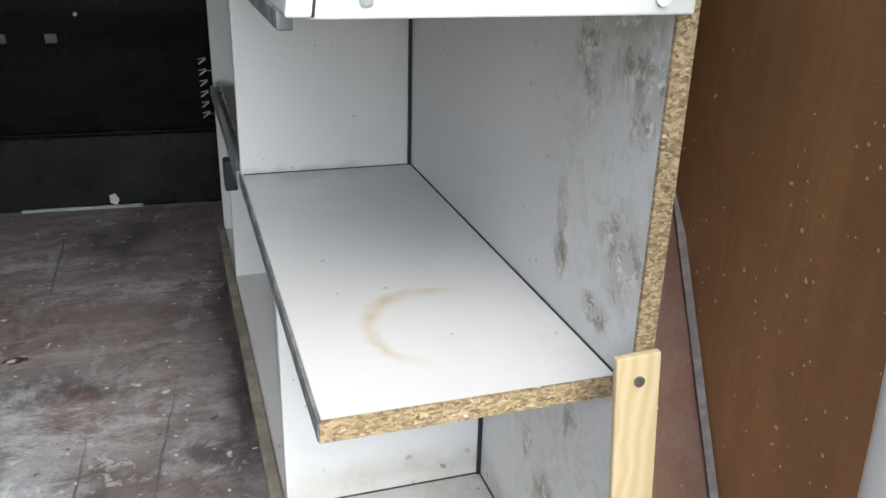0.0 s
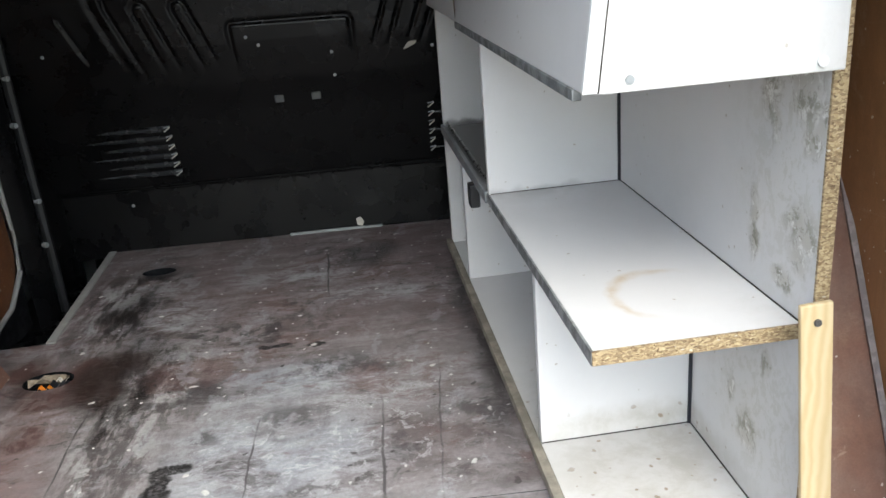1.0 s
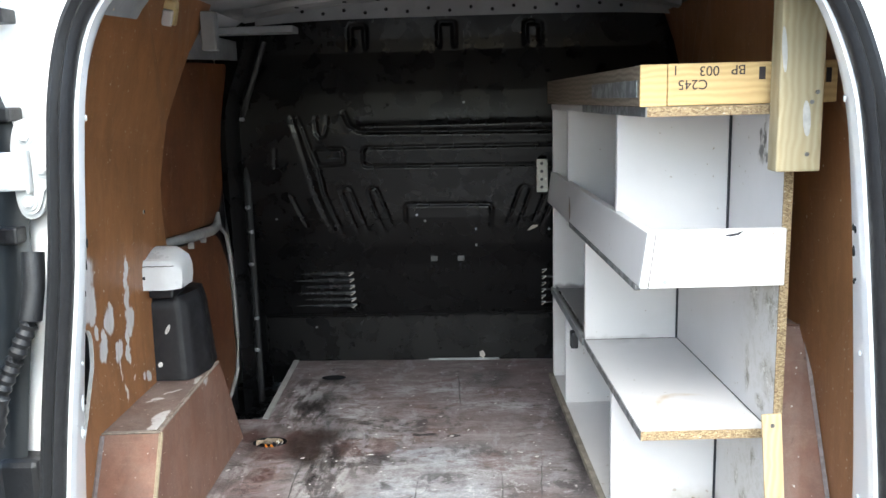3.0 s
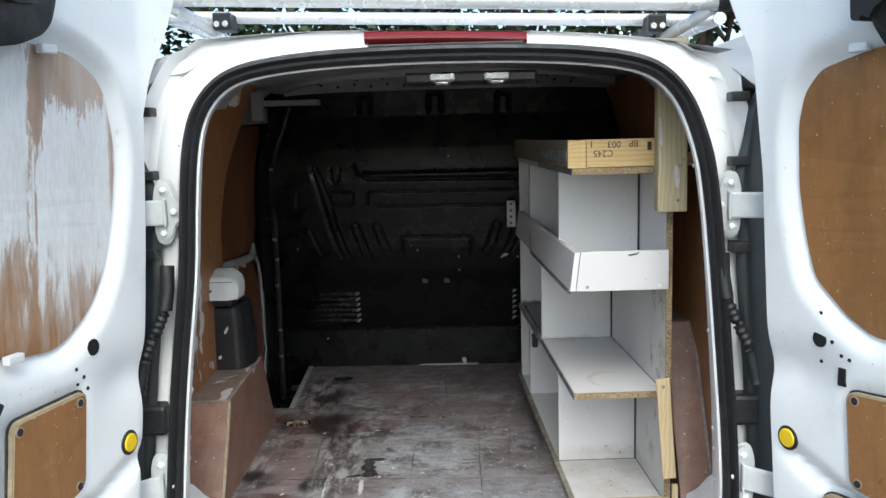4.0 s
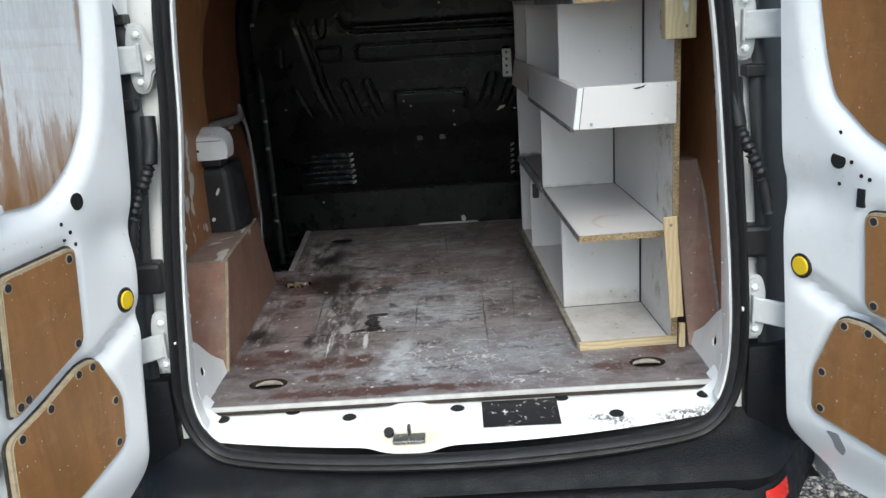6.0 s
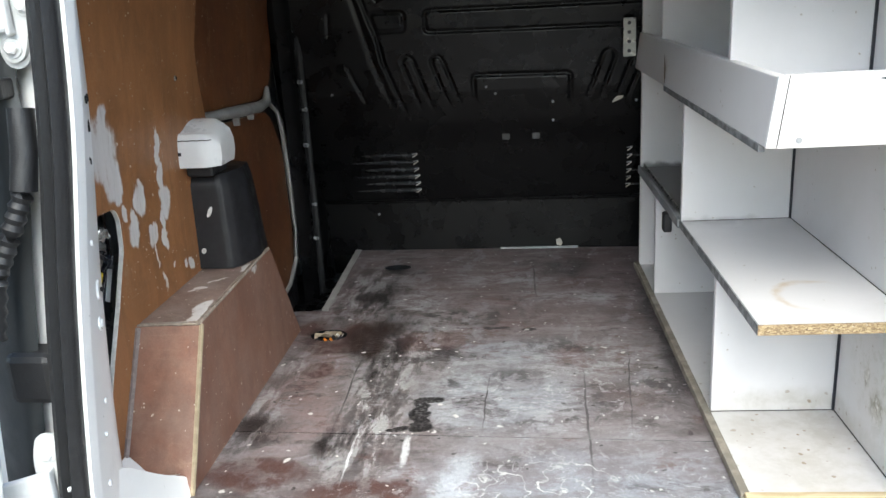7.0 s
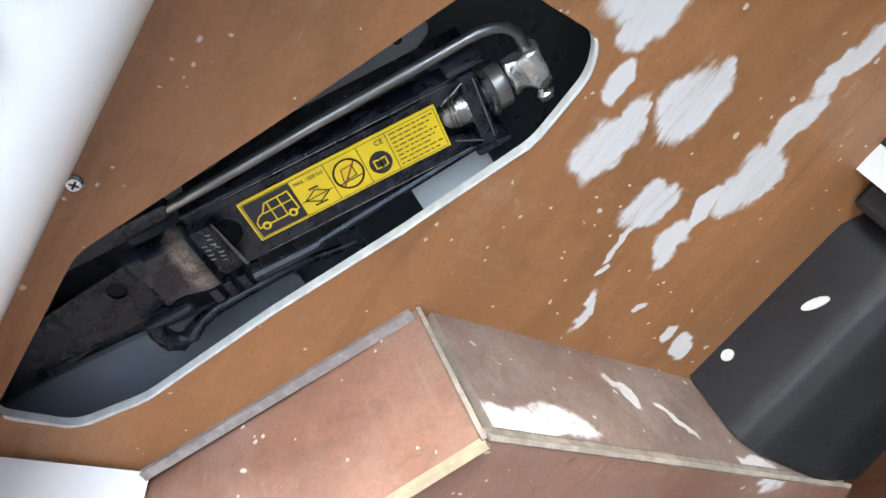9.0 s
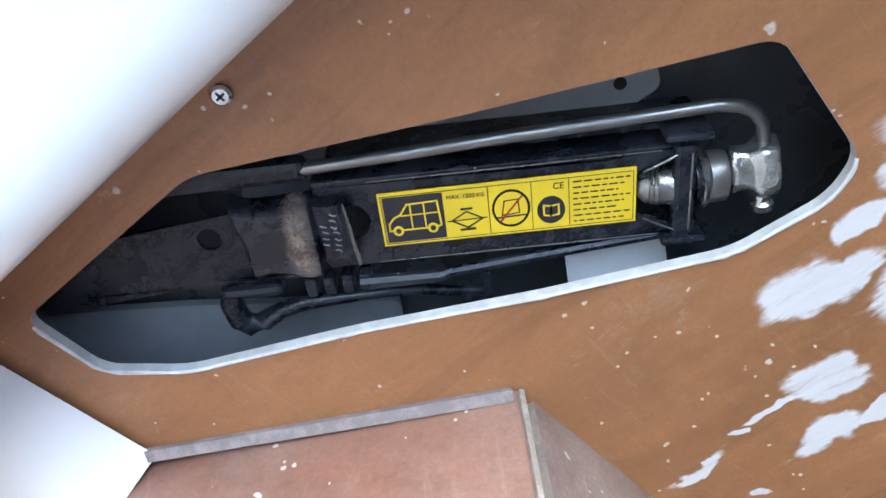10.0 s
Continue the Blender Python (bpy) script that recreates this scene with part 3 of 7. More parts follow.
put(nt, b.inputs["Base Color"], mix(nt, maths(nt, "MULTIPLY", scuffs, 0.7), (0.015, 0.015, 0.017), (0.42, 0.42, 0.42)))
SEAL = m
BUMPER = dull(plain("dark_grey_textured_plastic", (0.0075, 0.0085, 0.011), 0.55, 0, 0.3, 25, 0.5), 0.22)
HINGE = plain("pale_grey_hinge_paint", (0.62, 0.63, 0.63), 0.4, 0, 0.2, 25)
SLATE = plain("dark_slate_plastic", (0.020, 0.023, 0.026), 0.42, 0, 0.3, 12, 0.1)
DARK = plain("near_black_void", (0.006, 0.006, 0.006), 0.8)
GREYPAINT = plain("grey_primer_steel", (0.34, 0.35, 0.36), 0.45, 0, 0.3, 10)
ROOFGREY = plain("thin_grey_roof_paint", (0.45, 0.45, 0.445), 0.5, 0, 0.25, 9)
DOORGREY = plain("pale_grey_trim", (0.42, 0.41, 0.39), 0.5, 0, 0.25, 15)
PLASTIC_W = plain("white_moulded_plastic", (0.74, 0.74, 0.74), 0.35, 0, 0.12, 20)
CHARCOAL = plain("charcoal_moulded_plastic", (0.016, 0.016, 0.019), 0.48, 0, 0.3, 30, 0.12)
CREAM = plain("raw_ply_edge", (0.52, 0.42, 0.28), 0.75, 0, 0.35, 60)
PALE_EDGE = plain("paint_splashed_ply_edge", (0.66, 0.64, 0.60), 0.7, 0, 0.35, 40)
STRIP = plain("worn_white_strip", (0.62, 0.61, 0.59), 0.5, 0, 0.3, 22)
LIP = plain("white_painted_cut_edge", (0.80, 0.78, 0.74), 0.6, 0, 0.3, 90, 0.3)
CRUSHED = plain("crushed_bright_steel", (0.70, 0.69, 0.66), 0.24, 0.85, 0.5, 16, 0.35)
STAMPED = plain("bare_stamped_steel", (0.30, 0.29, 0.28), 0.45, 0.6, 0.4, 90, 0.2)
STEEL = plain("worn_steel", (0.46, 0.45, 0.43), 0.33, 0.9, 0.45, 60, 0.15)
CHROME = plain("bright_zinc", (0.62, 0.62, 0.62), 0.22, 1.0, 0.25, 30)
BAR = plain("dull_bar_steel", (0.26, 0.25, 0.235), 0.36, 0.8, 0.25, 25, 0.03)
GRIME = plain("dark_grime", (0.07, 0.06, 0.05), 0.9, 0, 0.5, 60)
JACK_BLACK = enamel()
LOOP = plain("grubby_cream_plastic", (0.46, 0.41, 0.34), 0.5, 0, 0.5, 60, 0.2)
SEAM = plain("dirt_packed_seam", (0.11, 0.095, 0.09), 0.85, 0, 0.6, 35, 0.4)
RUSTY = plain("rusted_enamel", (0.060, 0.040, 0.028), 0.65, 0.2, 0.5, 50, 0.4)
CAVITY = plain("black_painted_steel", (0.20, 0.21, 0.23), 0.25, 0.2, 0.6, 7)
# paler than the cavity, so that its pressings seem to catch light
RECESS = plain("lightened_grey_paint", (0.30, 0.31, 0.33), 0.2, 0.0, 0.25, 9, 0.03)
GREYCARD = plain("light_grey_sticker", (0.8, 0.81, 0.82), 0.5, 0, 0.1, 20)
YELLOW = plain("yellow_plastic", (0.85, 0.58, 0.015), 0.4, 0, 0.1, 40)
LABEL = plain("yellow_label_film", (0.86, 0.62, 0.02), 0.38, 0, 0.08, 60)
INK = plain("dark_print", (0.02, 0.02, 0.028), 0.5)
REDINK = plain("red_print", (0.42, 0.05, 0.03), 0.5)
STAMP = plain("faded_stamp_ink", (0.05, 0.04, 0.04), 0.8)
RED = plain("red_reflector", (0.62, 0.02, 0.015), 0.2, 0, 0.15, 60)
BRAKE = plain("dark_red_lens", (0.18, 0.010, 0.014), 0.12, 0, 0.2, 20)
ALU = plain("white_powder_coated_bar", (0.70, 0.70, 0.70), 0.3, 0.3, 0.2, 15)
LAMP = plain("yellowed_lamp_lens", (0.78, 0.62, 0.32), 0.3, 0, 0.3, 60)
ORANGE = plain("orange_scrap", (0.75, 0.25, 0.02), 0.6)
PAPER = plain("pale_scrap", (0.6, 0.56, 0.5), 0.8)
SCRAP = plain("dirty_wrapping", (0.36, 0.28, 0.2), 0.6, 0, 0.6, 90)
FLOOR = worn_floor()
GRAVEL = gravel()
STONES = stone_bits()


# ---- mesh helpers ----
def part(name, bm, mat, parent=None, label="", smooth=False):
    """Link a bmesh as one mesh object, under a thing or a part of one."""
    bmesh.ops.recalc_face_normals(bm, faces=bm.faces)
    me = bpy.data.meshes.new(name)
    bm.to_mesh(me)
    bm.free()
    for m in mat if isinstance(mat, (list, tuple)) else [mat]:
        me.materials.append(m)
    if smooth:
        me.shade_smooth()
        me.set_sharp_from_angle(angle=radians(38))
    ob = new(name, me)
    if parent:
        ob.parent = parent
        if not parent.parent:
            ob.matrix_parent_inverse = parent.matrix_basis.inverted()
    if label:
        ob["label"] = label
    return ob


def thing(name, at, label, category, group="", kind=""):
    ob = new(name)
    ob.empty_display_size = 0.05
    ob.matrix_basis = Matrix.Translation(at)
    return tagged(ob, label, category, group, kind)


def box(x0, x1, y0, y1, z0, z1, bevel=0.002, bm=None, m=None):
    bm = bm or bmesh.new()
    made = bmesh.ops.create_cube(bm, size=1)["verts"]
    bmesh.ops.transform(bm, matrix=Matrix.LocRotScale(((x0 + x1) / 2, (y0 + y1) / 2, (z0 + z1) / 2), None, (x1 - x0, y1 - y0, z1 - z0)), verts=made)
    if bevel:
        edges = {e for v in made for e in v.link_edges}
        made = [v for v in bmesh.ops.bevel(bm, geom=list(edges), offset=bevel, segments=2, affect="EDGES", profile=0.5)["verts"]] or made
        made = list({v for f in bm.faces if any(w in set(made) for w in f.verts) for v in f.verts})
    if m is not None:
        bmesh.ops.transform(bm, matrix=m, verts=[v for v in made if v.is_valid])
    return bm


def tube(points, radius, sides=10, bm=None, caps=True):
    """A round bar along a line of points; radius may be a list."""
    bm = bm or bmesh.new()
    pts = [Vector(p) for p in points]
    rings = []
    up = Vector((0.13, 0.2, 0.97))
    for i, p in enumerate(pts):
        d = (pts[min(i + 1, len(pts) - 1)] - pts[max(i - 1, 0)]).normalized()
        a = d.cross(up)
        a = a.normalized() if a.length > 0.05 else d.cross(Vector((1, 0, 0))).normalized()
        b = d.cross(a)
        r = radius[i] if isinstance(radius, (list, tuple)) else radius
        rings.append([bm.verts.new(p + (a * math.cos(k * math.tau / sides) + b * math.sin(k * math.tau / sides)) * r) for k in range(sides)])
    for r0, r1 in zip(rings, rings[1:]):
        for k in range(sides):
            bm.faces.new((r0[k], r0[(k + 1) % sides], r1[(k + 1) % sides], r1[k]))
    if caps:
        bm.faces.new(rings[0])
        bm.faces.new(rings[-1])
    return bm


def disc(centre, normal, radius, depth, sides=20, bm=None, squash=1.0, bevel=0.0):
    """A short cylinder, its face at centre + normal * depth."""
    bm = bm or bmesh.new()
    n = Vector(normal).normalized()
    turn = n.to_track_quat("Z", "Y").to_matrix().to_4x4()
    rows = [(radius, 0.0), (radius, depth - bevel), (radius - bevel, depth)] if bevel else [(radius, 0.0), (radius, depth)]
    rings = []
    for r, h in rows:
        rings.append([bm.verts.new(Vector(centre) + turn @ Vector((r * math.cos(k * math.tau / sides), r * squash * math.sin(k * math.tau / sides), h))) for k in range(sides)])
    for r0, r1 in zip(rings, rings[1:]):
        for k in range(sides):
            bm.faces.new((r0[k], r0[(k + 1) % sides], r1[(k + 1) % sides], r1[k]))
    bm.faces.new(rings[0])
    bm.faces.new(rings[-1])
    return bm


def plate(outline, holes, place, thick, bm=None):
    """A flat sheet with holes: 2D outlines, place(u, v, h) puts them in the world, h runs from 0 to -thick."""
    bm = bm or bmesh.new()
    loops = []
    for line in [outline, *holes]:
        vs = [bm.verts.new((u, v, 0)) for u, v in line]
        loops.append([bm.edges.new((vs[i], vs[(i + 1) % len(vs)])) for i in range(len(vs))])
    made = bmesh.ops.triangle_fill(bm, use_beauty=True, use_dissolve=False, edges=[e for l in loops for e in l])
    faces = [f for f in made["geom"] if isinstance(f, bmesh.types.BMFace)]
    top = [v for l in loops for e in l for v in e.verts]
    top = list(dict.fromkeys(top))
    under = {v: bm.verts.new((v.co.x, v.co.y, -thick)) for v in top}
    for f in faces:
        bm.faces.new([under[v] for v in reversed(f.verts)])
    for l in loops:
        for e in l:
            a, b = e.verts
            side = bm.faces.new((a, b, under[b], under[a]))
            side.material_index = 1
    for v in [*top, *under.values()]:
        v.co = place(*v.co)
    return bm


def rounded(points, r, n=5):
    """Polygon with its corners rounded."""
    out = []
    for i, p in enumerate(points):
        p, a, b = Vector(p), Vector(points[i - 1]), Vector(points[(i + 1) % len(points)])
        ra = min(r, (a - p).length * 0.45, (b - p).length * 0.45)
        s, e = p + (a - p).normalized() * ra, p + (b - p).normalized() * ra
        for k in range(n + 1):
            t = k / n
            out.append(tuple(s * (1 - t) ** 2 + p * 2 * t * (1 - t) + e * t ** 2))
    return out


def oval(cx, cy, rx, ry, n=24, turn=0.0):
    c, s = math.cos(radians(turn)), math.sin(radians(turn))
    return [(cx + rx * math.cos(a) * c - ry * math.sin(a) * s, cy + rx * math.cos(a) * s + ry * math.sin(a) * c) for a in (k * math.tau / n for k in range(n))]


def stadium(line, r, n=8):
    """The outline at distance r round a straight line."""
    (x0, z0), (x1, z1) = line
    a = math.atan2(z1 - z0, x1 - x0)
    return [(x1 + r * math.cos(a - math.pi / 2 + math.pi * k / n), z1 + r * math.sin(a - math.pi / 2 + math.pi * k / n)) for k in range(n + 1)] + \
           [(x0 + r * math.cos(a + math.pi / 2 + math.pi * k / n), z0 + r * math.sin(a + math.pi / 2 + math.pi * k / n)) for k in range(n + 1)]


def sliced(line, cuts):
    """Extra points along the long edges, so that a curved sheet follows its curve."""
    out = []
    for i, p in enumerate(line):
        q = line[(i + 1) % len(line)]
        n = max(1, int(math.hypot(q[0] - p[0], q[1] - p[1]) / cuts))
        out += [(p[0] + (q[0] - p[0]) * k / n, p[1] + (q[1] - p[1]) * k / n) for k in range(n)]
    return out


def inside(poly, x, y):
    """Signed distance to a polygon, positive inside."""
    best, odd = 1e9, False
    for i in range(len(poly)):
        (x0, y0), (x1, y1) = poly[i - 1], poly[i]
        dx, dy = x1 - x0, y1 - y0
        t = max(0.0, min(1.0, ((x - x0) * dx + (y - y0) * dy) / (dx * dx + dy * dy + 1e-12)))
        best = min(best, math.hypot(x - x0 - t * dx, y - y0 - t * dy))
        if (y0 > y) != (y1 > y) and x < (x1 - x0) * (y - y0) / (y1 - y0) + x0:
            odd = not odd
    return best if odd else -best


def step(v, a, b):
    t = max(0.0, min(1.0, (v - a) / (b - a)))
    return t * t * (3 - 2 * t)


def lerp(v, xs, ys):
    return float(np.interp(v, xs, ys))


def sheet(nu, nv, place, bm=None):
    """A grid of quads: place(i / nu, j / nv)."""
    bm = bm or bmesh.new()
    g = [[bm.verts.new(place(i / nu, j / nv)) for j in range(nv + 1)] for i in range(nu + 1)]
    for i in range(nu):
        for j in range(nv):
            bm.faces.new((g[i][j], g[i + 1][j], g[i + 1][j + 1], g[i][j + 1]))
    return bm


def words(name, text, size, m, mat, parent, thick=0.0004):
    """Built-in lettering turned into a mesh, lying at the pose m."""
    cu = bpy.data.curves.new(name, "FONT")
    cu.body, cu.size, cu.extrude = text, size, thick
    cu.align_x, cu.align_y = "CENTER", "CENTER"
    tmp = bpy.data.objects.new(name, cu)
    scene.collection.objects.link(tmp)
    me = bpy.data.meshes.new_from_object(tmp.evaluated_get(bpy.context.evaluated_depsgraph_get()))
    bpy.data.objects.remove(tmp)
    me.transform(m)
    bm = bmesh.new()
    bm.from_mesh(me)
    return part(name, bm, mat, parent)


# ---- ground ----
ground = tagged(part("ground", sheet(60, 60, lambda a, b: (-90 + 180 * a, -60 + 180 * b, -0.012 + 0.012 * noise.noise((a * 25, b * 25, 0)))), GRAVEL), "grey gravel yard with earthy worn patches", "ground", kind="structure")
bm = bmesh.new()
rnd = random.Random(4)
for k in range(16000):
    x, y = (rnd.uniform(-6.5, -0.7), rnd.uniform(-0.8, 8.5)) if k < 12000 else (rnd.uniform(0.7, 3.0), rnd.uniform(-0.8, 3.0))
    r = rnd.uniform(0.005, 0.015)
    a = rnd.uniform(0, 6.28)
    top = bm.verts.new((x + r * 0.2, y, r * rnd.uniform(0.5, 0.9)))
    ring = [bm.verts.new((x + r * math.cos(a + j * 1.2566) * rnd.uniform(0.7, 1.2), y + r * math.sin(a + j * 1.2566) * rnd.uniform(0.7, 1.2), -0.004)) for j in range(5)]
    for j in range(5):
        bm.faces.new((ring[j], ring[(j + 1) % 5], top))
tagged(part("gravel_stones", bm, STONES), "loose grey gravel stones on the yard", "gravel", kind="stuff")

# ---- load floor: two boards, with lashing holes cut through ----
FZ = 0.6
floor = tagged(part("floor", plate([(-0.585, 0.004), (0.585, 0.004), (0.70, 0.22), (0.72, 1.57), (-0.605, 1.57), (-0.58, 1.03), (-0.70, 1.03), (-0.70, 0.22)], [], lambda u, v, h: (u, v, FZ - 0.024 + h), 0.02), CHARCOAL), "worn grey-brown plywood load floor with scuffs and oil stains", "floor", kind="structure")
ring_l, ring_r = oval(-0.462, 0.112, 0.047, 0.031), oval(0.455, 0.11, 0.043, 0.03)
ring_m, ring_f = oval(-0.52, 0.873, 0.045, 0.034), oval(-0.438, 1.385, 0.04, 0.024)
flat = lambda u, v, h: (u, v, FZ + h)
rear_board = [(-0.585, 0.0), (0.585, 0.0), (0.60, 0.10), (0.70, 0.22), (0.70, 0.385), (-0.70, 0.412), (-0.70, 0.22), (-0.60, 0.10)]
fore_board = [(-0.70, 0.4132), (0.70, 0.3862), (0.72, 1.55), (0.03, 1.563), (-0.603, 1.566), (-0.578, 1.035), (-0.70, 1.03)]
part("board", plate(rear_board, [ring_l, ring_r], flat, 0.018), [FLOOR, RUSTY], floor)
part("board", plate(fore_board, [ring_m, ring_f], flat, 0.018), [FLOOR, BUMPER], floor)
part("edge_backing", box(-0.585, 0.585, -0.003, -0.0005, FZ - 0.020, FZ - 0.010, 0.0005), RUSTY, floor)
part("edge_strip", box(-0.585, 0.585, -0.006, -0.0005, FZ - 0.010, FZ + 0.0015, 0.001), STRIP, floor, "pale worn edging along the rear board")
part("joint_filler", plate([(-0.70, 0.4118), (0.70, 0.3848), (0.70, 0.3878), (-0.70, 0.4148)], [], lambda u, v, h: (u, v, FZ - 0.0008 + h), 0.01), SEAM, floor)
part("edge_strip", plate([(-0.606, 1.566), (-0.581, 1.036), (-0.564, 1.036), (-0.588, 1.566)], [], lambda u, v, h: (u, v, FZ + 0.003 + h), 0.003), DOORGREY, floor, "grey metal edging beside the step")
for hole, mat in ((ring_l, RUSTY), (ring_r, RUSTY), (ring_m, DARK), (ring_f, DARK)):
    cx, cy = sum(p[0] for p in hole) / 24, sum(p[1] for p in hole) / 24
    part("hole_base", plate(hole, [], lambda u, v, h: (u, v, FZ - 0.021 + h), 0.002), mat, floor)
    if mat is RUSTY:
        part("lashing_loop", tube([(cx + 0.036 * math.cos(a), cy - 0.002 + 0.026 * math.sin(a), FZ - 0.008) for a in (0.45 + k * 2.24 / 12 for k in range(13))], [0.002 + 0.004 * math.sin(k * math.pi / 12) for k in range(13)], 8), LOOP, floor, "pale lashing loop")

# ---- bulkhead: black moulded panel, pressed with beads ----
BULK_Z = [0.55, 0.758, 0.772, 0.95, 1.02, 1.11, 1.30, 1.37, 1.41, 1.50, 1.62, 1.66, 1.80]
BULK_Y = [1.568, 1.562, 1.544, 1.482, 1.45, 1.42, 1.385, 1.378, 1.378, 1.390, 1.418, 1.418, 1.404]


def bulk_y(z):
    return lerp(z, BULK_Z, BULK_Y)


# grooves pressed into the panel: points (x, z), half width, depth, and the heights between which each fades out downwards
GROOVES = [
    ([(-0.365, 1.440), (-0.350, 1.405), (-0.325, 1.388), (-0.29, 1.384), (0.30, 1.374)], 0.0050, 0.010, None),
    ([(-0.455, 1.43), (-0.452, 1.385), (-0.442, 1.370), (-0.428, 1.376), (-0.420, 1.40), (-0.418, 1.43)], 0.0036, 0.006, None),
    ([(-0.525, 1.43), (-0.512, 1.38), (-0.490, 1.29), (-0.470, 1.20), (-0.440, 1.11), (-0.415, 1.05)], 0.0070, 0.004, (1.04, 1.16)),
    ([(-0.508, 1.43), (-0.494, 1.40), (-0.464, 1.30), (-0.452, 1.27), (-0.442, 1.20), (-0.414, 1.12), (-0.386, 1.04)], 0.0036, 0.009, (1.04, 1.14)),
    (stadium([(-0.372, 1.197), (-0.318, 1.03)], 0.016), 0.0036, 0.007, (1.05, 1.13)),
    (stadium([(-0.289, 1.195), (-0.232, 1.03)], 0.016), 0.0036, 0.007, (1.05, 1.13)),
    (stadium([(0.184, 1.190), (0.126, 1.03)], 0.017), 0.0036, 0.007, (1.06, 1.14)),
    (stadium([(0.256, 1.170), (0.210, 1.05)], 0.014), 0.0036, 0.007, (1.07, 1.14)),
    ([(-0.546, 1.190), (-0.530, 1.150), (-0.505, 1.090)], 0.0036, 0.007, (1.07, 1.12)),
    ([(-0.583, 1.335), (-0.588, 1.28)], 0.0040, 0.004, None),
    (rounded([(-0.466, 1.335), (-0.374, 1.334), (-0.372, 1.284), (-0.452, 1.284)], 0.012) , 0.0036, 0.008, None),
    (rounded([(-0.314, 1.335), (0.30, 1.332), (0.30, 1.272), (-0.314, 1.278)], 0.012), 0.0036, 0.009, None),
    (rounded([(-0.191, 1.154), (0.081, 1.150), (0.078, 0.995), (-0.186, 0.998)], 0.014), 0.0046, 0.008, (1.03, 1.16)),
    (rounded([(-0.340, 1.70), (-0.296, 1.70), (-0.296, 1.60), (-0.340, 1.60)], 0.012), 0.0060, 0.010, (1.625, 1.64)),
    (rounded([(-0.072, 1.704), (-0.024, 1.704), (-0.024, 1.60), (-0.072, 1.60)], 0.012), 0.0060, 0.010, (1.625, 1.64)),
    (rounded([(0.190, 1.698), (0.236, 1.698), (0.236, 1.60), (0.190, 1.60)], 0.012), 0.0060, 0.010, (1.625, 1.64)),
]


def bulkhead_panel():
    """The moulded panel as one fine sheet; the grooves are sunk into it."""
    xs, zs = np.linspace(-0.76, 0.76, 381), np.linspace(0.585, 1.74, 331)
    x, z = np.meshgrid(xs, zs, indexing="ij")
    y = np.interp(z, BULK_Z, BULK_Y)
    # rolled shoulder over the long groove, raised field above it, flat upper band set back
    y -= 0.007 * np.exp(-((z - 1.397) / 0.010) ** 2) * np.clip((x + 0.37) / 0.05, 0, 1)
    for line, half, deep, fade in GROOVES:
        pts = line + line[:1] if len(line) > 12 else line
        d = np.full(x.shape, 9.0)
        for (x0, z0), (x1, z1) in zip(pts, pts[1:]):
            dx, dz = x1 - x0, z1 - z0
            t = np.clip(((x - x0) * dx + (z - z0) * dz) / (dx * dx + dz * dz + 1e-12), 0, 1)
            d = np.minimum(d, np.hypot(x - x0 - t * dx, z - z0 - t * dz))
        k = np.clip((z - fade[0]) / (fade[1] - fade[0]), 0, 1) if fade else 1.0
        y += deep * k * np.exp(-(d / half) ** 2) - 0.05 * deep * k * np.exp(-((d - 2.6 * half) / half) ** 2)
    n = zs.size
    verts = np.stack([x, y, z], -1).reshape(-1, 3).tolist()
    faces = [(i * n + j, (i + 1) * n + j, (i + 1) * n + j + 1, i * n + j + 1) for i in range(xs.size - 1) for j in range(n - 1)]
    me = bpy.data.meshes.new("bulkhead")
    me.from_pydata(verts, [], faces)
    me.materials.append(BLACK)
    me.shade_smooth()
    return new("bulkhead", me)


bulkhead = tagged(bulkhead_panel(), "black moulded bulkhead panel with pressed grooves and vent louvres", "bulkhead", kind="structure")
for x0, x1 in ((-0.578, -0.372), (0.245, 0.42)):
    for k in range(6):
        z = 0.803 + k * 0.0235
        ends = [x0 + 0.03 * (k % 2), x0 + 0.10, x1 - 0.004]
        part("louvre", tube([(x, bulk_y(z) - 0.001 + 0.004 * (1 - i / 2), z) for i, x in enumerate(ends)], [0.003, 0.0065, 0.008], 10), LOUVRE, bulkhead, "", True)
        for i, mat in ((0, PAPER), (1, GREYPAINT)):
            e0, e1 = (x1 - 0.016, x1 - 0.001) if x1 < 0 else (x0 - 0.004, x0 + 0.010)
            part("louvre_end", tube([(e0, bulk_y(z) - 0.014 + 0.004 * i, z - 0.006 + 0.009 * i), (e1, bulk_y(z) - 0.012, z + 0.004 + 0.002 * i)], 0.0017, 6), mat, bulkhead, "thin pale streak at the louvre end")
for x, z in ((-0.107, 0.969), (-0.020, 0.969)):
    part("clip", box(x - 0.011, x + 0.011, bulk_y(z) - 0.006, bulk_y(z) + 0.003, z - 0.009, z + 0.009), CLIP, bulkhead)
part("kick_ledge", tube([(-0.62, 1.556, 0.765), (0.72, 1.556, 0.765)], 0.005, 8), BLACK, bulkhead)
part("paint_chip", plate(rounded([(0.192, 1.060), (0.205, 1.078), (0.226, 1.080), (0.220, 1.071), (0.204, 1.064)], 0.004), [], lambda u, v, h: (u, bulk_y(v) - 0.003 - h, v), 0.002), PAPER, bulkhead)
part("paint_chip", plate([(0.035, 0.612), (0.048, 0.606), (0.054, 0.618), (0.046, 0.632), (0.034, 0.628)], [], lambda u, v, h: (u, 1.555 - h, v), 0.002), PAPER, bulkhead)
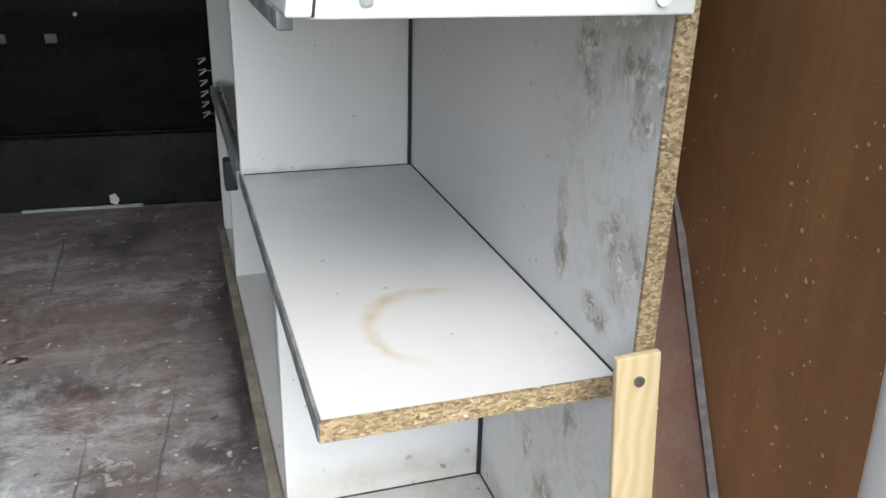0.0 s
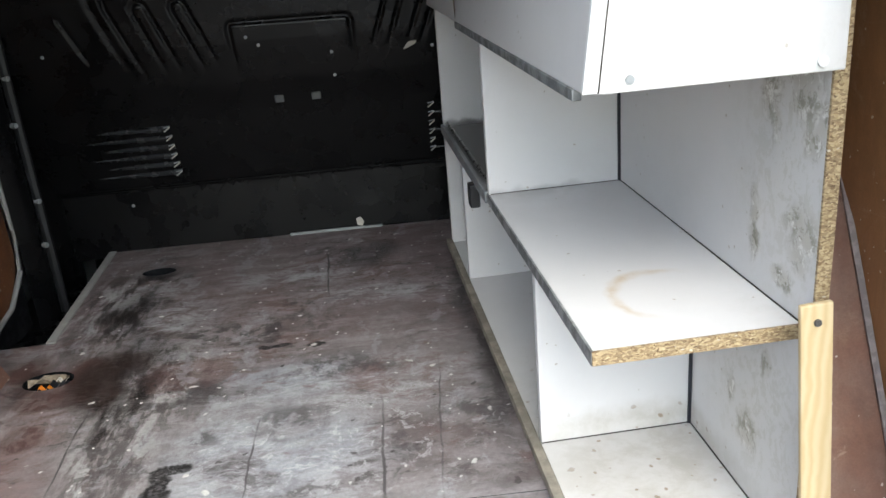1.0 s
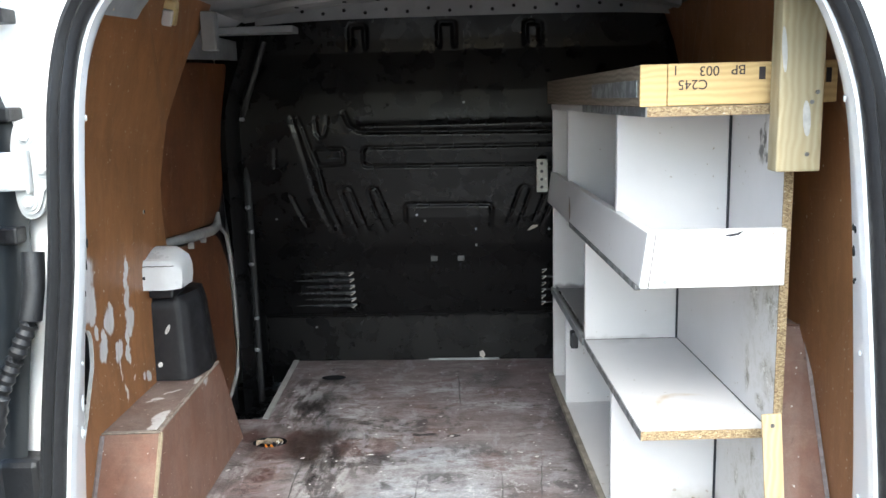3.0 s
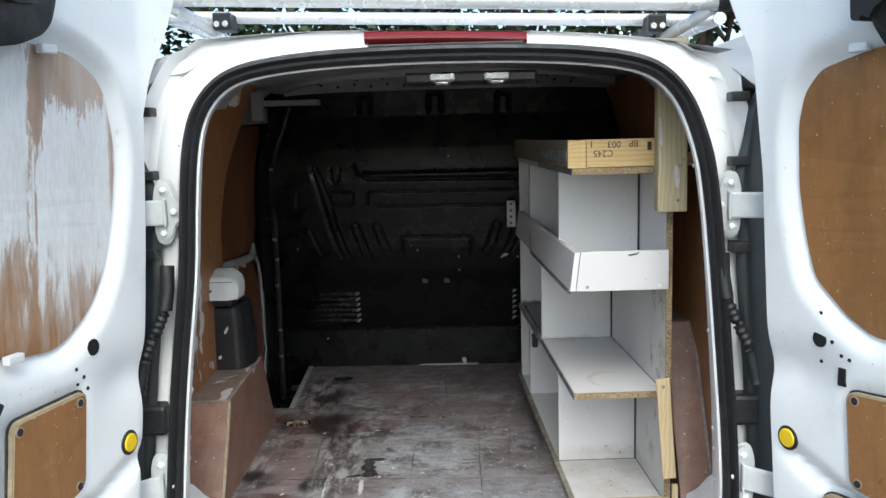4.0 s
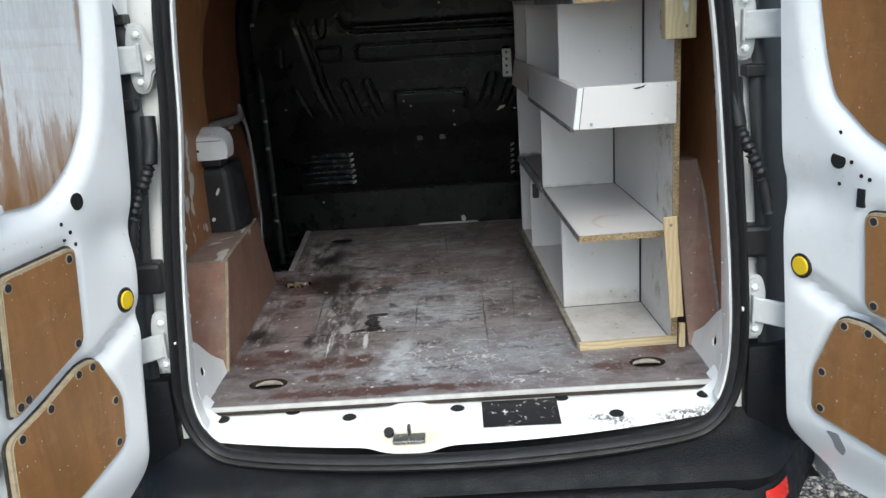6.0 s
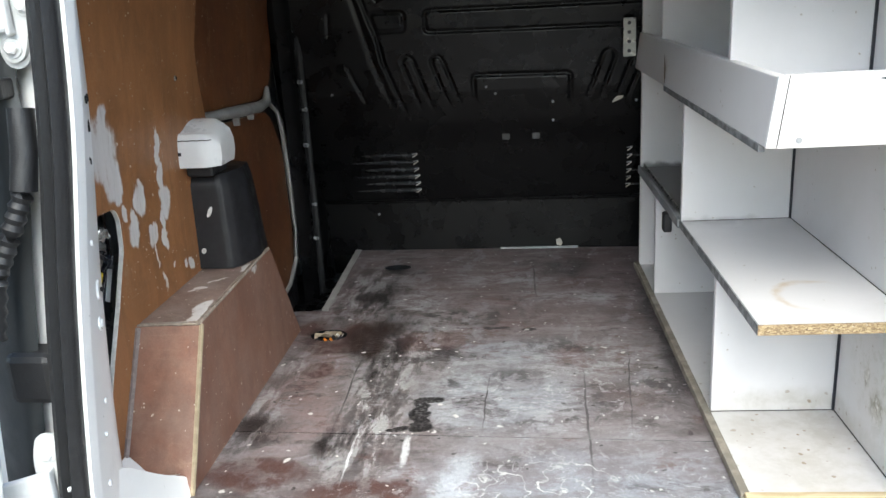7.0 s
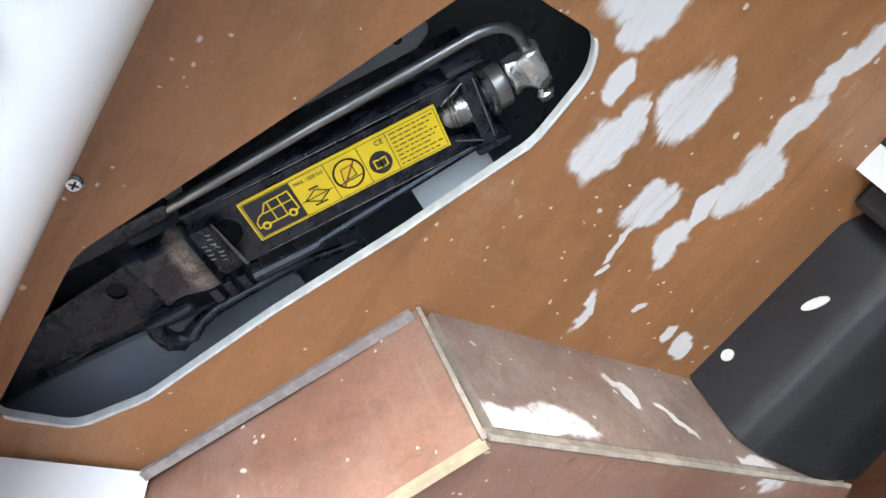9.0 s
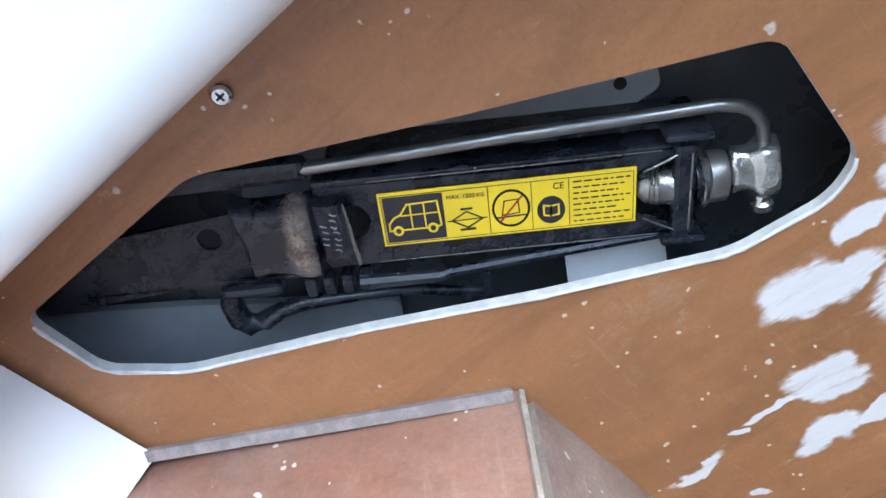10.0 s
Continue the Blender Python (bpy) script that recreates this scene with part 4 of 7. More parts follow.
for x, z in ((-0.52, 0.72), (-0.60, 1.115), (-0.13, 1.10), (0.03, 1.07), (0.0, 1.465), (-0.155, 1.12), (0.03, 1.015), (0.26, 1.065)):
    part("rivet", disc((x, bulk_y(z) + (0.002 if z > 1.4 else 0.002), z), (0, -1, 0), 0.004, 0.004, 8), GREYPAINT, bulkhead)
part("floor_lip", box(-0.14, 0.10, 1.553, 1.561, FZ, FZ + 0.006, 0.001), GREYPAINT, bulkhead)

# ---- linings and shell of the load space ----
def lining_x(z):
    """Inner face of the side lining, half width."""
    return lerp(z, [0.55, 1.12, 1.30, 1.45, 1.60, 1.72], [0.699, 0.699, 0.688, 0.668, 0.632, 0.585])


PAINT = [((-0.7, y, z), (0.1, ry, rz), (turn, 0, 0)) for y, z, ry, rz, turn in (
    (0.300, 1.165, 0.040, 0.052, 0), (0.309, 1.215, 0.014, 0.025, 0), (0.325, 1.112, 0.030, 0.036, 0), (0.272, 1.170, 0.016, 0.035, 0), (0.335, 1.083, 0.014, 0.020, 0),
    (0.404, 1.058, 0.020, 0.030, 0), (0.408, 1.082, 0.010, 0.014, 0), (0.368, 1.006, 0.019, 0.024, 0), (0.374, 1.030, 0.010, 0.016, 0), (0.352, 1.050, 0.008, 0.014, 0),
    (0.497, 1.034, 0.022, 0.030, 0), (0.495, 1.080, 0.011, 0.030, 0), (0.492, 1.135, 0.009, 0.034, 0), (0.478, 1.003, 0.007, 0.018, 0),
    (0.434, 0.988, 0.015, 0.021, 0), (0.476, 0.967, 0.012, 0.021, 0), (0.438, 0.955, 0.0035, 0.016, 0), (0.444, 0.933, 0.003, 0.008, 0),
    (0.454, 0.890, 0.004, 0.017, 0), (0.548, 0.894, 0.008, 0.012, 0), (0.570, 0.885, 0.008, 0.014, 0), (0.50, 0.905, 0.003, 0.005, 0))]
PLY_LEFT = brown_ply("paint_splashed_brown_ply", PAINT, tone=(0.41, 0.188, 0.078))
PLY = brown_ply("brown_film_ply", tone=(0.42, 0.20, 0.085))
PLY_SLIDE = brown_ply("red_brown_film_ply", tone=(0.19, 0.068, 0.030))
PLY_BOX = brown_ply("dusty_brown_ply", (((-0.622, 0.385, 0.862), (0.028, 0.045, 0.012), (0, 0, 15)), ((-0.66, 0.50, 0.86), (0.02, 0.008, 0.02), (0, 0, 30)), ((-0.64, 0.55, 0.86), (0.02, 0.006, 0.02), (0, 0, 40)), ((-0.605, 0.62, 0.86), (0.01, 0.025, 0.02), (0, 0, 0))), 0.30, (0.27, 0.125, 0.082))
PLY_TOP = brown_ply("dust_covered_ply", (((-0.609, 0.384, 0.86), (0.016, 0.056, 0.03), (0, 0, 4)), ((-0.66, 0.50, 0.86), (0.02, 0.006, 0.03), (0, 0, 30)), ((-0.64, 0.55, 0.86), (0.02, 0.005, 0.03), (0, 0, 40)), ((-0.607, 0.62, 0.86), (0.008, 0.022, 0.03), (0, 0, 0))), 0.70, (0.17, 0.105, 0.092))
PLY_DOOR = brown_ply("brown_door_ply", tone=(0.37, 0.175, 0.058))

jack_hole = rounded([(0.106, 0.696), (0.155, 0.695), (0.187, 0.729), (0.230, 0.818), (0.278, 0.905), (0.322, 0.993), (0.326, 1.045), (0.314, 1.066), (0.236, 1.067), (0.170, 0.939), (0.109, 0.827)], 0.010, 4)
side_line = [(0.03, 0.585), (0.66, 0.585), (0.66, 1.10), (0.735, 1.150), (0.712, 1.23), (0.704, 1.30), (0.714, 1.38), (0.726, 1.44), (0.78, 1.55), (0.86, 1.69), (0.86, 1.71), (0.15, 1.71), (0.12, 1.50), (0.05, 1.20), (0.03, 1.0)]


def left_side(u, v, h):
    return (-lining_x(v) + h, u, v)


wall_left = tagged(part("wall_left", plate(sliced(side_line, 0.05), [jack_hole], left_side, 0.0065), [PLY_LEFT, LIP]), "brown plywood side lining splashed with white paint, with a cut-out for the jack", "wall", kind="structure")
low = [p for p in jack_hole if p[0] > 0.13 and (p[1] < 1.05) and not (p[0] < 0.24 and p[1] > 0.9)]
hole_lip = [(-0.6985, u, v) for u, v in jack_hole if (u - 0.102) * 0.365 - (v - 0.699) * 0.2 > 0.003]
lip_rnd = random.Random(8)
part("cut_edge", tube(hole_lip, [0.0014 * lip_rnd.uniform(0.7, 1.2) for _ in hole_lip], 8), LIP, wall_left, "ragged pale cut edge of the jack opening")
for y, z in ((0.093, 0.8715), (0.10, 1.30), (0.60, 1.25)):
    part("screw", disc((-lining_x(z) + 0.0002, y, z), (1, 0, 0), 0.0052, 0.003, 14, bevel=0.0015), CHROME, wall_left)
    bm = box(-lining_x(z) + 0.0030, -lining_x(z) + 0.0034, y - 0.0025, y + 0.0025, z - 0.0006, z + 0.0006, 0)
    part("screw_slot", box(-lining_x(z) + 0.0030, -lining_x(z) + 0.0034, y - 0.0006, y + 0.0006, z - 0.0025, z + 0.0025, 0, bm), INK, wall_left)

# cavity behind the jack opening
bm = sheet(8, 10, lambda a, b: (-0.772 + 0.008 * math.sin(6 * b) - 0.01 * a, -0.02 + 0.45 * a, 0.60 + 0.55 * b))
sheet(1, 1, lambda a, b: (-0.785 + 0.073 * a, 0.43, 0.60 + 0.55 * b), bm)
sheet(1, 1, lambda a, b: (-0.785 + 0.073 * a, -0.02, 0.60 + 0.55 * b), bm)
sheet(1, 1, lambda a, b: (-0.785 + 0.073 * a, -0.02 + 0.45 * b, 1.15), bm)
sheet(1, 1, lambda a, b: (-0.785 + 0.073 * a, -0.02 + 0.45 * b, 0.60), bm)
part("jack_recess", bm, CAVITY, wall_left, "black steel recess behind the lining")

# sliding door seen past the lining
SX = -0.735
sliding = tagged(part("door_3", sheet(2, 2, lambda a, b: (SX - 0.012, 0.62 + 0.74 * a, 0.50 + 1.20 * b)), CHARCOAL), "closed sliding side door lined with brown plywood panels", "sliding door", kind="structure")
on_slide = lambda u, v, h: (SX - 0.012 * step(v, 1.2, 1.6) + 0.06 * step(v, 1.3, 1.75) + h, u, v)
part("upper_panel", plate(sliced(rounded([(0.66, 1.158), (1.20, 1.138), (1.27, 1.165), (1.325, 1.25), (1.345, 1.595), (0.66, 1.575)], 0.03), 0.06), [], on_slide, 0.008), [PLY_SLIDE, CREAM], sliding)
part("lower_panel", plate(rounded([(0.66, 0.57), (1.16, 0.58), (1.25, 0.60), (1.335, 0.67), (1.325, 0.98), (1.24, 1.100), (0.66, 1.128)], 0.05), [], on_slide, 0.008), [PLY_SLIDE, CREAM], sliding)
bm = tube([(SX + 0.012, 0.66, 1.152), (SX + 0.014, 0.82, 1.145), (SX + 0.014, 1.0, 1.133), (SX + 0.014, 1.14, 1.124), (SX + 0.013, 1.20, 1.130), (SX + 0.010, 1.225, 1.165)], [0.011, 0.012, 0.0145, 0.014, 0.013, 0.005], 10)
part("ridge", bm, DOORGREY, sliding, "pale grey ridge between the panels", True)
part("trim", tube([(SX + 0.006, 1.20, 1.122), (SX + 0.004, 1.25, 1.118), (SX + 0.004, 1.305, 1.088), (SX + 0.004, 1.332, 1.02), (SX + 0.004, 1.345, 0.90), (SX + 0.004, 1.352, 0.75), (SX + 0.004, 1.335, 0.655), (SX + 0.004, 1.25, 0.598), (SX + 0.004, 1.16, 0.585)], 0.006, 8), DOORGREY, sliding, "pale grey panel trim", True)
part("inner_frame", plate([(0.66, 1.58), (1.36, 1.605), (1.36, 1.66), (0.66, 1.66)], [], lambda u, v, h: (SX + 0.06 + h, u, v), 0.006), GREYPAINT, sliding)
for y in (0.98, 1.08):
    part("peg", box(SX, SX + 0.016, y, y + 0.008, 1.100, 1.122, 0.001), DOORGREY, sliding)

# dark pillar and step well between sliding door and bulkhead
pillar = tagged(part("pillar", sheet(14, 24, lambda a, b: (SX + 0.015 + 0.035 * math.sin(a * 9) * (1 - a) + 0.085 * step(b, 0.75, 1.0) + 0.03 * a, 1.335 + 0.26 * a, 0.50 + 1.22 * b)), BLACK, smooth=True), "black plastic door pillar with seals and bolts", "pillar", kind="structure")
part("pillar_seal", tube([(SX + 0.055 + 0.09 * step(z, 1.4, 1.72), 1.40 - 0.02 * step(z, 1.2, 1.7), z) for z in np.linspace(0.52, 1.66, 14)], 0.011, 8), RUBBER, pillar, smooth=True)
part("wire", tube([(SX + 0.10, 1.43, 1.60), (SX + 0.075, 1.42, 1.52), (SX + 0.06, 1.41, 1.42)], 0.010, 8), GREYPAINT, pillar, "pale cable loop", True)
for k, z in enumerate((0.70, 0.80, 0.98, 1.08, 1.16, 1.36, 1.43)):
    part("bolt", disc((SX + 0.052, 1.375 + 0.02 * (k % 2), z), (1, -0.4, 0), 0.006, 0.012, 10), GREYPAINT, pillar)
bm = sheet(6, 6, lambda a, b: (-0.80 + 0.23 * a, 1.02 + 0.56 * b, 0.515 + 0.01 * math.sin(9 * b)))
sheet(1, 1, lambda a, b: (-0.583 - 0.02 * a, 1.03 + 0.54 * a, 0.50 + 0.08 * b), bm)
tagged(part("step_well", bm, BLACK), "dark step well beside the sliding door", "step", kind="structure")

# right-hand lining
right_line = [(0.03, 0.585), (1.56, 0.585), (1.45, 0.95), (1.36, 1.71), (0.15, 1.71), (0.12, 1.50), (0.05, 1.20), (0.03, 1.0)]
wall_right = tagged(part("wall_right", plate(sliced(right_line, 0.08), [], lambda u, v, h: (min(0.661, lining_x(v)) - h, u, v), 0.012), [PLY, CREAM]), "brown plywood side lining behind the shelving", "wall", kind="structure")

# roof lining, ribs and the rear header
def roof_z(x, y):
    return 1.775 - 0.05 * (x / 0.6) ** 2 - 0.015 * abs(y - 0.8)


ceiling = tagged(part("ceiling", sheet(20, 20, lambda a, b: (-0.64 + 1.28 * a, 0.06 + 1.34 * b, roof_z(-0.64 + 1.28 * a, 0.06 + 1.34 * b))), ROOFGREY, smooth=True), "bare grey painted steel roof with punched ribs", "ceiling", kind="structure")
for y0, z0 in ((0.62, 1.748), (1.10, 1.745)):
    bm = bmesh.new()
    def rib(a, b, y0=y0, z0=z0):
        x = -0.58 + 1.16 * a
        prof = [(0.0, 0.04), (0.012, 0.0), (0.05, -0.004), (0.062, 0.018), (0.10, 0.02), (0.112, 0.045)]
        dy, dz = prof[round(b * 5)]
        return (x, y0 + dy, z0 + dz - 0.05 * (x / 0.6) ** 4)
    sheet(24, 5, rib, bm)
    for k in range(9):
        hole_x = -0.44 + 0.11 * k + 0.02 * (k % 2)
        part("rib_hole", disc((hole_x, y0 + 0.03, z0 - 0.0025 - 0.05 * (hole_x / 0.6) ** 4), (0, -0.1, -1), 0.006, 0.002, 8), DARK, ceiling)
    part("rib", bm, ROOFGREY, ceiling, "grey steel roof rib", True)
for k in range(16):
    part("rib_hole", disc((-0.46 + k * 0.061, 1.304, 1.735 - 0.008 * (k % 2)), (0, -1, -0.2), 0.005, 0.008, 8), DARK, ceiling)
bm = box(-0.70, -0.43, 1.02, 1.09, 1.655, 1.672, 0.003)
box(-0.60, -0.565, 0.80, 0.83, 1.60, 1.69, 0.004, bm)
part("side_bracket", bm, GREYPAINT, ceiling, "folded grey steel bracket")
bm = sheet(16, 3, lambda a, b: (-0.60 + 1.2 * a, 1.300 + 0.02 * b, 1.710 + 0.055 * b - 0.012 * (2 * a - 1) ** 4))
part("front_header", bm, ROOFGREY, ceiling, "", True)
lamp = thing("interior_lamp", (-0.60, 0.59, 1.664), "yellowed interior lamp hanging loose at the roof edge", "lamp")
LAMP_POSE = Matrix.Translation((-0.590, 0.585, 1.666)) @ pose(0, 0, 0, 0, 12, 0)
part("housing", box(-0.016, 0.014, -0.012, 0.012, -0.026, 0.024, 0.005, m=LAMP_POSE), LAMP, lamp)
part("lens", box(-0.011, 0.011, -0.016, -0.010, -0.030, 0.004, 0.004, m=LAMP_POSE), PLASTIC_W, lamp, "cloudy white lens")
part("bracket", box(-0.050, 0.014, -0.004, 0.004, 0.020, 0.032, 0.002, m=LAMP_POSE), PINE, lamp)
part("cable", tube([(-0.596, 0.575, 1.690), (-0.61, 0.54, 1.692), (-0.60, 0.50, 1.684), (-0.612, 0.46, 1.668), (-0.622, 0.44, 1.655), (-0.62, 0.45, 1.635)], 0.0022, 6), PAPER, lamp, "", True)


# ---- van body round the rear opening ----
van = thing("panel_van", (0, 1.4, 0), "white panel van with both rear doors open, load space empty", "van")
HALF = [(0.0, 0.545), (0.30, 0.545), (0.48, 0.548), (0.535, 0.562), (0.570, 0.60), (0.586, 0.66), (0.588, 0.75), (0.584, 0.90), (0.576, 1.05), (0.564, 1.25), (0.552, 1.40),
        (0.537, 1.50), (0.510, 1.585), (0.465, 1.640), (0.40, 1.667), (0.28, 1.683), (0.14, 1.690), (0.0, 1.692)]
PINCH = lambda z: lerp(z, [0.7, 1.05, 1.3, 1.69], [0.0, 0.012, 0.025, 0.0])
RING = [(-x + PINCH(z) * min(1, x / 0.4), z) for x, z in HALF] + [(x, z) for x, z in reversed(HALF[1:-1])]


def face_y(x, z):
    """Depth of the rear opening: it leans forward at the top and bows out at the sill."""
    y = -0.055 + 0.085 * (z - 0.6)
    return y - 0.085 * (1 - min(1, abs(x) / 0.60) ** 2) * (1 - step(z, 0.55, 0.66))


def smooth_ring(n=4):
    out = []
    m = len(RING)
    for i in range(m):
        p0, p1, p2, p3 = (Vector(RING[(i + k) % m]) for k in (-1, 0, 1, 2))
        for k in range(n):
            t = k / n
            out.append(0.5 * (2 * p1 + (p2 - p0) * t + (2 * p0 - 5 * p1 + 4 * p2 - p3) * t * t + (3 * p1 - p0 - 3 * p2 + p3) * t ** 3))
    return out


CURVE = smooth_ring()


def outward(i):
    d = CURVE[(i + 1) % len(CURVE)] - CURVE[i - 1]
    n = Vector((-d.y, d.x)).normalized()
    c = CURVE[i] - Vector((0, 1.1))
    return n if n.dot(c) > 0 else -n


def sweep(section, keep=lambda p: True, fix=None):
    """Sweep (offset outward, depth) pairs round the opening."""
    bm = bmesh.new()
    rows = []
    for i, p in enumerate(CURVE):
        n = outward(i)
        row = []
        for d, dy in section:
            q = p + n * d
            near = step(p.y, 0.62, 0.80) * (1 - step(p.y, 1.45, 1.60)) if dy < 0.025 and d < 0.05 else 0.0
            q3 = Vector((q.x + (0.010 * near if p.x < 0 else 0.0), face_y(p.x, p.y) + dy - 0.02 * near, q.y))
            row.append(bm.verts.new(fix(q3, d, dy) if fix else q3))
        rows.append((p, row))
    for i in range(len(rows)):
        (p, a), (q, b) = rows[i - 1], rows[i]
        if keep(p) and keep(q):
            for k in range(len(section) - 1):
                bm.faces.new((a[k], a[k + 1], b[k + 1], b[k]))
    bmesh.ops.delete(bm, geom=[v for v in bm.verts if not v.link_faces], context="VERTS")
    return bm


def roof_line(x):
    """Height of the roof's rear edge, with a moulded step near each corner."""
    return 1.767 - 0.030 * x - 0.022 * abs(x / 0.52) ** 3 - 0.016 * step(abs(x), 0.525, 0.55) - 0.05 * step(abs(x), 0.60, 0.72)


def under_roof(q, d, dy):
    q.z = min(q.z, roof_line(q.x) - 0.003)
    if dy > 0.04:
        q.y += (dy - 0.002 - q.y) * min(1, (dy - 0.012) / 0.056) * (1 - step(q.z, 1.40, 1.60))
    return q


# the reveal's far side rolls outward
ROLL = [(0.0155, 0.0464), (0.0172, 0.0516), (0.0193, 0.0568), (0.0222, 0.0621), (0.0262, 0.0669), (0.0315, 0.0720), (0.0385, 0.0755), (0.048, 0.0765)]
part("aperture_frame", sweep([(0.125, 0.066), (0.060, 0.0745)] + ROLL[::-1] + [(0.0015, 0.012), (0.001, 0.008), (0.0, -0.012), (0.030, -0.010), (0.052, 0.018), (0.085, 0.020), (0.105, 0.034), (0.125, 0.030), (0.145, 0.006)],
     lambda p: p.y > 0.585, under_roof), WHITE, van, "white painted steel door aperture", True)
part("door_seal", sweep([(0.006, -0.008), (0.004, -0.020), (0.007, -0.031), (0.013, -0.038), (0.018, -0.032), (0.021, -0.025), (0.029, -0.034), (0.036, -0.030), (0.041, -0.014), (0.038, 0.004)]), RUBBER, van, "black rubber door seal", True)


def sill(a, b):
    x = -0.60 + 1.2 * a
    edge = face_y(x, 0.545) + 0.006
    y = 0.03 + (edge - 0.03) * b
    z = 0.576 - 0.016 * step(b, 0.3, 1.0) - 0.012 * step(b, 0.9, 1.0)
    z -= 0.016 * math.exp(-((x + 0.115) / 0.075) ** 4) * step(b, 0.42, 0.60)
    z += 0.010 * math.exp(-((x + 0.115) / 0.045) ** 4) * (1 - step(b, 0.35, 0.5))
    z += 0.05 * step(abs(x), 0.545, 0.60)
    return (x, y, z)


def sill_z(x, y):
    return sill((x + 0.6) / 1.2, min(1, (0.03 - y) / (0.024 - face_y(x, 0.545))))[2]


part("sill", sheet(110, 26, sill), SILL, van, "white steel loading sill with rubber plugs and scuffs", True)
for x, y in ((-0.545, -0.012), (-0.385, 0.002), (-0.25, -0.036), (-0.005, -0.026), (0.232, -0.006), (0.345, -0.072), (0.552, -0.022)):
    part("plug", disc((x, y, sill_z(x, y) - 0.001), (0, -0.12, 1), 0.0165, 0.0035, 18, bevel=0.002, squash=0.8), DARK, van)
m, nt, b = material("worn_black_plate", 0.5)
put(nt, b.inputs["Base Color"], mix(nt, noisy(nt, coords(nt, warp=0.04, warp_scale=30), 45, 6, 0.7, 0.57, 0.62), (0.012, 0.012, 0.014), (0.6, 0.6, 0.58)))
part("scuff_plate", sheet(24, 14, lambda a, b: (0.050 + 0.170 * a, -0.103 + 0.098 * b, sill_z(0.050 + 0.170 * a, -0.103 + 0.098 * b) + 0.0022)), m, van, "black plate with its paint worn in patches")
bm = box(-0.148, -0.078, -0.126, -0.090, 0.549, 0.556, 0.002)
tube([(-0.112, -0.10, 0.553), (-0.112, -0.10, 0.580), (-0.112, -0.118, 0.580), (-0.112, -0.118, 0.553)], 0.004, 8, bm)
part("striker", bm, STEEL, van, "steel latch striker on the sill")
part("striker_bush", disc((-0.158, -0.088, 0.556), (0, -0.5, 1), 0.011, 0.012, 16, bevel=0.002), RUBBER, van)
for s in (-1, 1):
    gus = rounded([(-0.01, 0.575), (0.06, 0.582), (0.222, 0.601), (0.212, 0.628), (0.150, 0.670), (0.050, 0.748), (-0.01, 0.755)], 0.03)
    part("corner_gusset", plate(gus, [oval(0.064, 0.664, 0.013, 0.011, 18)], lambda u, v, h: (s * (0.604 - 0.022 * step(0.70 - v, 0.0, 0.12) + 0.10 * max(0.0, u - 0.12) * step(v, 0.60, 0.66)) - s * h, u, v), 0.004), WHITE, van, "white steel corner gusset", True)
    gu, gv = [0.03, 0.05, 0.15, 0.2155], [0.757, 0.746, 0.668, 0.630]
    ret = lambda a, b: (s * (0.6955 - 0.0915 * b), 0.03 + 0.185 * a, (0.662 + 0.003 * a) * (1 - b) + lerp(0.03 + 0.185 * a, gu, gv) * b - 0.02 * math.sin(b * math.pi))
    part("gusset_return", sheet(14, 10, ret), WHITE, van, "scuffed white steel web", True)
    for z, share, r, kind in ((0.66, 0.4, 0.0045, 0), (0.76, 0.35, 0.0045, 0), (0.83, 0.4, 0.004, 0), (0.872, 0.55, 0.0045, 0), (0.981, 0.62, 0.0058, 2), (1.028, 0.64, 0.0032, 3), (1.10, 0.25, 0.004, 0), (1.198, 0.66, 0.004, 1), (1.203, 0.50, 0.0022, 1), (1.243, 0.62, 0.0078, 1), (1.277, 0.32, 0.005, 1), (1.278, 0.57, 0.005, 1), (1.46, 0.3, 0.0045, 0)):
        x = lerp(z, [p[1] for p in HALF], [p[0] for p in HALF]) - (PINCH(z) if s < 0 else 0)
        lead = step(z, 0.62, 0.80) * (1 - step(z, 1.45, 1.60))
        near = face_y(x, z) + 0.012 - 0.02 * lead
        ys, ds = [near], [0.0015 - (0.010 * lead if s < 0 else 0)]
        for d, dy in ROLL:
            ys.append(face_y(x, z) + dy + (dy - 0.002 - face_y(x, z) - dy) * min(1, (dy - 0.012) / 0.056) * (1 - step(z, 1.40, 1.60)))
            ds.append(d)
        y = near + (ys[4] - near) * share
        slope = (lerp(y + 0.002, ys, ds) - lerp(y - 0.002, ys, ds)) / 0.004
        at = Vector((s * (x + lerp(y, ys, ds)), y, z))
        way = Vector((-s, slope, 0)).normalized()
        if kind in (2, 3) and s > 0:
            continue
        if kind == 0:
            part("fixing", disc(at, way, r, 0.003, 12, bevel=0.001), PLASTIC_W, van)
        if kind == 2:
            part("washer", disc(at, way, 0.0098, 0.002, 20, bevel=0.001), WHITE, van)
            part("screw", disc(at + way * 0.002, way, r, 0.003, 14, bevel=0.0015), PLASTIC_W, van, "painted screw head")
        if kind == 3:
            part("grommet", disc(at, way, 0.0140, 0.003, 22, bevel=0.002), WHITE, van, "white plastic grommet")
            at = at + way * 0.0042
        if kind % 2:
            part("flange_hole", disc(at - way * 0.0008, way, r, 0.002, 14), DARK, van)

# cream lump added where a small bright light shows in the header corner
def blob(a, b):
    w = b * math.tau
    r = math.sin(a * math.pi) * (1 + 0.22 * math.sin(3 * w + 5 * a) + 0.15 * math.sin(9 * a))
    return (-0.505 + 0.0075 * r * math.cos(w), 0.10 + 0.008 * r * math.sin(w), 1.636 + 0.017 * math.cos(a * math.pi) + 0.004 * math.sin(4 * a))


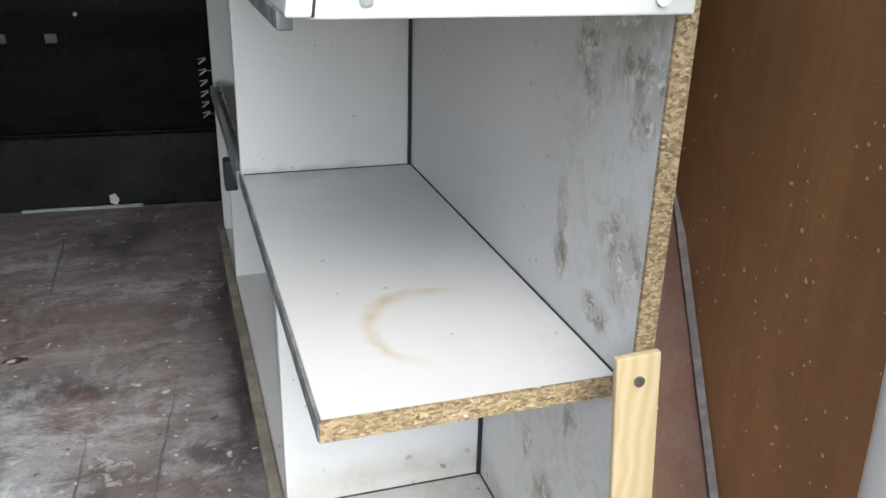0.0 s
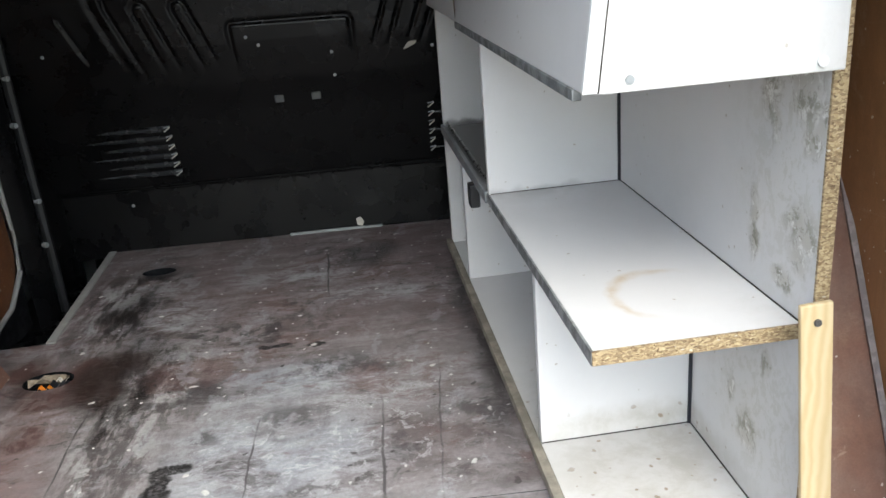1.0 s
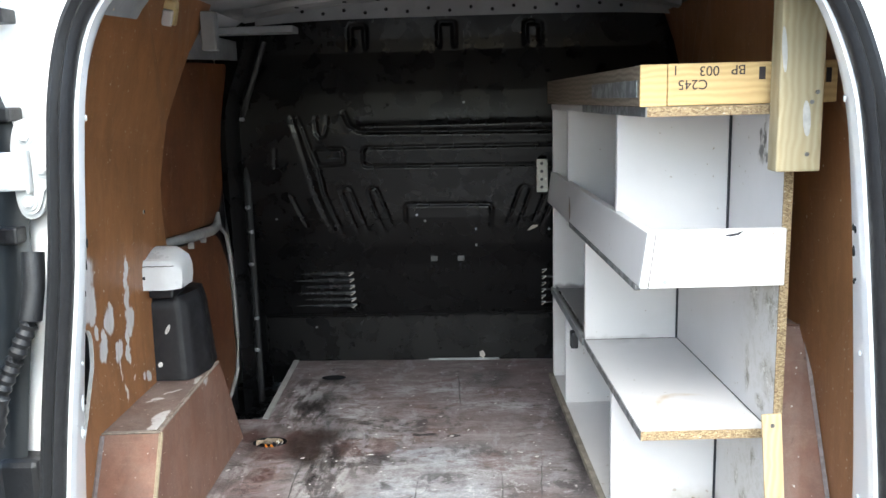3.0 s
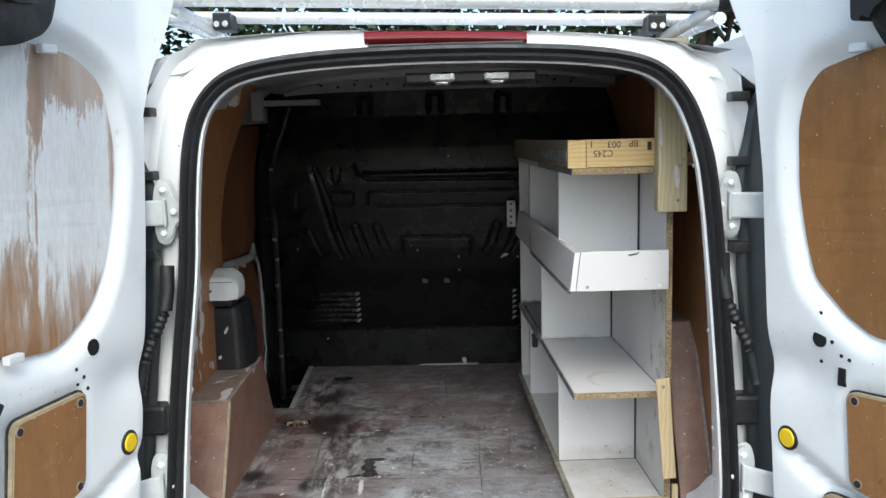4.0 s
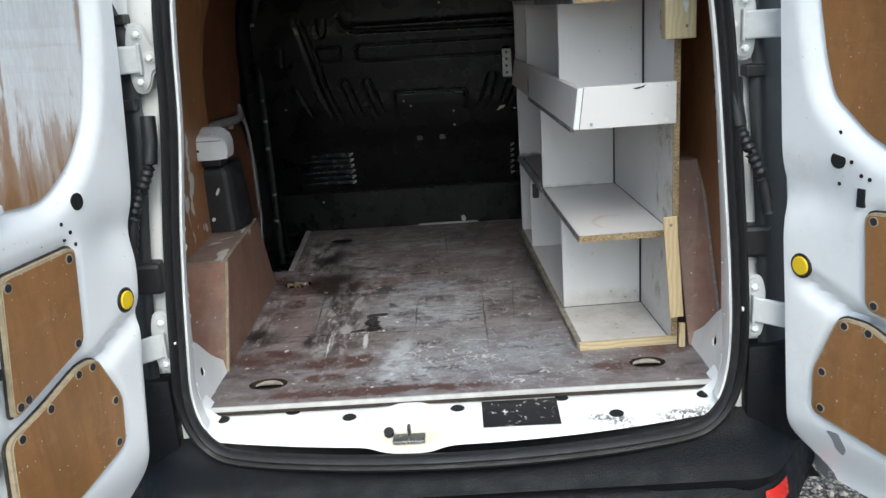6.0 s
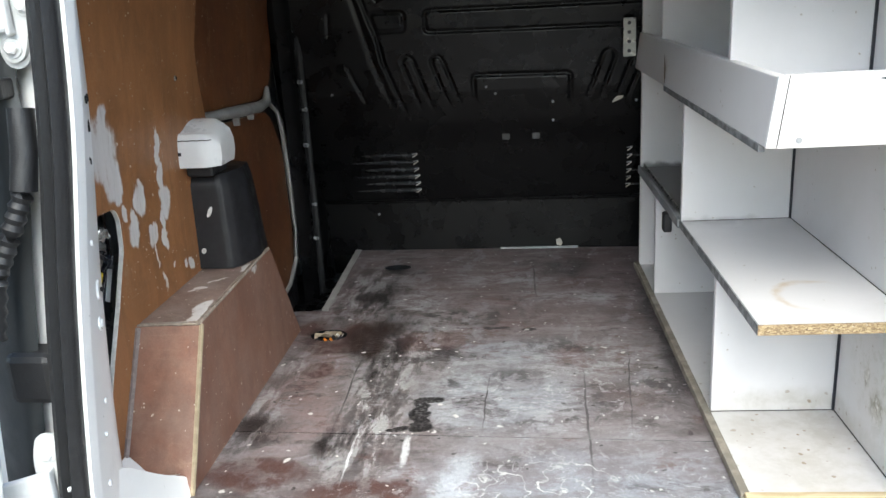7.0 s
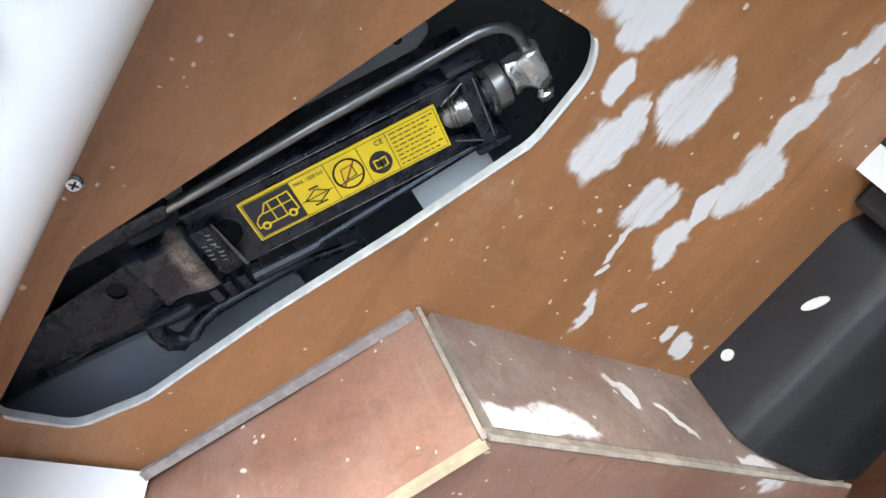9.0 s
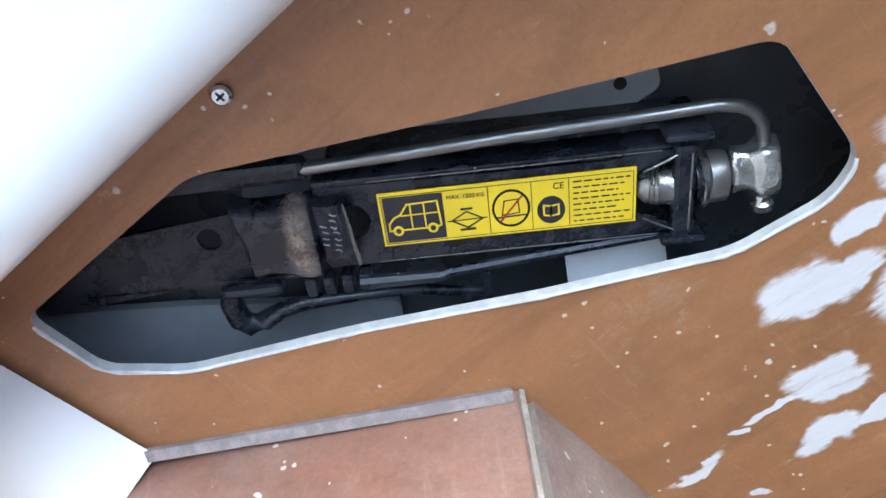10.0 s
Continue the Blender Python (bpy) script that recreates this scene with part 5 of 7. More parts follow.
part("bright_spot", sheet(12, 14, blob), plain("cream_spot", (0.82, 0.68, 0.42), 0.7, 0, 0.3, 60, 0.3), van, "small cream lump standing in for a bright spot of light", True)

# rear header strikers
part("header", sweep([(0.03, 0.20), (0.015, 0.06), (0.012, 0.03)], lambda p: p.y > 1.6), GREYPAINT, van, "", True)
part("striker_trim", box(-0.075, 0.215, 0.05, 0.115, 1.650, 1.676, 0.006), BLACK, van)
for x in (0.008, 0.126):
    bm = box(x - 0.028, x + 0.028, 0.040, 0.075, 1.655, 1.672, 0.004)
    tube([(x - 0.018, 0.045, 1.656), (x - 0.012, 0.036, 1.650), (x + 0.012, 0.036, 1.650), (x + 0.018, 0.045, 1.656)], 0.004, 8, bm)
    part("upper_striker", bm, STEEL, van, "steel upper door striker")

# roof skin, high brake light, outer sides
def roof(a, b):
    x = -0.80 + 1.6 * a
    y = 0.062 + 2.42 * b
    z = roof_line(x) + 0.03 * math.sin(min(1, b * 1.4) * math.pi / 2) - 0.008 * (1 - step(b, 0, 0.02))
    z += 0.005 * (1 - step(abs(abs(x) - 0.50), 0.006, 0.016))
    return (x, y, z)


part("roof", sheet(64, 30, roof), WHITE, van, "white painted steel roof", True)
bm = sheet(64, 6, lambda a, b: (-0.66 + 1.32 * a, 0.068 - 0.022 * b + 0.012 * b * b, roof_line(-0.66 + 1.32 * a) - 0.006 - 0.045 * b))
part("roof_edge", bm, WHITE, van, "", True)
for s in (-1, 1):
    part("side_skin", sheet(20, 14, lambda a, b: (s * (0.875 - 0.02 * (2 * b - 0.6) ** 2 - 0.10 * step(b, 0.72, 1.0)), 0.03 + 2.45 * a, 0.30 + 1.46 * b)), WHITE, van, "", True)
    part("rear_corner", sheet(6, 14, lambda a, b: (s * (0.69 + 0.165 * math.sin(a * 1.57)), 0.055 - 0.02 * math.cos(a * 1.57), 0.46 + 1.27 * b)), BLACK, van, "black tail lamp housing beside the doorway", True)
    part("underside", sheet(2, 2, lambda a, b: (s * 0.86 * a, 0.05 + 2.4 * b, 0.30)), DARK, van)
part("cab_back", sheet(4, 4, lambda a, b: (-0.86 + 1.72 * a, 2.47, 0.30 + 1.48 * b)), WHITE, van)
bm = sheet(24, 5, lambda a, b: (-0.158 + 0.35 * a, 0.045 - 0.012 * math.sin(b * 3.14), 1.733 - 0.030 * (0.34 * a - 0.15) + 0.027 * b + 0.003 * math.sin(a * 3.14)))
sheet(24, 1, lambda a, b: (-0.158 + 0.35 * a, 0.045 + 0.045 * b, 1.760 - 0.030 * (0.34 * a - 0.15) + 0.003 * math.sin(a * 3.14)), bm)
part("brake_light", bm, BRAKE, van, "long dark red high brake light", True)
part("brake_light_base", box(-0.150, 0.186, 0.032, 0.06, 1.719, 1.737, 0.004), RUBBER, van)

# bumper
PROF = [(-0.055, 0.555), (-0.10, 0.515), (-0.165, 0.482), (-0.192, 0.458), (-0.184, 0.438), (-0.196, 0.412), (-0.205, 0.398), (-0.208, 0.33), (-0.190, 0.27), (-0.13, 0.25)]


def bump_skin(a, b):
    t = 2 * a - 1
    x = 0.86 * t
    k = b * (len(PROF) - 1)
    i = min(len(PROF) - 2, int(k))
    y, z = (PROF[i][j] + (PROF[i + 1][j] - PROF[i][j]) * (k - i) for j in (0, 1))
    y += 0.34 * step(abs(t), 0.72, 1.08)
    z -= 0.010 * math.exp(-((abs(t) - 0.70) / 0.03) ** 2) * (1 if 3 < k < 6 else 0)
    if 3 <= k < 4:
        z += 0.016 * (1 - step(abs(x), 0.375, 0.41)) * (k - 3) - 0.008 * (k - 3)
    return (x, y, z)


bumper = part("bumper", sheet(90, 36, bump_skin), BUMPER, van, "dark grey textured plastic bumper", True)
for s in (-1, 1):
    part("reflector", sheet(8, 2, lambda a, b: (s * (0.634 + 0.066 * a), lerp(-(0.395 + 0.032 * b), [-p[1] for p in PROF], [p[0] for p in PROF]) + 0.34 * step((0.634 + 0.066 * a) / 0.86, 0.72, 1.08) - 0.005, 0.395 + 0.032 * b)), RED, bumper, "red rectangular reflector")
for y in (0.55, 2.35):
    for s in (-1, 1):
        tyre = part("wheel", tube([(s * 0.83, y, 0.31), (s * 0.63, y, 0.31)], 0.31, 36), RUBBER, van)
        part("rim", disc((s * 0.831, y, 0.31), (s, 0, 0), 0.19, 0.006, 30), GREYPAINT, tyre)

for s in (-1, 1):
    part("corner_cover", box(s * 0.705 - 0.075, s * 0.705 + 0.075, -0.072, -0.02, 0.47, 0.705, 0.008), BUMPER, van, "black plastic corner cover above the bumper", True)

# hinges, rubber stops and cable sleeves in the shut faces
for s in (-1, 1):
    for z, out, dy in ((1.390 if s < 0 else 1.377, -0.028 if s < 0 else -0.012, -0.006), (0.798, -0.006 if s < 0 else 0.006, -0.024)):
        lobes = [(0.611, 0.047), (0.616, 0.060), (0.628, 0.065), (0.641, 0.060), (0.646, 0.047), (0.650, 0.028), (0.650, -0.028), (0.648, -0.047), (0.643, -0.060), (0.632, -0.065), (0.620, -0.060), (0.614, -0.047),
                 (0.609, -0.030), (0.598, -0.020), (0.591, -0.008), (0.590, 0.008), (0.597, 0.020), (0.606, 0.030)]
        y0 = face_y(0.62, z) - 0.006 + dy
        hinge = part("hinge", plate(rounded([(u, z + v) for u, v in lobes], 0.006), [], lambda u, v, h: (s * (u + out), y0 - 0.010 - h, v), 0.010), HINGE, van, "pale grey painted door hinge", True)
        wide = [(0.620 + (u - 0.620) * 1.16, z + v * 1.12) for u, v in lobes]
        part("seat", plate(rounded(wide, 0.008), [], lambda u, v, h: (s * (u + out), y0 - 0.004 - h, v), 0.004), HINGE, hinge)
        bm = box(0.622, 0.712, -0.010, 0.0, z - 0.029, z + 0.026, 0.004)
        box(0.622, 0.628, -0.016, 0.0, z - 0.033, z + 0.030, 0.003, bm)
        for v in bm.verts:
            v.co.y -= 0.30 * max(0.0, v.co.x - 0.640)
            v.co.z -= 0.25 * max(0.0, v.co.x - 0.640) * (z < 1.0)
        bmesh.ops.transform(bm, matrix=Matrix.Diagonal((s, 1, 1, 1)) @ Matrix.Translation((out, y0 - 0.010, 0)), verts=bm.verts)
        part("arm", bm, HINGE, hinge)
        for u, v in ((0.628, z + 0.047), (0.608, z), (0.632, z - 0.047)):
            part("washer", disc((s * (u + out), y0 - 0.009, v), (0, -1, 0), 0.0125, 0.003, 16, bevel=0.001), HINGE, hinge)
            part("bolt", disc((s * (u + out), y0 - 0.011, v), (0, -1, 0), 0.0078, 0.008, 6, bevel=0.003), WHITE, hinge)
    for z, h in ((1.605, 0.010), (1.468, 0.010), (1.297 if s < 0 else 1.285, 0.012)):
        part("rubber_stop", box(s * 0.64 - 0.02, s * 0.64 + 0.02, face_y(0.6, z) - 0.030, face_y(0.6, z) + 0.01, z - h, z + h, 0.003), RUBBER, van)
    def shut_face(a, b):
        z = 0.62 + 1.04 * b
        x = lerp(z, [p[1] for p in HALF], [p[0] for p in HALF]) - (PINCH(z) if s < 0 else 0)
        inner = x + 0.070 + 0.012 * math.exp(-((z - 1.30) / 0.03) ** 2) if z < 1.38 else lerp(z, [1.38, 1.50, 1.60, 1.66], [x + 0.070, 0.648, 0.668, 0.715])
        return (s * (inner + (0.735 - inner) * a), face_y(x, z) - 0.002 - 0.010 * math.sin(min(1, a * 4) * math.pi / 2) + 0.03 * a * a, z)
    bm = sheet(12, 60, shut_face)
    part("jamb_trim", bm, SLATE, van, "dark plastic jamb trim beside the doorway", True)
    pts = [(s * 0.596, -0.030, 1.275), (s * 0.596, -0.040, 1.225), (s * 0.601, -0.048, 1.180), (s * 0.622, -0.058, 1.130), (s * 0.645, -0.068, 1.080), (s * 0.658, -0.074, 1.01)]
    part("elbow", tube(pts[:2] + [pts[2]], 0.0155, 12), RUBBER, van, "black rubber elbow at the cable sleeve", True)
    dense = [tuple(np.array(pts[i]) * (1 - k / 8) + np.array(pts[i + 1]) * k / 8) for i in range(1, 5) for k in range(10)]
    part("cable_sleeve", tube(dense, [0.0105 + 0.003 * (i % 2) for i in range(len(dense))], 10), RUBBER, van, "corrugated black cable sleeve", True)
    part("check_strap", box(s * 0.650 - 0.032, s * 0.650 + 0.032, -0.045, 0.01, 0.895, 0.965, 0.010), RUBBER, van, "black rubber door check cover")


# ---- rear doors ----
def swing(u, z):
    """How far the inner skin stands off its plane."""
    return max(0.0, u) / 0.63 * lerp(z, [0.45, 0.68, 0.875, 1.09, 1.49, 1.75, 1.9], [0.014, 0.005, -0.012, 0.0, 0.055, 0.10, 0.13])


WINDOW = rounded([(0.083, 1.54), (0.087, 1.42), (0.108, 1.32), (0.130, 1.250), (0.205, 1.188), (0.262, 1.160), (0.421, 1.164), (0.443, 1.24), (0.455, 1.37), (0.458, 1.53), (0.440, 1.625), (0.40, 1.662), (0.304, 1.670), (0.22, 1.657), (0.139, 1.640), (0.098, 1.600)], 0.02)


WINDOW_L = rounded([(0.090, 1.53), (0.108, 1.42), (0.145, 1.30), (0.195, 1.225), (0.285, 1.168), (0.440, 1.182), (0.478, 1.33), (0.503, 1.50), (0.498, 1.62), (0.470, 1.685), (0.400, 1.712), (0.22, 1.700), (0.125, 1.655)], 0.04)


def rear_door(name, label, base, way, hinge_u, panels, left):
    o, d = Vector(base), Vector(way).normalized()
    n = Vector((-d.y, d.x, 0))
    n = n if n.x * o.x < 0 else -n
    pane = WINDOW_L if left else WINDOW
    place = lambda u, w, z: o + d * u + n * w + Vector((0, 0, z))
    TOP, LOW = 1.86, 0.485
    hz, hu = hinge_u

    def edge(z):
        return lerp(z, hz, hu) + 0.10 * (1 - step(z, LOW, LOW + 0.10)) ** 2

    def free(z):
        return lerp(z, [0.45, 0.80, 1.07, 1.16, 1.26, 1.60, 1.77, 1.86], [0.642, 0.638, 0.640, 0.622, 0.606, 0.606, 0.600, 0.590]) if left else 0.642

    pocket = [rounded(p, 0.02, 3) for p in panels]

    def relief(u, z):
        e = edge(z)
        h = swing(u, z)
        h -= 0.026 * step(inside(pane, u, z), -0.045, 0.004)
        for p in pocket:
            h -= 0.009 * step(inside(p, u, z), -0.022, -0.004)
        h -= 0.022 * (1 - step(u - e, 0.0, 0.022))
        h -= 0.022 * step(u, free(z) - 0.034, free(z) - 0.020)
        h -= 0.016 * math.exp(-((z - 1.075 - 0.12 * (u - 0.2)) / 0.05) ** 2) * (1 - step(u, 0.10, 0.24))
        h -= 0.020 * math.exp(-((z - 0.885 + 0.35 * (u - 0.10)) / 0.020) ** 2) * step(u, 0.05, 0.12) * (1 - step(u, 0.5, 0.56))
        h -= 0.030 * (1 - step(z - LOW, 0.0, 0.11 + 0.10 * u))
        return h

    def inner(a, b):
        z = LOW + (TOP - LOW) * b
        u = edge(z) + (free(z) - edge(z)) * a
        return place(u, relief(u, z), z)

    def outer(a, b):
        z = LOW + (TOP - LOW) * b
        u = edge(z) - 0.004 + (free(z) - 0.014 - edge(z)) * a
        return place(u, swing(u, z) - 0.075 + 0.048 * step(u, 0.35, 0.64), z)

    door = thing(name, place(0.3, 0, LOW), label, "van door", "rear doors", "structure")
    nu, nv = 64, 110
    bm = bmesh.new()
    gi = [[bm.verts.new(inner(i / nu, j / nv)) for j in range(nv + 1)] for i in range(nu + 1)]
    go = [[bm.verts.new(outer(i / nu, j / nv)) for j in range(nv + 1)] for i in range(nu + 1)]
    for i in range(nu):
        for j in range(nv):
            bm.faces.new((gi[i][j], gi[i + 1][j], gi[i + 1][j + 1], gi[i][j + 1]))
            bm.faces.new((go[i][j], go[i][j + 1], go[i + 1][j + 1], go[i + 1][j]))
    for i in range(nu):
        for j in (0, nv):
            bm.faces.new((gi[i][j], gi[i + 1][j], go[i + 1][j], go[i][j]))
    for j in range(nv):
        for i in (0, nu):
            bm.faces.new((gi[i][j], gi[i][j + 1], go[i][j + 1], go[i][j]))
    part("shell", bm, WHITE, door, "white pressed steel door shell", True)

    on = lambda lift: (lambda u, v, h: place(u, relief(u, v) + lift + h, v))
    soft = lambda lift: (lambda u, v, h: place(u, swing(u, v) + lift + h, v))
    part("window_panel", plate(sliced(pane, 0.03), [], soft(-0.017), 0.006), [worn_window_panel() if left else PLY_DOOR, CREAM], door,
         "brown panel smeared with white paint" if left else "plain brown panel over the window")
    for k, p in enumerate(panels):
        cx, cz = sum(q[0] for q in p) / len(p), sum(q[1] for q in p) / len(p)
        grow = [(cx + (u - cx) * 1.0, cz + (v - cz) * 1.0) for u, v in p]
        tight = [(cx + (u - cx) * 0.965, cz + (v - cz) * 0.965) for u, v in p]
        gap = [(cx + (u - cx) * 1.035, cz + (v - cz) * 1.03) for u, v in p]
        panel = part("access_panel", plate(rounded(grow, 0.020), [], soft(0.0075), 0.010), [CREAM, CREAM], door, "brown plywood panel with a pale raw edge")
        # dark plate stands in for the shade in the gap round the panel
        part("shadow_gap", plate(rounded(gap, 0.022), [], soft(-0.0015), 0.004), GRIME, panel)
        part("panel_face", plate(rounded(tight, 0.018), [], soft(0.0095), 0.002), [PLY_DOOR, CREAM], panel)
        for u, v in p:
            u, v = cx + (u - cx) * 0.82, cz + (v - cz) * 0.86
            part("screw_cup", disc(place(u, swing(u, v) + 0.0085, v), n, 0.0095, 0.0018, 14), CREAM, panel)
            part("screw", disc(place(u, swing(u, v) + 0.0095, v), n, 0.0072, 0.0014, 12), INK, panel)
    # seal along the free edge
    zs = np.linspace(LOW + 0.01, TOP - 0.01, 40)
    part("edge_seal", tube([place(free(z) - 0.014, swing(free(z), z) - 0.012, z) for z in zs], 0.0150, 10), SEAL, door, "black rubber edge seal with pale scuffs", True)
    # plugs, holes, clips
    for u, v in [(0.124, 0.931)] if left else [(0.085, 0.918), (0.412, 0.893)]:
        ring = part("plug", disc(place(u, relief(u, v) - 0.001, v), n, 0.0255, 0.004, 24, bevel=0.002), RUBBER, door, "round yellow plug in a black ring")
        part("cap", disc(place(u, relief(u, v) + 0.002, v), n, 0.019, 0.004, 24, bevel=0.002), YELLOW, ring)
    hole = (0.213, 1.154) if left else (0.156, 1.137)
    part("hole", disc(place(hole[0], relief(*hole) - 0.001, hole[1]), n, 0.016, 0.002, 18), DARK, door)
    for du, dz in ((0.03, -0.05), (0.045, -0.06), (0.02, -0.075), (0.05, -0.03)) if left else ((0.0, 0.05), (0.029, 0.0), (-0.001, -0.045), (0.05, -0.022), (0.068, -0.026)):
        part("pin_hole", disc(place(hole[0] + du, relief(hole[0] + du, hole[1] + dz), hole[1] + dz), n, 0.004, 0.001, 8), DARK, door)
    for u, v in (((0.32, 1.70), (0.416, 1.185)) if left else ((0.247, 1.668), (0.345, 1.158))):
        m = Matrix.Translation(place(u, swing(u, v) - 0.002, v)) @ Matrix((d, n, Vector((0, 0, 1)))).transposed().to_4x4()
        part("clip", box(-0.018, 0.018, -0.006, 0.010, -0.008, 0.008, 0.003, m=m), PLASTIC_W, door)
    # moulded cover at the head of the door: a curved skirt below a deeper box
    skirt, case = (([(0.532, 1.845), (0.528, 1.757), (0.506, 1.748), (0.500, 1.705), (0.480, 1.686), (0.430, 1.694), (0.370, 1.716), (0.346, 1.738), (0.334, 1.775), (0.330, 1.845)], [(0.540, 1.850), (0.536, 1.762), (0.455, 1.752), (0.392, 1.760), (0.372, 1.775), (0.368, 1.850)]) if left else
                   ([(0.310, 1.845), (0.300, 1.70), (0.312, 1.660), (0.340, 1.646), (0.400, 1.637), (0.436, 1.640), (0.438, 1.700), (0.428, 1.845)], [(0.266, 1.850), (0.268, 1.708), (0.284, 1.704), (0.292, 1.714), (0.306, 1.706), (0.318, 1.722), (0.350, 1.735), (0.352, 1.850)]))
    cover = part("latch_cover", plate(rounded(skirt, 0.012), [], lambda u, v, h: place(u, swing(u, v) + 0.030 - 0.5 * max(0.0, 1.70 - v) + h, v), 0.050), CHARCOAL, door, "black moulded upper latch cover", True)
    part("case", plate(rounded(case, 0.006), [], lambda u, v, h: place(u, swing(u, v) + 0.045 + h, v), 0.060), CHARCOAL, cover, "", True)
    basis = lambda u, v, lift: Matrix.Translation(place(u, relief(u, v) + lift, v)) @ Matrix((d, n, Vector((0, 0, 1)))).transposed().to_4x4()
    if left:
        grip = rounded([(0.458, 1.120), (0.480, 1.133), (0.515, 1.140), (0.550, 1.132), (0.572, 1.090), (0.592, 1.055), (0.590, 1.030), (0.570, 1.016), (0.548, 1.020), (0.534, 1.040), (0.530, 1.068), (0.516, 1.074), (0.512, 1.066), (0.502, 1.082), (0.492, 1.076), (0.484, 1.095), (0.472, 1.100)], 0.006)
        g = part("grab_handle", plate(grip, [], on(0.020), 0.02), CHARCOAL, door, "black finger-grip handle")
        part("bolt", disc(place(0.562, relief(0.562, 1.04) + 0.019, 1.04), n, 0.008, 0.004, 12), STEEL, g)
        lat = part("latch_plate", plate(rounded([(0.50, 0.985), (0.57, 0.99), (0.60, 0.95), (0.60, 0.925), (0.565, 0.885), (0.505, 0.888), (0.488, 0.93)], 0.008), [], on(0.004), 0.004), STEEL, door, "zinc-plated latch plate")
        part("latch_case", box(-0.050, 0.055, 0.0, 0.028, -0.020, 0.022, 0.006, m=basis(0.555, 0.935, 0.002)), CHROME, lat)
        part("latch_tongue", box(-0.045, 0.0, 0.004, 0.020, -0.009, 0.009, 0.003, m=basis(0.512, 0.93, 0.0)), CHARCOAL, lat)
        for u, v in ((0.555, 0.972), (0.55, 0.898)):
            part("bolt", disc(place(u, relief(u, v) + 0.004, v), n, 0.006, 0.003, 10), STEEL, lat)
        strips = [((0.556, 0.665), (0.590, 0.775)), ((0.522, 0.668), (0.534, 0.775))]
    else:
        part("clip_slot", box(-0.008, 0.008, -0.004, 0.004, -0.017, 0.017, 0.001, m=basis(0.208, 1.075, 0.0)), DARK, door)
        for u, v in ((0.470, 0.955), (0.478, 0.872)):
            part("pin_hole", disc(place(u, relief(u, v), v), n, 0.006, 0.0015, 12), DARK, door)
        part("slot_recess", box(-0.012, 0.06, 0.0, 0.010, -0.014, 0.012, 0.003, m=basis(0.475, 0.905, 0.0)), DARK, door)
        strips = [((0.462, 0.665), (0.476, 0.76)), ((0.495, 0.665), (0.520, 0.762))]
    lean = 0.014 if left else 0.0
    for (u0, v0), (u1, v1) in strips:
        part("warning_strip", plate([(u0 + lean, v0), (u1 + lean, v0), (u1, v1), (u0, v1)], [], soft(0.001), 0.003), RED, door, "red reflective strip")
    if not left:
        wear = rounded([(0.17, 0.60), (0.20, 0.605), (0.215, 0.575), (0.205, 0.555), (0.19, 0.565), (0.185, 0.585)], 0.006)
        part("wear_patch", plate(wear, [], on(0.001), 0.0005), GREYPAINT, door)
    return door


rear_door("door_1", "open white van door, brown panels, window panel smeared with white paint", (-0.617, -0.05, 0), (-0.25, -0.968, 0),
          ([0.45, 0.52, 0.78, 1.06, 1.34, 1.60, 1.68, 1.77, 1.86], [0.135, 0.130, 0.088, 0.038, 0.003, -0.022, -0.055, -0.12, -0.17]),
          [[(0.247, 1.080), (0.429, 1.076), (0.456, 0.840), (0.432, 0.845), (0.265, 0.898)], [(0.244, 0.860), (0.290, 0.862), (0.39, 0.83), (0.481, 0.809), (0.512, 0.600), (0.213, 0.662), (0.195, 0.757)]], True)
rear_door("door_2", "open white van door with plain brown plywood panels", (0.65, -0.10, 0), (0.43, -0.903, 0),
          ([0.45, 0.52, 1.02, 1.44, 1.68, 1.76, 1.86], [0.064, 0.058, 0.014, -0.016, -0.052, -0.10, -0.15]),
          [[(0.223, 1.054), (0.414, 1.069), (0.418, 0.959), (0.375, 0.944), (0.376, 0.856), (0.236, 0.874)], [(0.183, 0.843), (0.245, 0.845), (0.308, 0.819), (0.441, 0.798), (0.457, 0.598), (0.138, 0.630), (0.134, 0.718)]], False)

# ---- roof rack ----
rack = thing("roof_rack", (0, 0.5, 1.80), "white tubular roof rack with rear roller bar", "roof rack")
part("roller_bar", tube([(-0.605, 0.10, 1.857), (0.63, 0.10, 1.812)], 0.018, 18), ALU, rack, "", True)
for y, z in ((0.25, 1.838), (1.0, 1.862), (1.7, 1.862)):
    part("cross_bar", tube([(-0.66, y, z), (0.66, y, z - 0.044)], 0.0145, 12), ALU, rack, "", True)
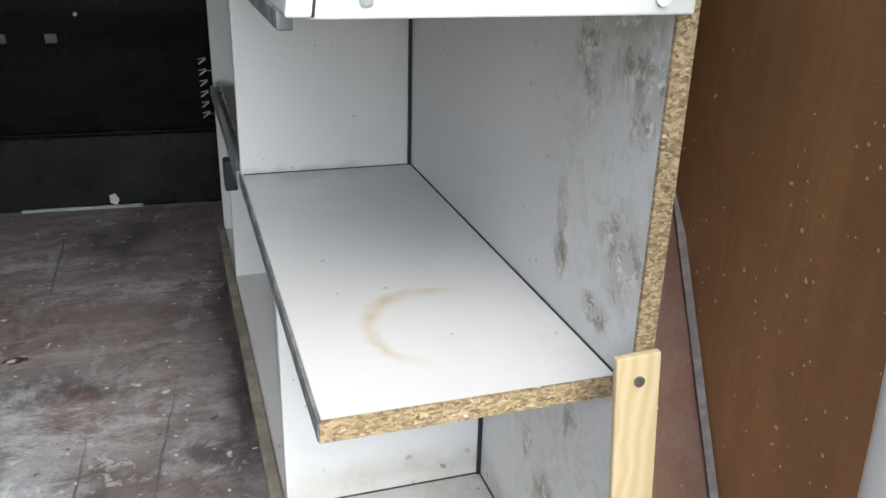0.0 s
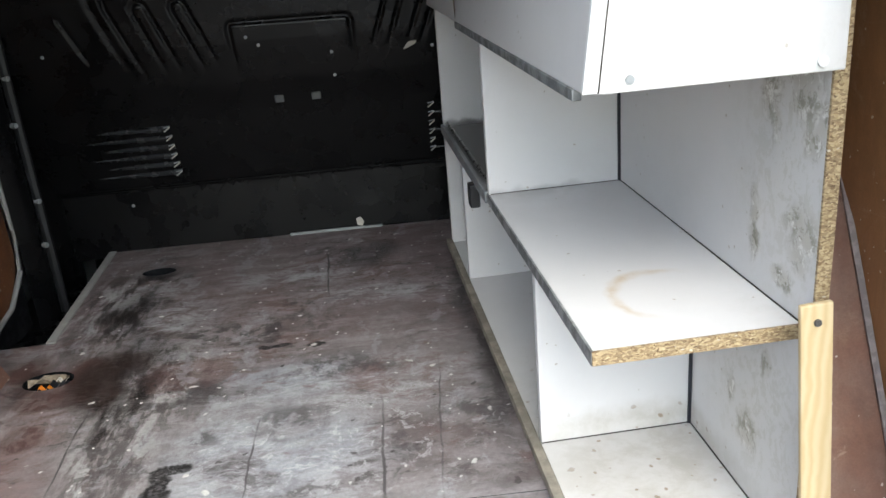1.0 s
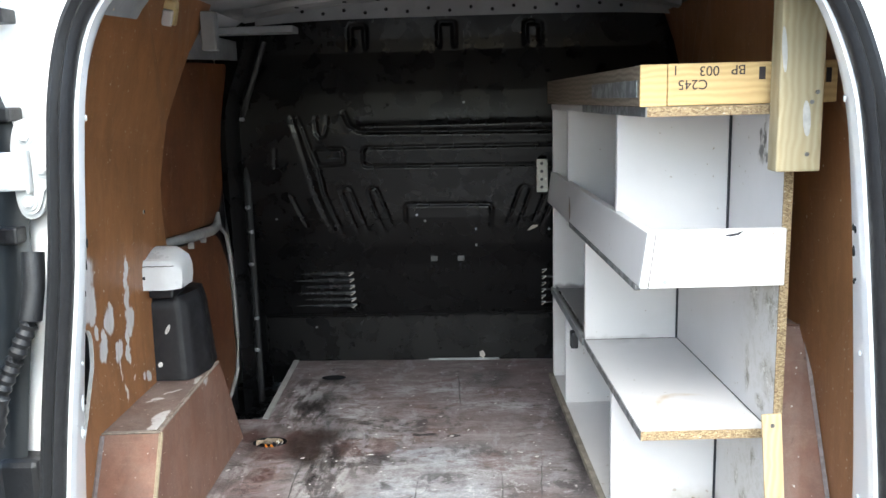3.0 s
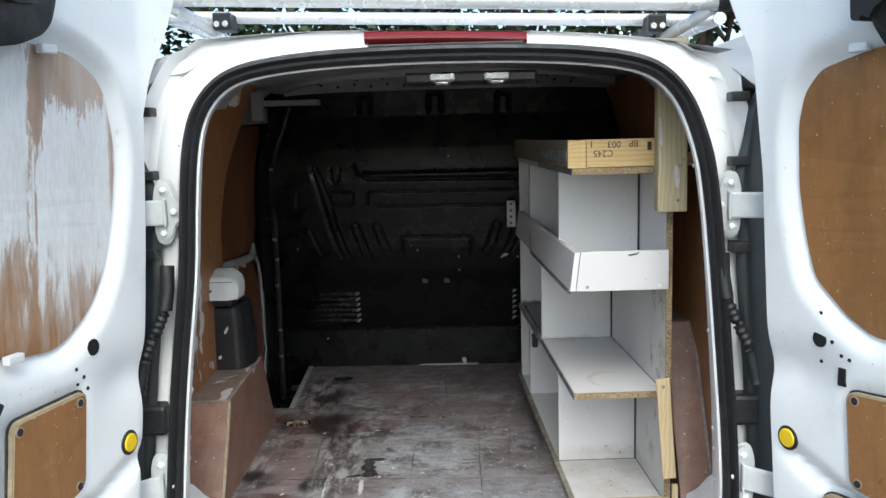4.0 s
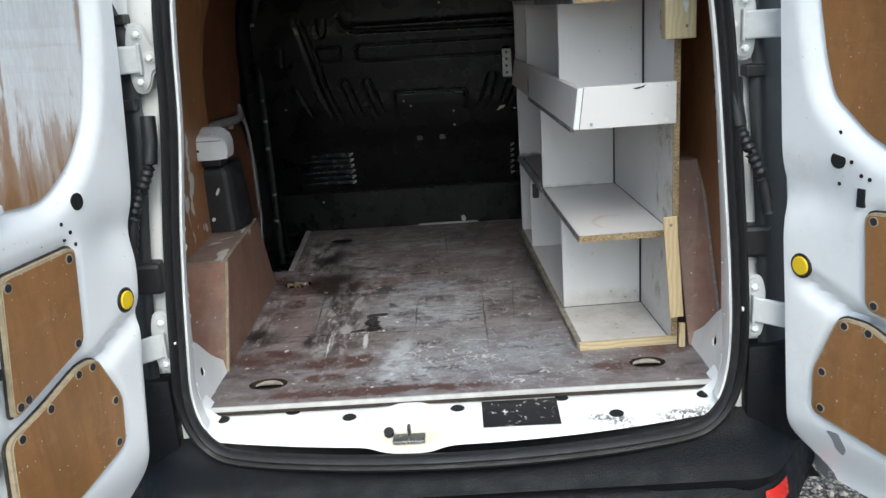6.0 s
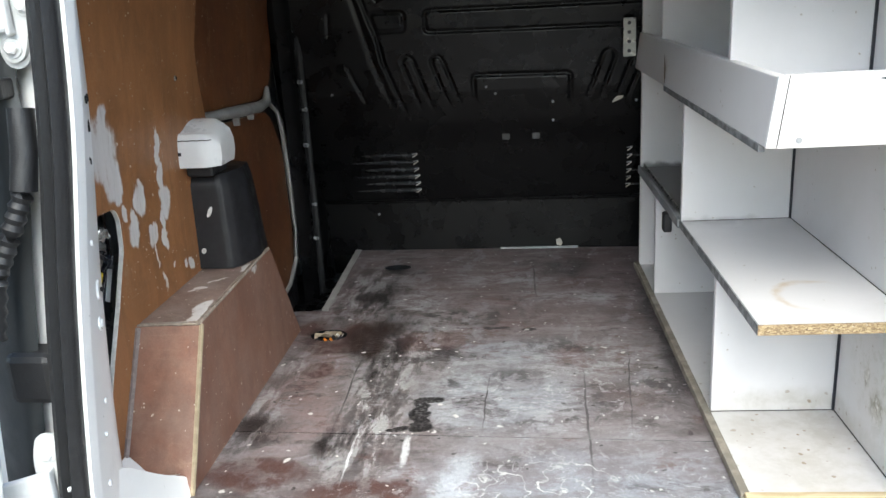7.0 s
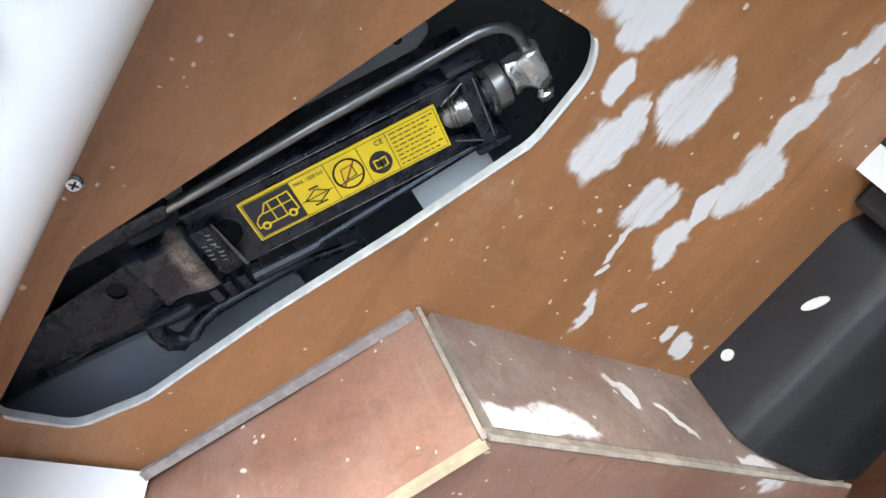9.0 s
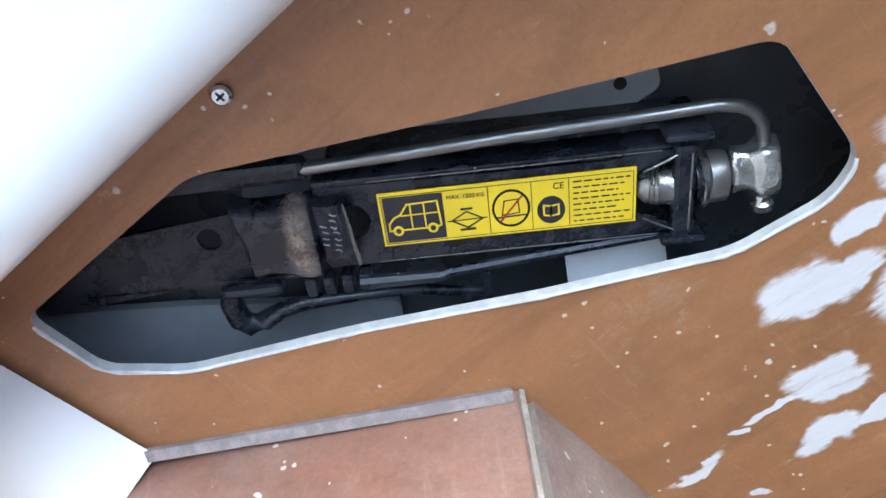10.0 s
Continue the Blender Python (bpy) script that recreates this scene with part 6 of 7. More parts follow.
for s in (-1, 1):
    part("side_rail", tube([(s * 0.66, 0.22, 1.816 - s * 0.022), (s * 0.66, 1.9, 1.84 - s * 0.022)], 0.015, 12), ALU, rack, "", True)
    part("strut", tube([(s * 0.605, 0.10, 1.822 - s * 0.022), (s * 0.53, 0.22, 1.775 - s * 0.022)], 0.014, 10), ALU, rack, "", True)
    bracket = part("bracket", box(s * 0.505 - 0.021, s * 0.505 + 0.021, 0.18, 0.25, 1.780 - s * 0.016, 1.820 - s * 0.016, 0.004), CHARCOAL, rack, "black clamp bracket")
    for dx in (-0.010, 0.010):
        part("bolt", disc((s * 0.505 + dx, 0.180, 1.793 - s * 0.016), (0, -1, 0), 0.007, 0.006, 10), CHROME, bracket)
    part("end_cap", disc((s * 0.615, 0.10, 1.834 - s * 0.0225), (s, 0, 0), 0.019, 0.03, 14, bevel=0.004), CHARCOAL, rack)
    part("foot", box(s * 0.62, s * 0.62 + 0.04, 0.95, 1.05, 1.76, 1.86, 0.004), CHARCOAL, rack)


SEALANT = plain("dusty_grey_sealant", (0.40, 0.335, 0.315), 0.85, 0, 0.45, 70, 0.4)
EDGE_DUST = plain("dusty_ply_edge", (0.48, 0.40, 0.33), 0.8, 0, 0.5, 45, 0.3)


# ---- boxed-in wheel arches ----
def arch_box(name, s, label, top=0.853, back=0.0, rim=EDGE_DUST, rub=EDGE_DUST, upright=None, outer=0.699):
    """rim, rub and upright: materials of the edges; outer: where it meets the lining."""
    yt = 0.334 + back
    a = [(s * outer, yt - 0.011, top), (s * 0.586, yt, top), (s * 0.582, 0.196, FZ), (s * outer, 0.190, FZ)]
    far = [(s * outer, 0.765, top + 0.008), (s * 0.597, 0.748, top + 0.008), (s * 0.600, 0.905, FZ), (s * outer, 0.92, FZ)]
    ob = thing(name, (s * 0.64, 0.55, FZ), label, "wheel arch box")

    def slab(corners, t):
        bm = bmesh.new()
        p = [Vector(c) for c in corners]
        n = (p[1] - p[0]).cross(p[2] - p[0]).normalized() * t
        mid = Vector((s * 0.68, 0.55, 0.7))
        if n.dot(p[0] - mid) > 0:
            n = -n
        vs = [bm.verts.new(q) for q in p] + [bm.verts.new(q + n) for q in p]
        k = len(p)
        bm.faces.new(vs[:k])
        bm.faces.new(list(reversed(vs[k:])))
        for i in range(k):
            f = bm.faces.new((vs[i], vs[(i + 1) % k], vs[(i + 1) % k + k], vs[i + k]))
            f.material_index = 1
        return bm

    part("front_board", slab(a, 0.011), [PLY_BOX, CREAM], ob)
    part("side_board", slab([(s * 0.5865, yt + 0.003, top), (s * 0.597, 0.748, top + 0.008), (s * 0.600, 0.905, FZ), (s * 0.5825, 0.199, FZ)], 0.011), [PLY_BOX, EDGE_DUST], ob)
    part("top_board", slab([(s * outer, yt + 0.001, top + 0.001), (s * 0.598, yt + 0.010, top + 0.001), (s * 0.608, 0.745, top + 0.009), (s * outer, 0.765, top + 0.009)], 0.011), [PLY_TOP, EDGE_DUST], ob)
    part("rear_board", slab([far[0], far[1], far[2], far[3]], 0.011), [PLY_BOX, CREAM], ob)
    edge = lambda p, q, r: tube([p, q], r, 4)
    part("edge_strip", edge((s * 0.585, yt - 0.001, top), (s * 0.5815, 0.197, FZ), 0.0040), upright or rim, ob, "raw pale plywood edge")
    part("edge_strip", edge((s * 0.588, yt + 0.001, top + 0.002), (s * 0.600, 0.748, top + 0.010), 0.0026), rub, ob, "paint-rubbed plywood edge")
    part("edge_strip", edge((s * 0.585, yt - 0.003, top + 0.001), (s * (outer - 0.002), yt - 0.012, top + 0.002), 0.0022), rim, ob)
    part("fillet", edge((s * (outer - 0.003), yt - 0.014, top - 0.002), (s * (outer - 0.003), 0.188, FZ + 0.02), 0.0050), SEALANT, ob, "dusty sealant bead")
    return ob


arch_box("wheel_arch_box", -1, "brown plywood wheel arch box with pale edges and paint spots", upright=CREAM)
arch_box("wheel_arch_box", 1, "brown plywood wheel arch box behind the shelving", 1.028, 0.080, PLY_BOX, EDGE_DUST, PLY_BOX, 0.660)

# ---- black cover and white belt housing above the left arch ----
cover = thing("pillar_cover", (-0.66, 0.66, 0.861), "charcoal plastic pillar cover with paint flecks", "plastic cover")


def cover_skin(a, b):
    """Flat front, chamfered corner and flank, leaning back towards the top."""
    z = 0.862 + 0.200 * b
    path = [(-0.700, 0.610), (-0.665, 0.610), (-0.640, 0.611), (-0.630, 0.614), (-0.616, 0.632), (-0.600, 0.70), (-0.612, 0.78), (-0.70, 0.82)]
    k = a * (len(path) - 1)
    i = min(len(path) - 2, int(k))
    x, y = (path[i][j] + (path[i + 1][j] - path[i][j]) * (k - i) for j in (0, 1))
    x = -0.70 + (x + 0.70) * (1 - 0.10 * b - 0.10 * step(b, 0.82, 1.0))
    return (x, 0.610 + (y - 0.610) * (1 - 0.22 * b) + 0.008 * b + 0.012 * step(b, 0.86, 1.0), z - 0.008 * step(b, 0.9, 1.0))


bm = sheet(28, 16, cover_skin)
part("body", bm, CHARCOAL, cover, "", True)
bm = bmesh.new()
ring = [bm.verts.new(cover_skin(k / 14, 1.0)) for k in range(15)]
bm.faces.new(ring)
part("top", bm, CHARCOAL, cover)
for y, z, r in ((0.612, 0.981, (0.004, 0.012)), (0.612, 0.900, (0.005, 0.006))):
    x = -0.665 if z > 0.95 else -0.687
    part("paint_fleck", plate(oval(x, z, *r, 12, -25), [], lambda u, v, h: (u, 0.6085 + 0.04 * (v - 0.862) - h, v), 0.0018), LIP, cover)
belt = thing("belt_housing", (-0.66, 0.62, 1.06), "white plastic belt reel housing above the charcoal cover", "plastic housing")
bm = box(-0.7045, -0.617, 0.582, 0.672, 1.078, 1.143, 0)
bmesh.ops.subdivide_edges(bm, edges=bm.edges[:], cuts=5, use_grid_fill=True)
for v in bm.verts:
    across, back, up = (v.co.x + 0.7045) / 0.0875, (v.co.y - 0.582) / 0.09, (v.co.z - 1.078) / 0.065
    v.co.z += up * (0.019 * step(back, 0.0, 0.8) * (1 - 0.55 * step(across, 0.6, 1.0)) - 0.010 * step(across, 0.75, 1.0))
    v.co.y += 0.018 * step(across, 0.72, 1.0) * (1 - back) + 0.006 * step(up, 0.75, 1.0) * (1 - back)
    v.co.x -= 0.006 * step(up, 0.7, 1.0) * across + 0.004 * (1 - step(up, 0.0, 0.3)) * across
part("case", bm, PLASTIC_W, belt, "", True)
part("seam", tube([(-0.704 + 0.076 * k / 8, 0.5822 + 0.003 * (k == 8), 1.132 - 0.001 * (k % 2)) for k in range(9)], 0.0009, 5), GRIME, belt)
part("screw_hole", disc((-0.655, 0.5832, 1.106), (0, -1, 0), 0.0038, 0.001, 12), INK, belt)
part("slot", box(-0.7045, -0.692, 0.5810, 0.585, 1.102, 1.109, 0.001), INK, belt)
part("skirt", box(-0.696, -0.640, 0.600, 0.68, 1.056, 1.080, 0.005), CHARCOAL, belt)

# ---- home-made shelving along the right side, set slightly askew ----
shelving = thing("shelving_unit", (0.42, 0.8, FZ), "home-made white melamine shelving with chipboard and pine edges", "shelving")
SK = pose(0.312, 0.2, 0, 0, 0, math.degrees(math.atan(0.043)))
LEN = 1.165


def board(name, x0, x1, y0, y1, z0, z1, mat=MELAMINE, label="", bevel=0.0012, parent=shelving):
    return part(name, box(x0, x1, y0, y1, z0, z1, bevel, m=SK), mat, parent, label)


# back board with its raw front edge
back = board("back_board", 0.226, 0.240, 0.003, LEN, FZ, 1.448)
part("raw_edge", box(0.2255, 0.2405, -0.001, 0.003, FZ + 0.002, 1.446, 0.0006, m=SK), CHIP, back, "raw chipboard edge")
# base
board("base_shelf", 0.004, 0.226, 0.010, LEN, FZ + 0.0005, FZ + 0.010)
board("base_lip", -0.006, 0.240, -0.004, 0.010, FZ + 0.0005, FZ + 0.020, PINE_Y, "pale pine lip")
board("side_lip", -0.010, 0.004, 0.012, LEN, FZ + 0.0005, FZ + 0.016, DUSTY, "dirty beige batten along the floor")
# lower run, middle shelf, dividers
shelf = board("shelf", 0.004, 0.226, 0.020, LEN, 0.877, 0.892)
part("raw_edge", box(0.002, 0.226, 0.016, 0.0205, 0.8765, 0.8925, 0.0006, m=SK), CHIP, shelf, "raw chipboard edge")
part("edge_band", box(0.001, 0.004, 0.018, 0.60, 0.8765, 0.8925, 0.0006, m=SK), TAPE, shelf, "grey worn edge band")
part("edge_rail", box(-0.002, 0.006, 0.60, LEN, 0.874, 0.894, 0.001, m=SK), GREYPAINT, shelf, "grey metal rail")
part("edge_wire", tube([SK @ Vector((0.012, 0.61, 0.900)), SK @ Vector((0.012, LEN - 0.02, 0.900))], 0.004, 6), STEEL, shelf)
for y in (0.285, 0.915):
    board("divider", 0.006, 0.222, y, y + 0.015, FZ + 0.010, 0.877)
for y in (0.588, ):
    board("divider", 0.003, 0.222, y, y + 0.015, 0.892, 1.159)
for y in (0.258, 0.875):
    board("divider", 0.006, 0.222, y, y + 0.015, 1.174, 1.437)
board("end_panel", 0.003, 0.226, LEN - 0.015, LEN, FZ + 0.010, 1.437)
joint = lambda y, z0, z1: part("joint", box(0.2215, 0.226, y - 0.003, y, z0, z1, 0, m=SK), INK, shelving)
joint(0.285, FZ + 0.010, 0.877), joint(0.588, 0.892, 1.15), joint(0.258, 1.166, 1.437)
# grime lines in the joints
for x0, x1, y0, y1, z0, z1 in ((0.2245, 0.226, 0.02, LEN, 0.892, 0.8932), (0.2245, 0.226, 0.012, LEN, FZ + 0.010, FZ + 0.0115), (0.2245, 0.226, 0.02, LEN, 1.1735, 1.175), (0.2245, 0.226, 0.02, LEN, 0.8755, 0.877),
                                (0.006, 0.222, 0.5868, 0.588, 0.892, 0.8931), (0.006, 0.222, 0.2838, 0.285, FZ + 0.010, FZ + 0.0114), (0.006, 0.222, 0.2838, 0.285, 0.8758, 0.877), (0.006, 0.222, 0.2568, 0.258, 1.174, 1.1752)):
    part("joint", box(x0, x1, y0, y1, z0, z1, 0, m=SK), GRIME, shelving)
# tray: shelf with upstands
tray = board("tray_shelf", 0.004, 0.226, 0.012, LEN, 1.159, 1.174)
def leaning(x0, x1, y0, y1, z0, z1, lean):
    """A board whose top leans towards the back board."""
    bm = box(x0, x1, y0, y1, z0, z1, 0.0015)
    for v in bm.verts:
        v.co.x += lean * (v.co.z - z0) / (z1 - z0) * max(0.0, 1 - max(0.0, v.co.x) / 0.228)
    bmesh.ops.transform(bm, matrix=SK, verts=bm.verts)
    return bm


part("tray_front", leaning(0.000, 0.228, -0.014, 0.002, 1.156, 1.252, 0.012), MELAMINE, tray, "white tray front, chipped")
part("tray_side", leaning(-0.012, 0.003, -0.010, LEN + 0.01, 1.158, 1.250, 0.012), MELAMINE, tray, "scuffed white tray side")
board("tray_rail", -0.0130, -0.004, 0.015, 0.74, 1.147, 1.158, TAPE, "grey taped rail under the tray side", 0.001, tray)
part("end_cover", leaning(-0.0125, 0.0012, -0.0165, -0.009, 1.1575, 1.2515, 0.012), PLASTIC_W, tray, "white end strip with a dark joint")
part("joint", leaning(0.0014, 0.0026, -0.0146, -0.0135, 1.1575, 1.2515, 0.012), GRIME, tray)
part("screw", disc(SK @ Vector((0.205, -0.0145, 1.166)), (0, -1, 0), 0.005, 0.002, 12), PLASTIC_W, tray)
part("screw", disc(SK @ Vector((0.030, -0.0145, 1.167)), (0, -1, 0), 0.004, 0.002, 12), GREYPAINT, tray)
part("chip_mark", plate([(0.125, 1.243), (0.145, 1.246), (0.158, 1.250), (0.150, 1.243), (0.135, 1.240)], [], lambda u, v, h: SK @ Vector((u, -0.0148 - h, v)), 0.0005), INK, tray)
part("chip_mark", plate([(0.27, 1.20), (0.285, 1.225), (0.29, 1.19), (0.28, 1.165), (0.273, 1.18)], [], lambda u, v, h: SK @ Vector((-0.0125 + h, u + 0.45, v)), 0.0005), BEAM_Y, tray)
bracket = part("angle_bracket", box(-0.045, -0.012, LEN - 0.004, LEN + 0.001, 1.19, 1.29, 0.001, m=SK), STEEL, shelving, "punched steel angle bracket at the bulkhead")
for k in range(4):
    part("punched_hole", disc(SK @ Vector((-0.030, LEN - 0.004, 1.205 + 0.024 * k)), (0, -1, 0), 0.005, 0.001, 10), INK, bracket)
part("clamp", box(-0.012, 0.006, 0.70, 0.73, 0.835, 0.878, 0.003, m=SK), CHARCOAL, shelving, "small dark hook under the shelf")
# top: chipboard shelf carrying timbers
top = board("top_shelf", 0.000, 0.242, 0.004, LEN, 1.437, 1.452)
part("raw_edge", box(-0.0005, 0.243, 0.0, 0.004, 1.4365, 1.4525, 0.0006, m=SK), CHIP, top, "raw chipboard edge")
part("edge_tape", box(-0.003, 0.001, 0.002, 0.60, 1.4365, 1.453, 0.0006, m=SK), TAPE, top, "grey tape along the edge")
beam = thing("cross_timber", SK @ Vector((0.15, 0.02, 1.453)), "sawn timber lying across the shelving top, stamped with print", "timber")
part("timber", box(0.032, 0.305, 0.002, 0.046, 1.4535, 1.520, 0.002, m=SK), BEAM, beam)
rail = thing("side_timber", SK @ Vector((0.01, 0.5, 1.453)), "darker grey-brown timber along the shelving top edge with grey tape", "timber")
part("timber", box(-0.012, 0.030, 0.006, LEN, 1.4535, 1.519, 0.002, m=SK), BEAM_Y, rail)
part("end_grain", box(-0.0125, 0.0305, 0.001, 0.0065, 1.453, 1.5195, 0.001, m=SK), BEAM, rail, "lighter sawn end grain")
part("tape", box(-0.0145, -0.011, 0.02, 0.42, 1.468, 1.496, 0.0006, m=SK), TAPE, rail, "strip of grey tape")
face = lambda x, z: SK @ Matrix.Translation((x, 0.0012, z)) @ pose(0, 0, 0, 90, 0, 0) @ pose(0, 0, 0, 0, 0, 180)
words("stamp", "C245", 0.022, face(0.072, 1.487), STAMP, beam)
words("stamp", "003", 0.022, face(0.098, 1.508), STAMP, beam)
words("stamp", "1", 0.022, face(0.044, 1.510), STAMP, beam)
words("stamp", "BP", 0.022, face(0.145, 1.509), STAMP, beam)
part("stamp_bar", box(0.178, 0.188, 0.0005, 0.002, 1.492, 1.512, 0, m=SK), STAMP, beam)
for k in range(3):
    part("stamp_bar", box(0.262 + 0.012 * k, 0.270 + 0.012 * k, 0.0005, 0.002, 1.485, 1.508, 0, m=SK), STAMP, beam)
# uprights nailed on
post = thing("upright_post", (0.537, 0.18, 1.35), "knotty sawn post from shelving top to the roof", "timber post")
bm = box(-0.034, 0.034, -0.022, 0.020, 1.348, 1.745, 0.003)
bmesh.ops.transform(bm, matrix=Matrix.Translation((0.536, 0.172, 0)), verts=bm.verts)
part("timber", bm, STUD, post)
for x, z, sx, sz in ((0.507, 1.535, 0.004, 0.035), (0.545, 1.430, 0.006, 0.028)):
    part("paint_smear", plate(oval(x, z, sx, sz, 14, 4), [], lambda u, v, h: (u, 0.1488 - h, v), 0.0006), PALE_EDGE, post)
for x, z in ((0.560, 1.47), (0.548, 1.375), (0.552, 1.455)):
    part("nail", disc((x, 0.150, z), (0, -1, 0), 0.0034, 0.0012, 10), STEEL, post)
stick = thing("short_batten", (0.545, 0.185, 0.66), "short pale pine batten screwed to the shelving edge", "batten")
bm = box(-0.0165, 0.0165, -0.003, 0.0035, -0.122, 0.134, 0.0015, m=Matrix.Translation((0.5345, 0.184, 0.803)) @ pose(0, 0, 0, 0, -4.3, 0))
part("timber", bm, PINE, stick)
part("screw", disc((0.5262, 0.1815, 0.917), (0, -1, 0), 0.004, 0.002, 12), STEEL, stick)
part("offcut", box(0.552, 0.566, 0.185, 0.197, FZ, 0.662, 0.001), PINE, stick)

# ---- litter on the floor ----
bits = thing("floor_litter", (-0.52, 0.873, FZ), "scraps of wrapping and dirt in a floor hole", "litter")
part("wrapper", sheet(8, 5, lambda a, b: (-0.556 + 0.066 * a, 0.866 + 0.016 * b + 0.012 * a, FZ - 0.008 + 0.014 * math.sin(4 * a + 3 * b) ** 2)), SCRAP, bits)
part("paper_scrap", sheet(5, 3, lambda a, b: (-0.508 + 0.026 * a, 0.868 + 0.012 * b - 0.01 * a, FZ - 0.006 + 0.012 * math.sin(5 * a) ** 2)), PAPER, bits)
part("orange_scrap", sheet(4, 3, lambda a, b: (-0.535 + 0.03 * a, 0.845 + 0.012 * b, FZ - 0.008 + 0.010 * math.sin(6 * a) ** 2)), ORANGE, bits)
part("dark_scrap", sheet(4, 3, lambda a, b: (-0.51 + 0.03 * a, 0.852 + 0.02 * b, FZ - 0.009 + 0.012 * math.cos(5 * a) ** 2)), INK, bits)

# ---- scissor jack clipped behind the lining ----
jack = thing("scissor_jack", (-0.75, 0.18, 0.70), "black scissor jack with yellow warning label clipped in the side recess", "car jack")
JA, JB = Vector((0, 0.58, 0.814)), Vector((0, 0.814, -0.58))
JO = Vector((-0.72, 0.2349, 0.9191))
JM = Matrix((JA, JB * 1.09, Vector((1, 0, 0)))).transposed().to_4x4()
JM.translation = JO
jp = lambda s, p, h=0.0: JM @ Vector((s, p, h))


def jbox(name, s0, s1, p0, p1, h0, h1, mat, bevel=0.002, label="", parent=jack):
    return part(name, box(s0, s1, p0, p1, h0, h1, bevel, m=JM), mat, parent, label)


# upper arm as a channel round the screw
bm = plate(rounded([(-0.098, -0.020), (0.050, -0.018), (0.086, -0.023), (0.088, -0.018), (0.066, -0.011), (0.060, 0.0), (0.066, 0.012), (0.090, 0.022), (0.088, 0.026), (0.05, 0.022), (-0.098, 0.024)], 0.003, 3), [oval(-0.0795, 0.0, 0.0088, 0.0092, 18)], lambda u, v, h: jp(u, v, -0.002 + h), 0.003)
arm = part("upper_arm", bm, JACK_BLACK, jack, "black pressed steel arm")
jbox("arm_flange", -0.098, 0.085, -0.023, -0.0195, -0.026, -0.002, JACK_BLACK, 0.001)
jbox("arm_flange", -0.098, 0.085, 0.0225, 0.026, -0.020, -0.002, JACK_BLACK, 0.001)
jbox("second_arm", -0.09, 0.10, -0.030, -0.0265, -0.040, -0.012, JACK_BLACK, 0.001)
jbox("second_arm", -0.045, 0.10, 0.028, 0.0315, -0.022, -0.010, JACK_BLACK, 0.001)
# thin bright tubes laid along the arm edges as modelled highlights
for line in ([(0.088, -0.0205), (0.0780, -0.0158), (0.0685, -0.0118)], [(0.0690, 0.0132), (0.0790, 0.0185), (0.090, 0.0238)]):
    part("edge_glint", tube([jp(u, v, 0.0011) for u, v in line], 0.00055, 6), STEEL, arm, "thin bright steel line drawn as an edge highlight")
for v in (-0.0212, 0.0243):
    part("edge_glint", tube([jp(-0.070, v, -0.0012), jp(0.0, v, -0.0010), jp(0.078, v, -0.0012)], [0.0002, 0.0005, 0.0003], 6), STEEL, arm)
# lower arm
bm = plate(rounded([(-0.26, 0.004), (-0.10, -0.014), (-0.10, 0.024), (-0.26, 0.040)], 0.004), [oval(-0.158, 0.004, 0.0065, 0.0065, 14)], lambda u, v, h: jp(u, v, -0.006 + h), 0.003)
part("lower_arm", bm, JACK_BLACK, jack, "black pressed steel arm")
jbox("arm_flange", -0.26, -0.11, 0.030, 0.033, -0.03, -0.006, JACK_BLACK, 0.001)
# saddle over the joint: two folded plates with a rubbed band
SADDLE = enamel("rubbed_saddle_enamel", [(tuple(jp(-0.1075, 0.003, 0.008)), (0.02, 0.034, 0.0055), (-35.5, 0, 0))], 0.5)


def saddle_skin(a, b):
    """Folded plate: flared heel, rubbed ridge, then a step down to a stamped lip."""
    u = -0.1385 + 0.0400 * a
    half = 0.0205 + 0.0018 * math.exp(-(a / 0.10) ** 2) + 0.0016 * step(a, 0.55, 0.75) - 0.0009 * math.exp(-((a - 0.32) / 0.16) ** 2)
    v = 0.0035 + half * (2 * b - 1)
    h = lerp(a, [0, 0.06, 0.40, 0.66, 0.80, 0.97, 1.0], [0.0035, 0.0058, 0.0066, 0.0086, 0.0098, 0.0090, 0.0050])
    h -= 0.0075 * max(0.0, abs(2 * b - 1) - 0.88) / 0.12
    return jp(u + 0.0022 * (2 * b - 1) * (1 - a) - 0.0007 * math.sin(b * 9) * (1 - step(a, 0, 0.2)), v, h)


def lip_skin(a, b):
    u = -0.0990 + 0.0185 * a
    half = 0.0178 - 0.0010 * math.sin(a * math.pi)
    v = 0.0008 + half * (2 * b - 1)
    h = lerp(a, [0, 0.12, 0.75, 0.90, 1.0], [0.0035, 0.0052, 0.0058, 0.0078, 0.0092]) - 0.0075 * max(0.0, abs(2 * b - 1) - 0.90) / 0.10
    return jp(u + 0.0025 * (b - 0.5), v, h)


def skinned(nu, nv, skin, depth):
    """A bent plate with a turned-down border, so that its thickness shows."""
    bm = sheet(nu, nv, skin)
    edge = [e for e in bm.edges if len(e.link_faces) == 1]
    low = bmesh.ops.extrude_edge_only(bm, edges=edge)["geom"]
    for q in low:
        if isinstance(q, bmesh.types.BMVert):
            q.co.x -= depth
    return bm


part("saddle", skinned(34, 22, saddle_skin, 0.006), SADDLE, jack, "worn black saddle plate with a rusty rubbed band", True)
lip = part("saddle_lip", skinned(18, 18, lip_skin, 0.006), JACK_BLACK, jack, "stamped black plate", True)
